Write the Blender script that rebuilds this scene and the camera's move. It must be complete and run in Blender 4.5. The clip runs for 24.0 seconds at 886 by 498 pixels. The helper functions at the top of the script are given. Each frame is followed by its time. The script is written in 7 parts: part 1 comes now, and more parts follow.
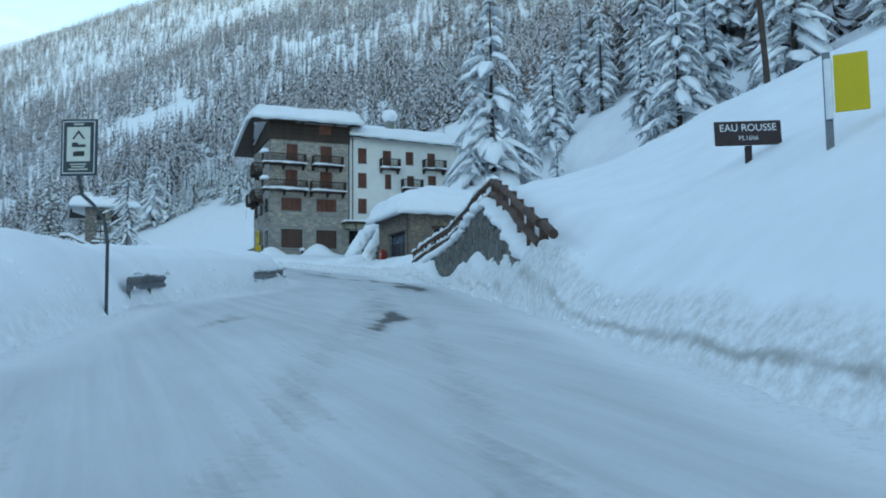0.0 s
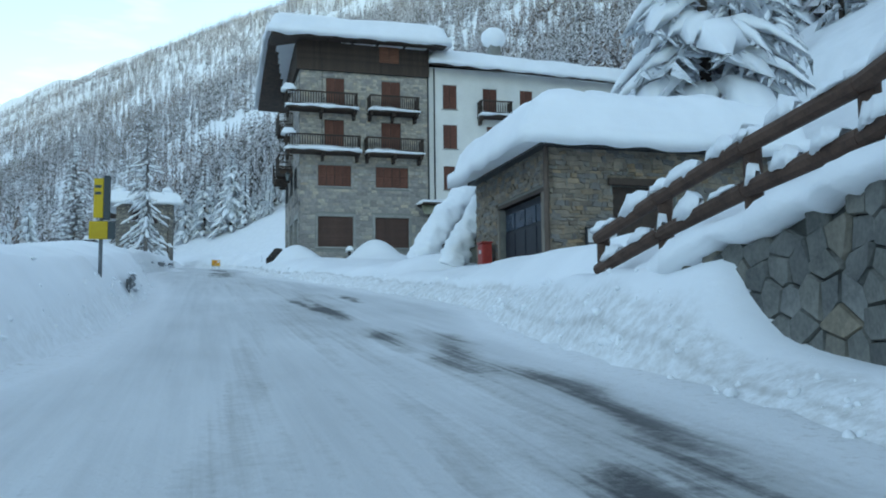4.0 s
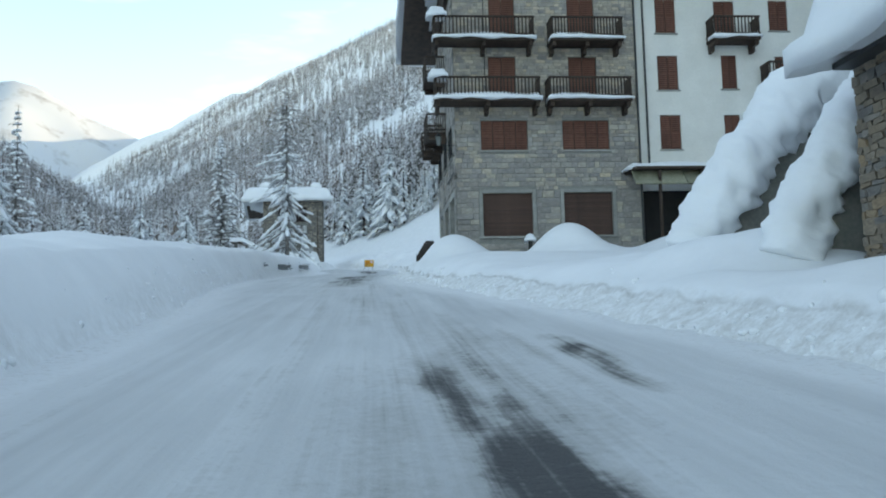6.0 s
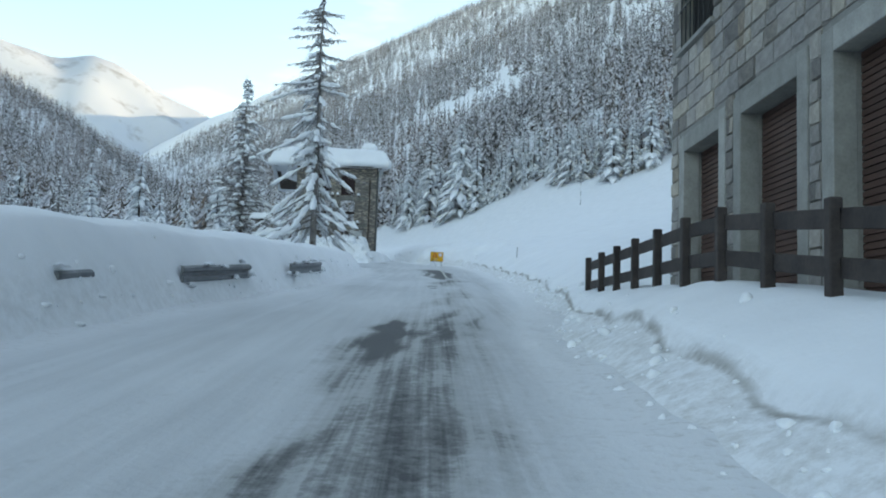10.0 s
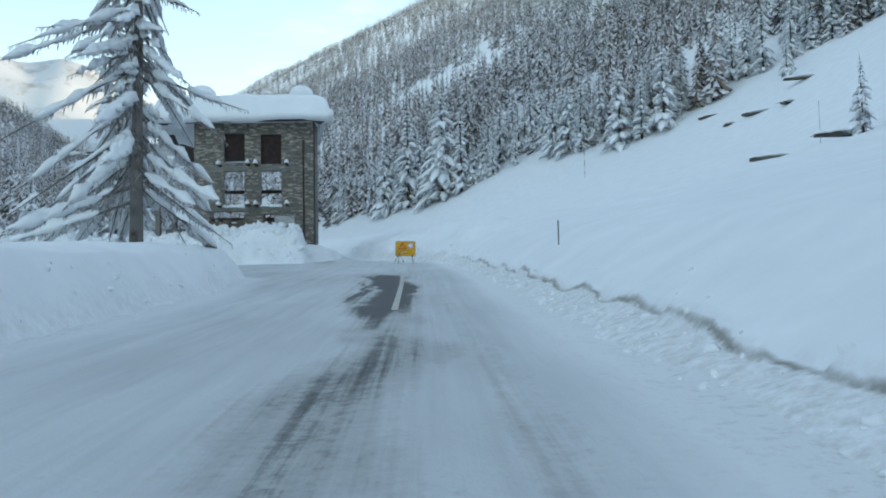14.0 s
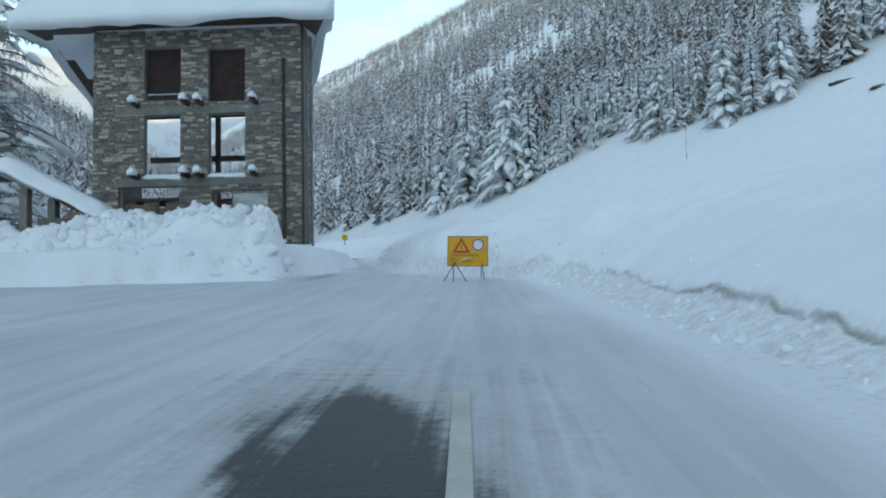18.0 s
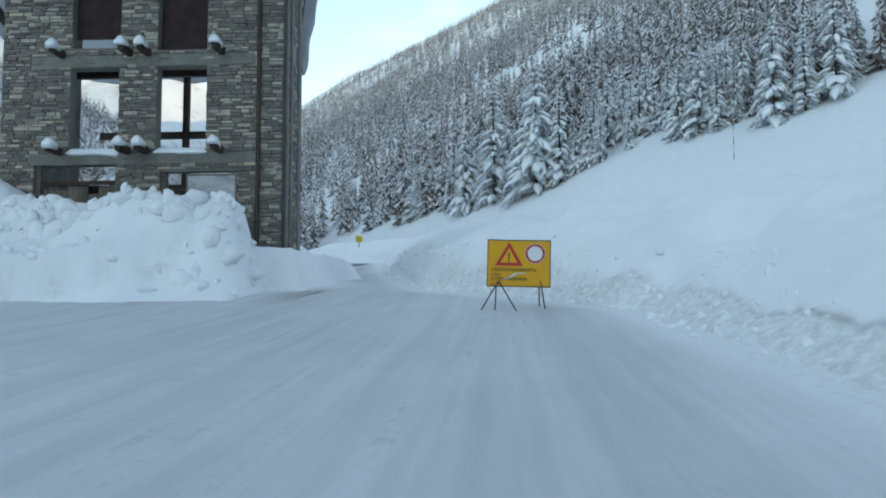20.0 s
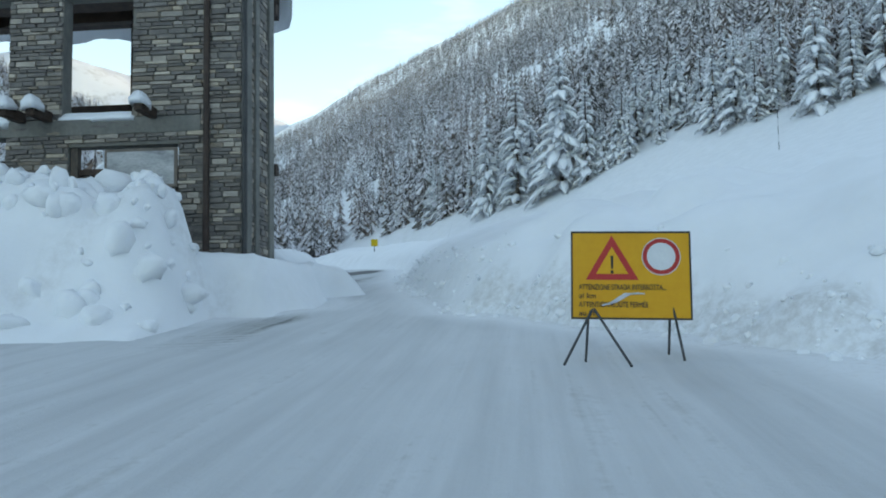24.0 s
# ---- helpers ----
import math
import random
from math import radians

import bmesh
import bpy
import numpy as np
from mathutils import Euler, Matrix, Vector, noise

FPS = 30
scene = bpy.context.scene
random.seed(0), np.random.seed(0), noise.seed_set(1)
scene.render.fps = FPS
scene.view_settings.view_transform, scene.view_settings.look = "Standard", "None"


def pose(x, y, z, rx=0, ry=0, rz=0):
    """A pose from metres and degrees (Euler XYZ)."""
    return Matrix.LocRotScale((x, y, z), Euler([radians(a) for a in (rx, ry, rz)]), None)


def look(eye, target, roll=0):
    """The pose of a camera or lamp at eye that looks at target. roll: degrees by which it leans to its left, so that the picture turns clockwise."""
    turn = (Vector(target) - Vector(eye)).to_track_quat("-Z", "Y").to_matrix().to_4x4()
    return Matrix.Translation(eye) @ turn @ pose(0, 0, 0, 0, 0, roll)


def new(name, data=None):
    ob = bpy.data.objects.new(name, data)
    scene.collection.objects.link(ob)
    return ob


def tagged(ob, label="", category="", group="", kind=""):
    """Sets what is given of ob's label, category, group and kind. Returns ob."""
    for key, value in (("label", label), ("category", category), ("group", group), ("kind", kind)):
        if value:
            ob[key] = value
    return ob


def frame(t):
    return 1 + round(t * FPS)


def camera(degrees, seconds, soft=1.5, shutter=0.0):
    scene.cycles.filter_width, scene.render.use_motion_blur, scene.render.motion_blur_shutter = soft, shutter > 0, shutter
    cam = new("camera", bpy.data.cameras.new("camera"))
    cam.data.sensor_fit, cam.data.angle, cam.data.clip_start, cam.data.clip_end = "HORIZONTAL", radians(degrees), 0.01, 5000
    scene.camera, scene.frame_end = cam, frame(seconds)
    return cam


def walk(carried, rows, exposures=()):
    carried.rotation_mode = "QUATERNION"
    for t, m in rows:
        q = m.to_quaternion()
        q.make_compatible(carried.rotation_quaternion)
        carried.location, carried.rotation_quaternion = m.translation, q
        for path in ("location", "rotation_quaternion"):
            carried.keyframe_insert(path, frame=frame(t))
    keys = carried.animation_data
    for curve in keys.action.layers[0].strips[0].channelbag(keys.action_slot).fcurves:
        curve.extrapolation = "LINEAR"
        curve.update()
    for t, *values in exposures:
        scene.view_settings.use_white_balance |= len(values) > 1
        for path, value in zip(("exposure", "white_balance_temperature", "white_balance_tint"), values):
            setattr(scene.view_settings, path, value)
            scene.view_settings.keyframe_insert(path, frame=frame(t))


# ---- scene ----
cam = camera(54.7, 24.0, soft=1.9)
PATH = [
    (0, (-0.415, -1.725, 1.959), (0.347, 0.115, 2.138), -0.7),
    (0.5, (1.184, 2.646, 2.358), (1.932, 4.492, 2.534), 0.3),
    (1, (2.685, 7.064, 2.731), (3.395, 8.925, 2.899), 0.3),
    (1.5, (4.21, 11.452, 3.078), (4.906, 13.321, 3.234), -0.1),
    (3.5, (10.296, 29.582, 4.397), (10.891, 31.482, 4.582), -0.4),
    (4, (11.563, 34.321, 4.847), (12.102, 36.237, 5.044), -0.7),
    (4.5, (12.464, 38.663, 5.224), (12.915, 40.604, 5.404), -0.6),
    (5, (13.035, 42.988, 5.516), (13.356, 44.953, 5.711), -0.7),
    (5.5, (13.209, 46.888, 5.857), (13.45, 48.865, 6.039), -0.7),
    (6, (13.56, 51.478, 6.265), (13.73, 53.461, 6.46), -1.4),
    (6.5, (13.757, 55.638, 6.665), (13.866, 57.626, 6.857), -1.5),
    (7, (13.756, 59.868, 7.071), (13.809, 61.856, 7.275), -0.7),
    (7.5, (13.703, 63.714, 7.4), (13.709, 65.702, 7.618), -0.5),
    (8, (13.583, 68.353, 7.935), (13.544, 70.342, 8.143), 0.0),
    (8.5, (13.35, 72.226, 8.349), (13.285, 74.214, 8.558), 0.9),
    (9, (13.103, 76.443, 8.733), (13.044, 78.433, 8.925), 0.7),
    (9.5, (12.988, 80.316, 9.098), (12.974, 82.307, 9.285), 1.2),
    (10, (13.0, 84.327, 9.426), (13.024, 86.319, 9.599), 1.8),
    (10.5, (13.081, 87.905, 9.705), (13.134, 89.896, 9.891), 1.9),
    (11, (13.273, 91.655, 10.074), (13.353, 93.645, 10.248), 1.9),
    (11.5, (13.472, 95.27, 10.439), (13.563, 97.26, 10.616), 0.4),
    (13.5, (14.136, 109.677, 11.508), (14.2, 111.669, 11.681), -0.7),
    (14, (14.3, 113.114, 11.765), (14.354, 115.108, 11.913), -1.1),
    (14.5, (14.402, 116.511, 12.069), (14.447, 118.506, 12.211), -1.5),
    (15, (14.411, 120.207, 12.346), (14.431, 122.201, 12.509), -1.2),
    (15.5, (14.384, 123.739, 12.607), (14.381, 125.732, 12.768), -1.0),
    (16, (14.29, 127.168, 12.848), (14.269, 129.162, 13.002), -0.9),
    (16.5, (14.208, 130.494, 13.079), (14.171, 132.488, 13.232), -1.2),
    (17, (14.067, 133.922, 13.355), (14.016, 135.916, 13.511), -2.0),
    (17.5, (13.918, 137.001, 13.694), (13.851, 138.993, 13.855), -1.5),
    (18, (13.769, 140.049, 13.896), (13.684, 142.042, 14.045), -1.2),
    (18.5, (13.631, 142.625, 14.136), (13.532, 144.616, 14.292), -0.9),
    (20.5, (12.89, 151.231, 14.87), (12.744, 153.22, 15.027), -0.2),
    (21, (12.724, 152.986, 14.992), (12.566, 154.974, 15.148), -0.5),
    (21.5, (12.575, 154.331, 15.068), (12.405, 156.317, 15.223), -0.3),
    (22, (12.46, 155.484, 15.185), (12.281, 157.47, 15.341), -0.5),
    (22.5, (12.364, 156.255, 15.255), (12.182, 158.241, 15.415), -0.5),
    (23, (12.311, 156.757, 15.295), (12.127, 158.742, 15.456), -0.9),
    (23.5, (12.298, 156.889, 15.311), (12.113, 158.874, 15.47), -1.0),
    (24, (12.306, 156.83, 15.31), (12.122, 158.814, 15.475), -1.0),
]
# the white balance warms as the car drives out from under the slope
EXPOSURES = [(0.0, 1.94, 8000, -2), (4.0, 2.08, 8600, 1), (5.0, 2.08, 8500, -1), (6.0, 2.06, 9900, 5), (8.5, 2.00, 9900, 6), (12.0, 1.94, 9400, 4), (24.0, 1.95, 9400, 4)]
walk(cam, [(t, look(e, p, r)) for t, e, p, r in PATH], EXPOSURES)

# ---- world, sun, exposure ----
SUN_BEARING, SUN_ELEV = 68.0, 13.0
world = bpy.data.worlds.new("winter_sky")
scene.world = world
world.use_nodes = True
wn, wl = world.node_tree.nodes, world.node_tree.links
bg = wn["Background"]
sky = wn.new("ShaderNodeTexSky")
sky.sky_type = "NISHITA"
sky.sun_disc = False
sky.sun_elevation = radians(SUN_ELEV)
sky.sun_rotation = radians(SUN_BEARING)
sky.altitude = 1600
sky.air_density, sky.dust_density, sky.ozone_density = 1.0, 0.3, 1.6
bg.inputs["Strength"].default_value = 0.15
# thin pink-grey cloud streaks
w_tc, w_map, w_noise, w_ramp, w_mix = (wn.new("ShaderNode" + k) for k in ("TexCoord", "Mapping", "TexNoise", "ValToRGB", "Mix"))
w_map.inputs["Scale"].default_value = (1.0, 1.0, 4.5)
w_noise.inputs["Scale"].default_value, w_noise.inputs["Detail"].default_value = 4.2, 7.0
w_ramp.color_ramp.elements[0].position, w_ramp.color_ramp.elements[1].position = 0.55, 0.74
w_ramp.color_ramp.elements[0].color, w_ramp.color_ramp.elements[1].color = (0, 0, 0, 1), (0.4, 0.4, 0.4, 1)
w_mix.data_type = "RGBA"
w_mix.inputs[7].default_value = (2.6, 2.35, 2.5, 1)
wl.new(w_tc.outputs["Generated"], w_map.inputs[0])
wl.new(w_map.outputs[0], w_noise.inputs["Vector"])
wl.new(w_noise.outputs[0], w_ramp.inputs[0])
wl.new(w_ramp.outputs[0], w_mix.inputs[0])
wl.new(sky.outputs[0], w_mix.inputs[6])
wl.new(w_mix.outputs[2], bg.inputs["Color"])
sun = new("sun", bpy.data.lights.new("sun", "SUN"))
sun.data.energy, sun.data.angle, sun.data.color = 1.1, radians(0.6), (1.0, 0.82, 0.62)
sb, se = radians(SUN_BEARING), radians(SUN_ELEV)
sun.matrix_world = look((0, 0, 500), (-math.sin(sb) * math.cos(se), -math.cos(sb) * math.cos(se), 500 - math.sin(se)))


# ---- materials ----
def material(name, rough=0.8, metal=0.0, spec=0.3):
    m = bpy.data.materials.new(name)
    m.use_nodes = True
    b = m.node_tree.nodes["Principled BSDF"]
    b.inputs["Roughness"].default_value = rough
    b.inputs["Metallic"].default_value = metal
    b.inputs["Specular IOR Level"].default_value = spec
    return m, m.node_tree.nodes, m.node_tree.links, b


def noise_node(n, l, scale, detail=4.0, rough=0.55, coords="Object", stretch=(1, 1, 1)):
    tc = n.new("ShaderNodeTexCoord")
    mp = n.new("ShaderNodeMapping")
    mp.inputs["Scale"].default_value = stretch
    t = n.new("ShaderNodeTexNoise")
    t.inputs["Scale"].default_value, t.inputs["Detail"].default_value, t.inputs["Roughness"].default_value = scale, detail, rough
    l.new(tc.outputs[coords], mp.inputs[0])
    l.new(mp.outputs[0], t.inputs["Vector"])
    return t.outputs[0]


def ramp(n, l, fac, stops):
    r = n.new("ShaderNodeValToRGB")
    while len(r.color_ramp.elements) < len(stops):
        r.color_ramp.elements.new(0.5)
    for e, (p, c) in zip(r.color_ramp.elements, stops):
        e.position, e.color = p, (*c, 1)
    l.new(fac, r.inputs[0])
    return r.outputs[0]


def mixed(n, l, fac, a, b, mode="MIX"):
    m = n.new("ShaderNodeMix")
    m.data_type, m.blend_type = "RGBA", mode
    for key, v in ((0, fac), (6, a), (7, b)):
        if isinstance(v, (int, float)):
            m.inputs[key].default_value = v
        elif isinstance(v, tuple):
            m.inputs[key].default_value = (*v, 1)
        else:
            l.new(v, m.inputs[key])
    return m.outputs[2]


def math_node(n, l, op, a, b=0.0, clamp=False):
    m = n.new("ShaderNodeMath")
    m.operation, m.use_clamp = op, clamp
    for key, v in ((0, a), (1, b)):
        if isinstance(v, (int, float)):
            m.inputs[key].default_value = v
        else:
            l.new(v, m.inputs[key])
    return m.outputs[0]


def bump(n, l, b, height, strength=0.3, dist=0.02):
    k = n.new("ShaderNodeBump")
    k.inputs["Strength"].default_value, k.inputs["Distance"].default_value = strength, dist
    l.new(height, k.inputs["Height"])
    l.new(k.outputs[0], b.inputs["Normal"])


def rough_paint(name, dark, light, scale=3.0, rough=0.8, relief=0.3, dist=0.02, stretch=(1, 1, 1), metal=0.0, vary=0.25, fine=9.0, pieces=None):
    """A surface of two close tones, with coarse stains and fine grain, that varies from piece to piece."""
    m, n, l, b = material(name, rough, metal)
    coarse = noise_node(n, l, scale, 5, 0.6, "Object", stretch)
    grain = noise_node(n, l, scale * fine, 3, 0.6, "Object", stretch)
    both = math_node(n, l, "ADD", math_node(n, l, "MULTIPLY", coarse, 0.65), math_node(n, l, "MULTIPLY", grain, 0.35))
    c = ramp(n, l, both, [(0.33, dark), (0.67, light)])
    if vary:
        info = n.new("ShaderNodeObjectInfo")
        c = mixed(n, l, 1.0, c, ramp(n, l, info.outputs["Random"], [(0.0, (1 - vary,) * 3), (1.0, (1.0,) * 3)]), "MULTIPLY")
    if pieces:
        # every stone of a joined wall has its own tone, a few of them warm
        geo, own = n.new("ShaderNodeNewGeometry"), n.new("ShaderNodeObjectInfo")
        r = math_node(n, l, "FRACT", math_node(n, l, "ADD", geo.outputs["Random Per Island"], own.outputs["Random"]))
        c = mixed(n, l, 1.0, c, ramp(n, l, r, [(0.0, (0.72, 0.73, 0.75)), (0.45, (0.91, 0.91, 0.91)), (0.8, (1.05, 1.04, 1.01)), (1.0, pieces)]), "MULTIPLY")
    l.new(c, b.inputs["Base Color"])
    bump(n, l, b, both, relief, dist)
    return m


def snow_material(name, grit=0.0, colour=(0.86, 0.88, 0.90), lump=0.5):
    m, n, l, b = material(name, 0.75, 0.0, 0.25)
    coarse = noise_node(n, l, 0.7, 6, 0.6, "Object")
    fine = noise_node(n, l, 14.0, 4, 0.65, "Object")
    shade = ramp(n, l, coarse, [(0.3, tuple(0.93 * c for c in colour)), (0.7, colour)])
    if grit:
        dirt = noise_node(n, l, 3.0, 8, 0.75, "Object")
        shade = mixed(n, l, ramp(n, l, dirt, [(0.62, (0, 0, 0)), (0.75, (grit,) * 3)]), shade, (0.32, 0.29, 0.25))
    l.new(shade, b.inputs["Base Color"])
    b.inputs["Subsurface Weight"].default_value = 0.0
    both = math_node(n, l, "ADD", math_node(n, l, "MULTIPLY", coarse, 1.0), math_node(n, l, "MULTIPLY", fine, 0.22))
    bump(n, l, b, both, lump, 0.12)
    return m


# ---- ground ----
RIGHT_Y = [-40, 3, 5, 10, 15, 22, 29, 35, 38, 41, 49, 55, 62, 71, 80, 88, 96, 105, 120, 140, 150, 156, 162, 166, 169, 172, 178, 183, 200, 225, 260]
RIGHT_X = [-12, 4.8, 5.4, 7.05, 8.75, 11.05, 13.3, 15.1, 15.7, 16.3, 17.0, 18.4, 18.0, 16.7, 15.25, 14.75, 14.8, 15.7, 16.6, 16.6, 16.4, 16.2, 15.9, 15.6, 13.6, 11.2, 9.6, 8.7, 6.2, 0.0, -14]
LEFT_Y = [-40, 8, 20, 25, 31, 38, 45, 54, 63, 70, 78, 90, 97, 106, 114, 124, 136, 145, 147.5, 149.5, 167, 168.2, 169.2, 170.4, 171.8, 173.2, 175, 178, 196, 204, 225, 260]
LEFT_X = [-22, -1.6, 0.9, 2.7, 5.6, 8.1, 9.6, 10.0, 9.9, 9.5, 8.6, 8.1, 8.5, 8.9, 9.2, 8.9, 8.7, 7.8, 5.6, -16, -16, 0.5, 4.6, 6.0, 6.9, 8.0, 8.0, 6.8, 2.8, 1.2, -4.6, -19]
ROAD_Y = [-60] + [e[1] for _, e, _, _ in PATH if e[1] < 156.6] + [166.0, 172.0, 180.0, 200.0, 230.0, 340, 700]
ROAD_Z = [-2.2] + [e[2] - 1.2 for _, e, _, _ in PATH if e[1] < 156.6] + [14.82, 15.4, 16.25, 17.85, 19.9, 28.0, 45.0]
order = np.argsort(ROAD_Y)
ROAD_Y, ROAD_Z = np.array(ROAD_Y)[order], np.array(ROAD_Z)[order]
fine_y = np.arange(-60, 700, 1.0)
fine_z = np.convolve(np.pad(np.interp(fine_y, ROAD_Y, ROAD_Z), 6, mode="edge"), np.ones(13) / 13, mode="valid")


def road_z(y):
    return np.interp(y, fine_y, fine_z)


def right_edge(y):
    return np.interp(y, RIGHT_Y, RIGHT_X)


def left_edge(y):
    return np.interp(y, LEFT_Y, LEFT_X)


# cross-sections of the snow beside the road: at a station y, heights over the road at OFFSETS from its edge
OFFSETS = [0.0, 0.35, 0.8, 1.5, 2.7, 5.0, 8.0, 12.0, 20.0, 30.0, 45.0, 80.0, 400.0]
RIGHT_RISE = {}
RIGHT_RISE[-40] = [0, 0.5, 1.0, 1.6, 2.4, 3.7, 5.1, 7.2, 11.2, 16, 24, 46, 260]
RIGHT_RISE[12] = [0, 0.5, 1.0, 1.6, 2.4, 3.7, 5.1, 7.2, 11.2, 16, 24, 46, 260]
RIGHT_RISE[19] = [0, 0.7, 1.4, 2.05, 2.8, 4.2, 6.0, 8.2, 12.0, 16.5, 24, 46, 260]
RIGHT_RISE[23] = [0, 0.7, 1.45, 2.2, 3.0, 4.5, 6.1, 8.3, 12.0, 16.5, 24, 46, 260]
RIGHT_RISE[26] = [0, 0.6, 1.5, 2.3, 3.2, 4.8, 6.3, 8.3, 12.0, 16.5, 24, 46, 260]
RIGHT_RISE[29] = [0, 0.4, 0.8, 0.9, 3.4, 5.0, 6.4, 8.4, 12.0, 16.5, 24, 46, 260]
RIGHT_RISE[36] = [0, 0.4, 0.7, 0.9, 3.3, 4.2, 5.4, 7.6, 11.5, 16.0, 24, 46, 260]
RIGHT_RISE[41] = [0, 0.5, 0.8, 0.9, 1.8, 2.6, 3.6, 6.0, 10.5, 15.5, 24, 46, 260]
RIGHT_RISE[48] = [0, 0.5, 0.8, 0.9, 1.0, 1.3, 2.2, 4.0, 9.0, 15.0, 24, 46, 260]
RIGHT_RISE[56] = [0, 0.5, 0.8, 1.0, 1.1, 1.3, 1.5, 2.6, 7.0, 13.0, 23, 46, 260]
RIGHT_RISE[66] = [0, 0.3, 0.5, 0.7, 0.9, 1.2, 1.6, 2.6, 6.0, 12.0, 23, 46, 260]
RIGHT_RISE[82] = [0, 0.25, 0.50, 0.80, 1.05, 1.3, 1.7, 2.4, 5.0, 11.0, 22, 46, 260]
RIGHT_RISE[92] = [0, 0.30, 0.55, 0.85, 1.05, 1.2, 1.6, 2.6, 6.0, 11.5, 21, 44, 250]
RIGHT_RISE[104] = [0, 0.28, 0.52, 0.85, 1.30, 1.8, 2.3, 3.2, 5.6, 8.6, 14.5, 38, 240]
RIGHT_RISE[118] = [0, 0.28, 0.52, 0.95, 1.60, 2.2, 2.8, 3.7, 5.7, 8.2, 13.2, 36, 240]
RIGHT_RISE[158] = [0, 0.28, 0.52, 1.00, 1.70, 2.35, 2.9, 3.8, 5.6, 7.4, 11.9, 33, 240]
RIGHT_RISE[172] = [0, 0.5, 0.9, 1.3, 1.7, 2.2, 2.9, 3.8, 5.6, 7.4, 11.9, 33, 240]
RIGHT_RISE[205] = [0, 0.5, 0.9, 1.3, 1.6, 2.1, 2.8, 3.7, 5.6, 7.4, 11.9, 33, 240]
RIGHT_RISE[260] = [0, 0.5, 0.9, 1.2, 1.5, 2.1, 3.0, 4.6, 8.6, 13.0, 17.5, 38, 240]
LEFT_RISE = {}
LEFT_RISE[-40] = [0, 0.5, 1.0, 1.4, 1.5, 1.4, 0.6, -1, -3, -4, -4, -3, 60]
LEFT_RISE[60] = [0, 0.7, 1.3, 1.5, 1.55, 1.4, 0.8, -0.5, -2, -3, -3, -2, 100]
LEFT_RISE[100] = [0, 0.7, 1.4, 1.6, 1.65, 1.5, 0.8, -0.5, -2, -3, -3, -2, 100]
LEFT_RISE[146] = [0, 0.6, 1.1, 1.3, 1.35, 1.2, 0.6, -0.3, -1, -2, -2, 0, 120]
LEFT_RISE[152] = [0, 0.6, 1.1, 1.3, 1.35, 1.2, 0.6, -0.3, -1, -2, -2, 0, 120]
LEFT_RISE[168] = [0, 0.7, 1.15, 1.3, 1.35, 1.2, 0.6, 0.0, -0.5, -1, -1, 2, 140]
LEFT_RISE[180] = [0, 0.7, 1.15, 1.2, 1.15, 0.8, 0.5, 0.2, 0.0, 0, 0, 4, 160]
LEFT_RISE[260] = [0, 0.5, 0.9, 1.1, 1.1, 0.8, 0.5, 0.2, 0.0, 0, 1, 8, 180]


def lip_offset(y):
    """How far from the road's edge the ploughed cut in the right bank stands."""
    return 0.64 + 0.18 * (hash_noise(y, 0 * y, 5.0, 65) - 0.5) + 0.12 * (hash_noise(y, 0 * y, 0.9, 66) - 0.5)


def section(table, o, y):
    keys = sorted(table)
    rows = np.array([np.interp(o, OFFSETS, table[k]) for k in keys])
    pos = np.interp(y, keys, np.arange(len(keys)))
    i = np.clip(pos.astype(int), 0, len(keys) - 2)
    f = pos - i
    j = np.arange(rows.shape[1])
    return rows[i, j] * (1 - f) + rows[i + 1, j] * f


def hash_noise(x, y, scale, seed=0):
    """Smooth value noise on arrays, between 0 and 1."""
    rng = np.random.RandomState(seed)
    table = rng.rand(256, 256)
    u, v = np.asarray(x) / scale, np.asarray(y) / scale
    iu, iv = np.floor(u).astype(int), np.floor(v).astype(int)
    fu, fv = u - iu, v - iv
    fu, fv = fu * fu * (3 - 2 * fu), fv * fv * (3 - 2 * fv)
    g = lambda a, b: table[a % 256, b % 256]
    return (g(iu, iv) * (1 - fu) + g(iu + 1, iv) * fu) * (1 - fv) + (g(iu, iv + 1) * (1 - fu) + g(iu + 1, iv + 1) * fu) * fv


# yards, terraces and heaps: (x0, x1, y0, y1, height over the sea of z, softness)
def blend_box(z, x, y, x0, x1, y0, y1, level, soft):
    d = np.maximum(np.maximum(x0 - x, x - x1), np.maximum(y0 - y, y - y1))
    w = np.clip(1 - d / soft, 0, 1)
    w = w * w * (3 - 2 * w)
    return z * (1 - w) + level * w


def mound(z, x, y, cx, cy, rx, ry, h, turn=0.0):
    c, s = math.cos(radians(turn)), math.sin(radians(turn))
    u, v = ((x - cx) * c + (y - cy) * s) / rx, (-(x - cx) * s + (y - cy) * c) / ry
    return z + h * np.clip(1 - u * u - v * v, 0, 1) ** 1.5


def mountain_plane(x, y):
    return 0.668 * (0.80 * x + 0.60 * y) - 97.0


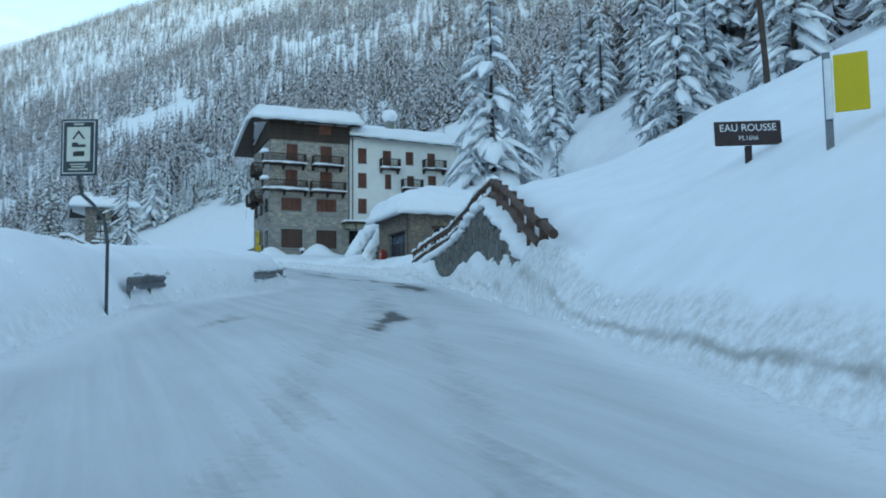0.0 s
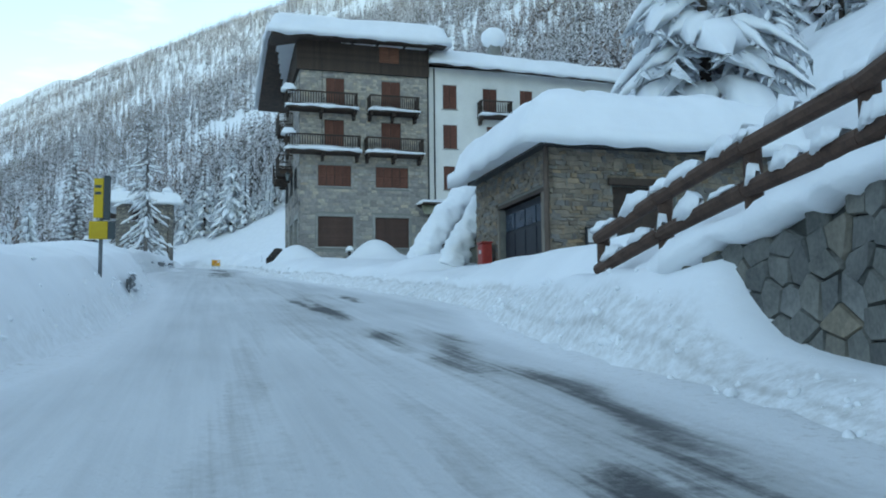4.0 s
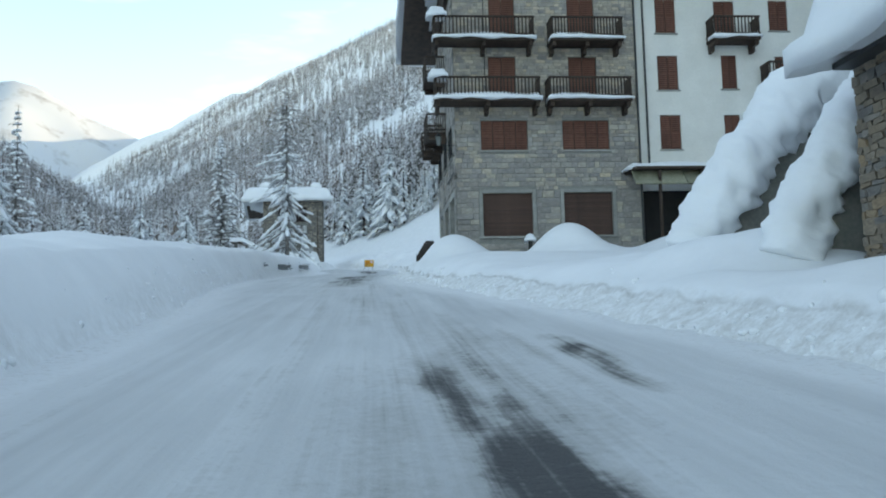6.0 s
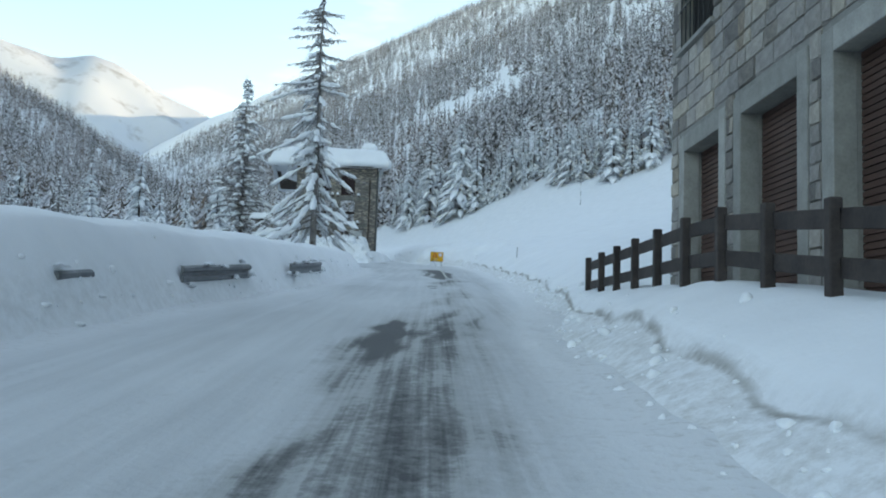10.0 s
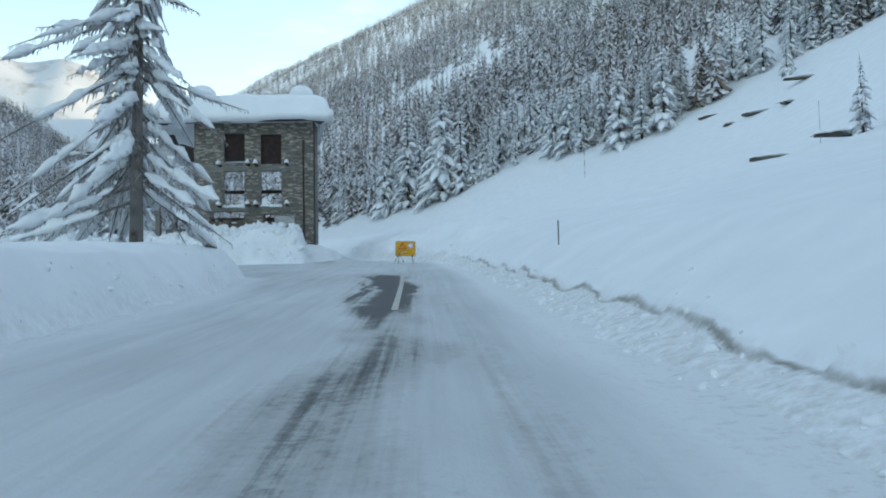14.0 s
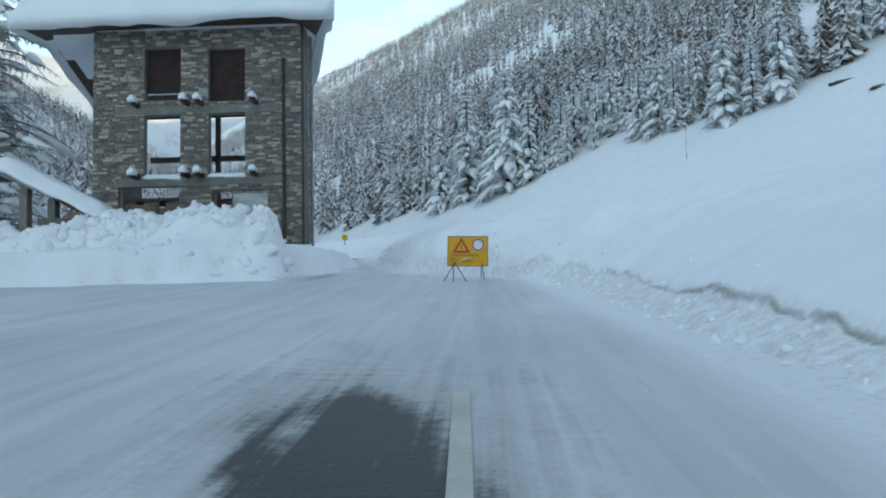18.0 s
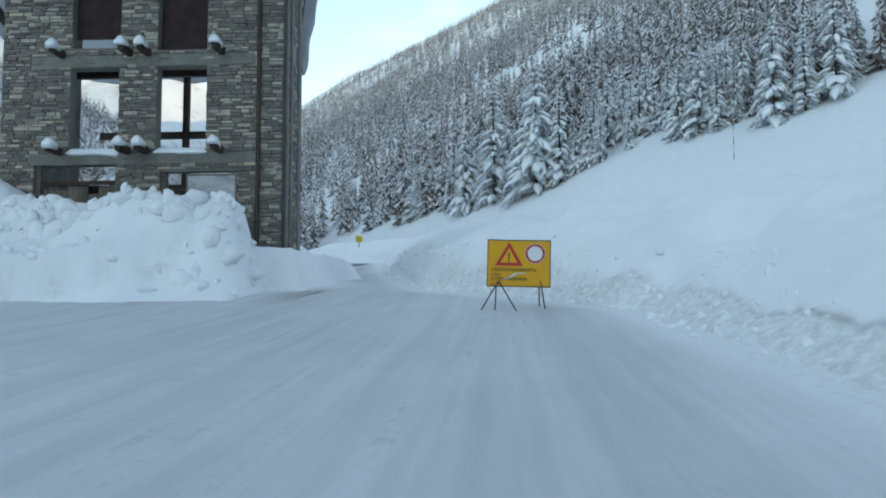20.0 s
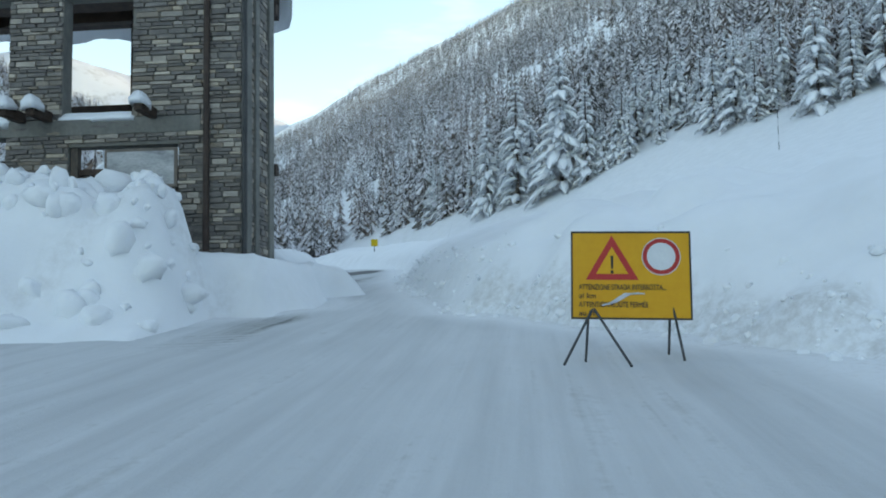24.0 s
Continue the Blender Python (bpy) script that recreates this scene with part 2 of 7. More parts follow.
def plough_heap(z, x, y):
    """The steep lumpy heap that the plough left before the ruined house, cut off sharply at its end."""
    across = np.abs(y - (171.25 - 0.055 * np.minimum(x, 6.0)) - 0.9 * (hash_noise(x, y, 1.3, 16) - 0.5)) / np.where(x < 2.0, 2.0, 1.75)
    h = 2.22 + 0.6 * (hash_noise(x, y * 0.4, 1.0, 17) - 0.5) + 0.55 * (hash_noise(x, y * 0.7, 0.5, 18) - 0.5) - 0.25 * np.clip((-2 - x) / 8, 0, 1)
    end = np.clip((6.75 - x + 0.3 * (hash_noise(x, y, 0.7, 19) - 0.5)) / 0.55, 0, 1) * np.clip((x + 26) / 4, 0, 1)
    rise = np.interp(across, [0, 0.35, 0.62, 0.85, 1.15, 1.5], [1.0, 0.97, 0.66, 0.28, 0.08, 0.0])
    return np.where((y > 166) & (y < 176), np.maximum(z, road_z(y) - 60 * (rise * end <= 0) + h * rise * end ** 0.6), z)


# the retaining wall: x, y and z along its top, the height of the snow shoved against its foot, and the bank behind it
W_LINE = [(10.4, 18.3, 3.65), (11.25, 20.7, 4.25), (11.95, 22.5, 4.9), (12.5, 23.9, 5.3), (13.35, 26.1, 5.85), (14.3, 28.6, 6.4), (14.9, 30.3, 7.0), (15.3, 31.5, 7.15), (16.0, 34.3, 7.0), (16.65, 36.6, 6.7), (17.05, 38.4, 6.45), (17.55, 41.0, 6.2), (17.7, 43.5, 5.95), (17.75, 46.0, 5.4), (17.8, 48.0, 5.0)]
FOOT_Y = [12, 15, 16.6, 18.5, 20, 21.3, 22.2, 23.5, 25.8, 27.2, 28.7, 30.5, 32.5, 33.8, 35.2, 36.6, 37.3, 38.0, 40.5, 42.2, 43.2, 46, 48, 50]
FOOT_H = [1.1, 1.7, 1.75, 1.6, 1.25, 1.05, 1.45, 1.35, 1.0, 1.35, 1.15, 1.5, 1.7, 1.4, 0.9, 1.2, 1.0, 0.35, 0.35, 0.5, 1.25, 1.15, 0.9, 0.9]
BACK_Y = [12, 15, 16.6, 18.9, 21.1, 23.5, 25.3, 27, 29.5, 32, 34.3, 36.6, 38.4, 41, 43, 45, 47.3, 50]
BACK_Z = [3.0, 3.75, 4.0, 4.5, 4.85, 5.35, 5.85, 6.3, 6.9, 6.95, 6.95, 6.8, 6.6, 6.25, 6.1, 5.85, 5.6, 5.3]


def wall_x(y):
    return np.interp(y, [12.0, 15.0] + [p[1] for p in W_LINE] + [50.0], [8.6, 9.45] + [p[0] for p in W_LINE] + [17.9])


def wall_bank(z, x, y, o_r, base):
    """Snow at the foot of the retaining wall and on the bank that it holds."""
    d = x - wall_x(y)
    gap = np.maximum(wall_x(y) - 0.15 - (x - o_r), 0.25)
    u = np.clip(o_r / gap, 0, 1)
    knobs = 0.08 * (hash_noise(x, y, 0.5, 14) - 0.5) + 0.36 * (hash_noise(x, y, 1.2, 15) - 0.5)
    front = base + np.interp(y, FOOT_Y, FOOT_H) * np.interp(u, [0, 0.3, 0.75, 1], [0.0, 0.42, 0.88, 1.0]) + knobs * u
    back = np.interp(y, BACK_Y, BACK_Z) + 0.8 * np.clip((d - 0.25) / 0.9, 0, 1) + 0.33 * np.maximum(d - 1.15, 0)
    far = np.clip((d - 2.0) / 6.0, 0, 1)
    back = back * (1 - far) + z * far
    ends = np.clip(np.minimum(y - 12.5, 50 - y) / 2.0, 0, 1)
    held = np.where(o_r <= 0, z, np.where(d < 0.12, front, back))
    return z * (1 - ends) + held * ends


def ground_z(x, y, detail=True):
    """Height of the snow at arrays x, y."""
    x, y = np.asarray(x, float), np.asarray(y, float)
    shape = x.shape
    x, y = x.ravel(), y.ravel()
    wob = (hash_noise(x, y, 2.6, 3) - 0.5) * 0.32 + (hash_noise(x, y, 1.1, 4) - 0.5) * 0.05 if detail else 0
    right, left = right_edge(y) + wob, left_edge(y) + wob
    base = road_z(y)
    o_r, o_l = x - right, left - x
    # past the bend the road leaves the hillside, which runs straight on
    straight = np.clip((y - 166) / 12, 0, 1)
    o_hill = np.where(o_r < 5, o_r, 5 + np.minimum(o_r - 5, np.maximum(0, x - 20.5)))
    o_h = o_r * (1 - straight) + o_hill * straight
    z = np.where(o_r > 0, base + section(RIGHT_RISE, np.maximum(o_h, 0), y), base)
    z = np.where(o_l > 0, base + section(LEFT_RISE, np.maximum(o_l, 0), y), z)
    off = np.maximum(o_r, o_l)
    z = np.where(off < 0, z - 0.16 * np.clip(-off / 0.3, 0, 1), z)
    lip = lip_offset(y) + 0.06 * (hash_noise(x, y, 0.5, 67) - 0.5)
    cut = np.interp(y, [50, 54, 74, 84, 92, 156, 164], [0, 0.12, 0.08, 0.10, 0.13, 0.13, 0])
    apron = base + np.maximum(section(RIGHT_RISE, lip, y) - cut, 0.12) * np.clip(o_r / lip, 0, 1) ** 0.8
    z = np.where((o_r > 0) & (o_r < lip) & (cut > 0), np.minimum(z, apron), z)
    z = np.where((y > 12) & (y < 50), wall_bank(z, x, y, o_r, base), z)
    # yards before the hotel and the garage
    z = np.where(o_r > 0, blend_box(z, x, y, 18.6, 46, 74, 101, np.interp(y, [74, 80, 85, 101], [7.8, 8.9, 9.45, 9.95]), 3.0), z)
    z = np.where(o_r > 0, blend_box(z, x, y, 20.6, 32, 50, 68, 6.95 + 0.0 * y, 1.6), z)
    # snow shoved against the front of the hotel
    z = mound(z, x, y, 17.1, 87.9, 1.9, 2.0, 0.85)
    z = mound(z, x, y, 22.3, 86.8, 2.6, 2.0, 0.7)
    z = mound(z, x, y, 28.5, 86.3, 4.5, 2.6, 0.9)
    z = mound(z, x, y, 21.2, 67.2, 2.6, 3.2, 1.1)
    z = mound(z, x, y, 21.9, 87.2, 1.8, 1.5, 0.75)
    # heap before the ruined house
    z = plough_heap(z, x, y)
    z = blend_box(z, x, y, 4.0, 7.35, 172.3, 176.5, 16.62, 0.45)
    z = mound(z, x, y, 7.7, 177.2, 1.0, 0.9, 0.9)
    # far slopes: the wooded mountain ahead and on the right, the left side of the valley
    plane = mountain_plane(x, y)
    plane = np.where(plane > 610, 610 + (plane - 610) * 0.2, plane)
    west = 0.30 * (-x - 120.0) + 10.0 - 0.05 * np.clip(y - 600, 0, 4000)
    west = np.where(west > 300, 300 + (west - 300) * 0.2, west)
    k = 6.0
    far = np.maximum(plane, west)
    hill = np.where(z > 420, 420 + (z - 420) * 0.15, z)
    h = np.clip(0.5 + 0.5 * (hill - far) / k, 0, 1)
    z = far * (1 - h) + hill * h + k * h * (1 - h) * np.where(np.abs(off) > 12, 1, 0)
    away = np.clip((off - 0.2) / 1.5, 0, 1)
    if detail:
        z = z + away * ((hash_noise(x, y, 5.5, 5) - 0.5) * 0.30 + (hash_noise(x, y, 1.7, 6) - 0.5) * 0.10)
        lump = np.clip(off / 0.3, 0, 1) * np.clip((3.5 - off) / 2.5, 0, 1)
        z = z + lump * ((hash_noise(x, y, 1.1, 7) - 0.5) * 0.12 + (hash_noise(x, y, 0.5, 8) - 0.5) * 0.02)
        heap = np.clip(4 - 4 * np.maximum(np.abs(x + 8) / 15.2, np.abs(y - 171) / 2.6), 0, 1)
        z = z + heap * (np.abs(hash_noise(x, y, 0.9, 9) - 0.5) * -1.1 + 0.24 + (hash_noise(x, y, 0.45, 12) - 0.5) * 0.30)
        shoved = np.clip(o_r / 0.4, 0, 1) * np.clip((y - 160) / 3, 0, 1) * np.clip((178 - y) / 4, 0, 1) * np.clip((9 - o_r) / 4, 0, 1)
        z = z + shoved * ((hash_noise(x, y, 1.5, 61) - 0.5) * 0.75 + (hash_noise(x, y, 0.6, 62) - 0.5) * 0.38)
    big = np.clip((np.abs(x - 12) - 60) / 120, 0, 1)
    z = z + big * ((hash_noise(x, y, 90, 10) - 0.5) * 26 + (hash_noise(x, y, 33, 11) - 0.5) * 9)
    return z.reshape(shape)


def spread(lo, a, b, hi, step, grow):
    """Grid lines: evenly from a to b, then ever wider out to lo and hi."""
    mid = list(np.arange(a, b + step / 2, step))
    out, s, v = [], step, b
    while v < hi:
        s *= grow
        v += s
        out.append(v)
    back, s, v = [], step, a
    while v > lo:
        s *= grow
        v -= s
        back.append(v)
    return np.array(back[::-1] + mid + out)


def sheet(name, xs, ys, zs, mat, keep=None):
    """A grid mesh from two rows of lines and a height for each crossing."""
    nx, ny = len(xs), len(ys)
    gx, gy = np.meshgrid(xs, ys)
    verts = np.stack([gx.ravel(), gy.ravel(), zs.ravel()], 1)
    i = np.arange(nx * ny).reshape(ny, nx)
    quads = np.stack([i[:-1, :-1], i[:-1, 1:], i[1:, 1:], i[1:, :-1]], -1).reshape(-1, 4)
    me = bpy.data.meshes.new(name)
    me.from_pydata(verts.tolist(), [], quads.tolist())
    me.polygons.foreach_set("use_smooth", [True] * len(me.polygons))
    me.materials.append(mat)
    return new(name, me)


def ground_snow():
    m, n, l, b = material("fresh_snow", 0.75, 0.0, 0.25)
    coarse = noise_node(n, l, 0.7, 6, 0.6)
    fine = noise_node(n, l, 14.0, 4, 0.65)
    specks = noise_node(n, l, 5.0, 8, 0.75)
    shade = ramp(n, l, coarse, [(0.3, (0.78, 0.80, 0.82)), (0.7, (0.85, 0.87, 0.89))])
    def attr(key):
        a = n.new("ShaderNodeAttribute")
        a.attribute_name = key
        return a.outputs["Fac"]

    k = math_node(n, l, "MULTIPLY", attr("grime"), ramp(n, l, specks, [(0.40, (0.10,) * 3), (0.62, (1, 1, 1))]), True)
    shade = mixed(n, l, k, shade, (0.34, 0.31, 0.27))
    # the ploughed cut: a thin dark line of road dirt that wavers along the bank
    waver = noise_node(n, l, 0.35, 6, 0.65)
    rag = noise_node(n, l, 3.2, 6, 0.7)
    at = math_node(n, l, "ADD", attr("bank_offset"), math_node(n, l, "MULTIPLY", math_node(n, l, "SUBTRACT", waver, 0.5), 0.10))
    at = math_node(n, l, "ADD", at, math_node(n, l, "MULTIPLY", math_node(n, l, "SUBTRACT", rag, 0.5), 0.16))
    gap = math_node(n, l, "ABSOLUTE", math_node(n, l, "SUBTRACT", at, 0.42))
    line = ramp(n, l, gap, [(0.012, (1, 1, 1)), (0.065, (0, 0, 0))])
    line = math_node(n, l, "MULTIPLY", line, ramp(n, l, noise_node(n, l, 0.8, 5, 0.7), [(0.34, (0.10,) * 3), (0.58, (0.72,) * 3)]))
    line = math_node(n, l, "MULTIPLY", line, attr("bank_line"))
    shade = mixed(n, l, line, shade, (0.20, 0.18, 0.15))
    l.new(shade, b.inputs["Base Color"])
    bump(n, l, b, math_node(n, l, "ADD", coarse, math_node(n, l, "MULTIPLY", fine, 0.22)), 0.5, 0.06)
    return m


snow = ground_snow()
xs = spread(-3600, -9.0, 22.0, 3600, 0.16, 1.085)
ys = spread(-1200, -6.0, 190.0, 3800, 0.26, 1.07)
GX, GY = np.meshgrid(xs, ys)
ground = tagged(sheet("ground", xs, ys, ground_z(GX, GY), snow), "deep untouched snow over fields, banks and mountain slopes", "snow ground", kind="structure")
# road dirt that the plough threw into the banks: a dark seam part way up, and specks along the foot
off_r, off_l = GX - right_edge(GY), left_edge(GY) - GX
foot = np.exp(-(((off_r - 0.05) / 0.22) ** 2)) * 0.5 + np.exp(-(((off_l - 0.05) / 0.22) ** 2)) * 0.25
apron = np.clip((off_r + 0.1) / 0.1, 0, 1) * np.clip((lip_offset(GY) + 0.05 - off_r) / 0.1, 0, 1) * 0.46
near = np.where((GY > -8) & (GY < 172), 1, 0.3)
grime = np.clip(np.maximum(foot, apron), 0, 1) * near
strip = np.interp(GY, [-20, 0, 30, 60, 84, 92, 150, 160, 166], [0.9, 0.9, 0.5, 0.3, 0.8, 1.15, 1.1, 0.5, 0.0])
for key, values in (("bank_offset", np.clip(off_r + 0.42 - np.where(GY < 52, 0.2, lip_offset(GY) - 0.05), -3, 6)), ("bank_line", strip)):
    ground.data.attributes.new(key, "FLOAT", "POINT").data.foreach_set("value", values.ravel())
ground.data.attributes.new("grime", "FLOAT", "POINT").data.foreach_set("value", grime.ravel())


# ---- road ----
def car_x(y):
    return np.interp(y, [e[1] for _, e, _, _ in PATH[:37]], [e[0] for _, e, _, _ in PATH[:37]])


# bare stretches: y, x beside the wheel path, half length, half width, depth of wear
BARE = []
BARE += [(14.3, -0.05, 1.9, 0.36, 1.15), (16.5, -3.5, 2.6, 0.30, 0.55), (21, -0.35, 8.0, 0.62, 0.42), (37, 3.55, 8.5, 0.20, 1.05), (33, 3.2, 5.0, 0.28, 0.8)]
BARE += [(36.4, 1.45, 3.2, 0.52, 1.5), (41.5, 2.0, 3.6, 0.40, 0.95), (45.5, 1.9, 3.0, 0.42, 0.8), (35, -0.5, 6.0, 0.5, 0.38)]
BARE += [(55.5, 1.1, 2.3, 0.38, 0.85), (61.5, 2.4, 1.3, 0.28, 0.85), (48.3, 1.15, 2.0, 0.36, 0.75), (53, 0.3, 8.0, 0.95, 0.40), (60.6, 0.7, 2.4, 0.26, 1.05), (57.2, 1.0, 2.0, 0.36, 1.1), (59.5, 2.5, 1.2, 0.26, 0.75)]
BARE += [(70, 0.2, 6.0, 0.8, 0.36), (86, -0.45, 6.5, 0.72, 0.72), (90, -0.5, 6.5, 0.72, 0.74), (95.4, -1.0, 2.0, 0.45, 1.2), (94.3, -0.3, 1.6, 0.18, 0.95), (91, -1.0, 3.2, 0.24, 0.85), (90, -0.2, 2.8, 0.18, 0.75)]
BARE += [(97.4, -1.05, 1.8, 0.28, 1.2), (99, -0.4, 3.6, 0.2, 0.8), (98, 0.25, 2.5, 0.16, 0.7), (106, -0.5, 6.5, 0.45, 0.52), (117, -1.2, 0.8, 0.2, 1.05), (115, -1.35, 0.8, 0.2, 1.05), (122, -0.6, 8.0, 0.60, 0.70)]
BARE += [(132, -0.35, 5.0, 0.62, 1.35), (138.6, -0.35, 6.0, 0.58, 1.7), (144.6, -0.45, 2.4, 0.72, 1.25), (136, -1.25, 4.5, 0.16, 0.95), (141, 0.2, 4.0, 0.14, 0.8)]
BARE += [(138, -0.5, 8.5, 1.15, 0.5), (146, -0.4, 3.5, 1.3, 0.5), (96, -0.4, 7.0, 0.95, 0.5), (60, 1.1, 5.0, 0.9, 0.46), (38, 1.7, 7.0, 1.05, 0.48), (15, -0.2, 4.0, 0.7, 0.5)]
BARE += [(172, -4.6, 2.4, 0.6, 0.8), (184, -5.8, 5.0, 0.5, 0.9), (196, -8.0, 9.0, 0.8, 1.7)]


def build_road():
    ys = np.arange(-30, 214, 0.30)
    n = 72
    f = np.linspace(0, 1, n)
    lo, hi = left_edge(ys) - 0.5, right_edge(ys) + 0.5
    X = lo[:, None] * (1 - f) + hi[:, None] * f
    Y = np.repeat(ys[:, None], n, 1)
    side = X - car_x(Y)
    wear = np.zeros_like(X)
    bend_y = 5.0 * (hash_noise(side, Y * 0.07, 0.42, 25) - 0.5) + 1.2 * (hash_noise(X, Y, 0.8, 28) - 0.5)
    bend_x = 0.5 * (hash_noise(X * 0.2, Y, 3.0, 26) - 0.5) + 0.30 * (hash_noise(X * 0.7, Y * 0.5, 0.45, 27) - 0.5)
    for y, dx, ly, lx, k in BARE:
        d2 = np.abs((Y + bend_y - y) / ly) ** 2 + np.abs((side + bend_x - dx) / lx) ** 2
        wear = np.maximum(wear, k * np.clip(1.0 - 0.42 * d2, 0, 1) ** 1.5)
    lane = np.exp(-((side + 0.95) / 0.30) ** 2) + np.exp(-((side - 0.62) / 0.30) ** 2)
    wear = np.maximum(wear, 0.30 * lane * (0.35 + 0.9 * hash_noise(X * 0.3, Y, 7.0, 24)) * np.clip((156 - Y) / 8, 0.25, 1))
    ruts = sum(np.exp(-((side - c) / 0.22) ** 2) for c in (-0.95, 0.65, -1.35, 1.2))
    edge = np.minimum(X - left_edge(Y), right_edge(Y) - X)
    heap = np.clip(1 - edge / 1.5, 0, 1) ** 2
    Z = road_z(Y) + 0.035 * (hash_noise(X, Y, 1.3, 21) - 0.5) + 0.02 * (hash_noise(X * 3, Y, 0.8, 22) - 0.5) - 0.02 * ruts - 0.015 * wear + 0.08 * heap * hash_noise(X, Y, 0.5, 23)
    verts = np.stack([X.ravel(), Y.ravel(), Z.ravel()], 1)
    i = np.arange(X.size).reshape(X.shape)
    quads = np.stack([i[:-1, :-1], i[:-1, 1:], i[1:, 1:], i[1:, :-1]], -1).reshape(-1, 4)
    me = bpy.data.meshes.new("road")
    me.from_pydata(verts.tolist(), [], quads.tolist())
    me.polygons.foreach_set("use_smooth", [True] * len(me.polygons))
    for key, values in (("wear", wear), ("side", side), ("dirt", heap)):
        me.attributes.new(key, "FLOAT", "POINT").data.foreach_set("value", values.ravel())
    m, n_, l, b = material("packed_snow_road", 0.65, 0.0, 0.35)

    def attr(key):
        a = n_.new("ShaderNodeAttribute")
        a.attribute_name = key
        return a.outputs["Fac"]

    streak = noise_node(n_, l, 1.0, 6, 0.62, "Object", (3.4, 0.055, 1))
    patch = noise_node(n_, l, 1.2, 7, 0.7, "Object", (1.0, 0.6, 1))
    crumbs = noise_node(n_, l, 9.0, 5, 0.7, "Object")
    grit = noise_node(n_, l, 60.0, 2, 0.6, "Object")
    level = math_node(n_, l, "ADD", attr("wear"), math_node(n_, l, "MULTIPLY", math_node(n_, l, "SUBTRACT", streak, 0.5), 1.05))
    level = math_node(n_, l, "ADD", level, math_node(n_, l, "MULTIPLY", math_node(n_, l, "SUBTRACT", patch, 0.5), 0.6))
    level = math_node(n_, l, "ADD", level, math_node(n_, l, "MULTIPLY", math_node(n_, l, "SUBTRACT", crumbs, 0.5), 0.6))
    lines = noise_node(n_, l, 1.0, 5, 0.6, "Object", (9.0, 0.06, 1))
    level = math_node(n_, l, "ADD", level, math_node(n_, l, "MULTIPLY", math_node(n_, l, "SUBTRACT", lines, 0.5), 0.8))
    broad = noise_node(n_, l, 0.45, 4, 0.6, "Object", (1.0, 0.35, 1))
    packed = ramp(n_, l, broad, [(0.3, (0.47, 0.487, 0.50)), (0.7, (0.62, 0.638, 0.652))])
    packed = mixed(n_, l, 0.30, packed, ramp(n_, l, streak, [(0.35, (0.38, 0.392, 0.40)), (0.65, (0.68, 0.70, 0.715))]))
    packed = mixed(n_, l, ramp(n_, l, crumbs, [(0.60, (0, 0, 0)), (0.8, (0.30,) * 3)]), packed, (0.42, 0.41, 0.39))
    slush = mixed(n_, l, ramp(n_, l, level, [(0.16, (0, 0, 0)), (0.72, (0.85,) * 3)]), packed, (0.27, 0.272, 0.262))
    tar = ramp(n_, l, grit, [(0.3, (0.024, 0.027, 0.031)), (0.75, (0.058, 0.060, 0.064))])
    bare = ramp(n_, l, level, [(0.56, (0, 0, 0)), (0.92, (1, 1, 1))])
    c = mixed(n_, l, bare, slush, tar)
    c = mixed(n_, l, ramp(n_, l, attr("dirt"), [(0.02, (0, 0, 0)), (0.45, (0.9,) * 3)]), c, (0.74, 0.755, 0.77))
    c = mixed(n_, l, math_node(n_, l, "MULTIPLY", attr("dirt"), ramp(n_, l, crumbs, [(0.52, (0, 0, 0)), (0.74, (0.6,) * 3)])), c, (0.36, 0.33, 0.28))
    l.new(c, b.inputs["Base Color"])
    l.new(ramp(n_, l, bare, [(0.0, (0.7,) * 3), (1.0, (0.58,) * 3)]), b.inputs["Roughness"])
    bump(n_, l, b, math_node(n_, l, "ADD", crumbs, math_node(n_, l, "MULTIPLY", streak, 0.35)), 0.35, 0.04)
    me.materials.append(m)
    return tagged(new("road", me), "mountain road of packed snow with wheel tracks and bare wet asphalt", "road", kind="structure")


road = build_road()


# ---- helpers for things ----
def part(name, bm, mat, parent=None, label="", smooth=False):
    me = bpy.data.meshes.new(name)
    bm.to_mesh(me)
    bm.free()
    me.materials.append(mat)
    if smooth:
        me.polygons.foreach_set("use_smooth", [True] * len(me.polygons))
    ob = new(name, me)
    ob.parent = parent
    return tagged(ob, label) if label else ob


def shared(name, me, parent, m=None):
    ob = new(name, me)
    ob.parent = parent
    if m is not None:
        ob.matrix_basis = m
    return ob


def thing(name, at, label, category, group="", turn=0.0, kind=""):
    e = new(name)
    e.empty_display_size = 0.2
    e.matrix_basis = pose(*at, 0, 0, turn)
    return tagged(e, label, category, group, kind)


def box(bm, x0, x1, y0, y1, z0, z1, bevel=0.0):
    """A box between two corners, added to bm."""
    v = [bm.verts.new((x, y, z)) for z in (z0, z1) for y in (y0, y1) for x in (x0, x1)]
    fs = [bm.faces.new([v[i] for i in q]) for q in ((0, 2, 3, 1), (4, 5, 7, 6), (0, 1, 5, 4), (2, 6, 7, 3), (0, 4, 6, 2), (1, 3, 7, 5))]
    if bevel:
        bmesh.ops.bevel(bm, geom=list({e for f in fs for e in f.edges}), offset=bevel, segments=1, affect="EDGES", profile=0.7)
    return bm


def boxed(x0, x1, y0, y1, z0, z1, bevel=0.0):
    return box(bmesh.new(), x0, x1, y0, y1, z0, z1, bevel)


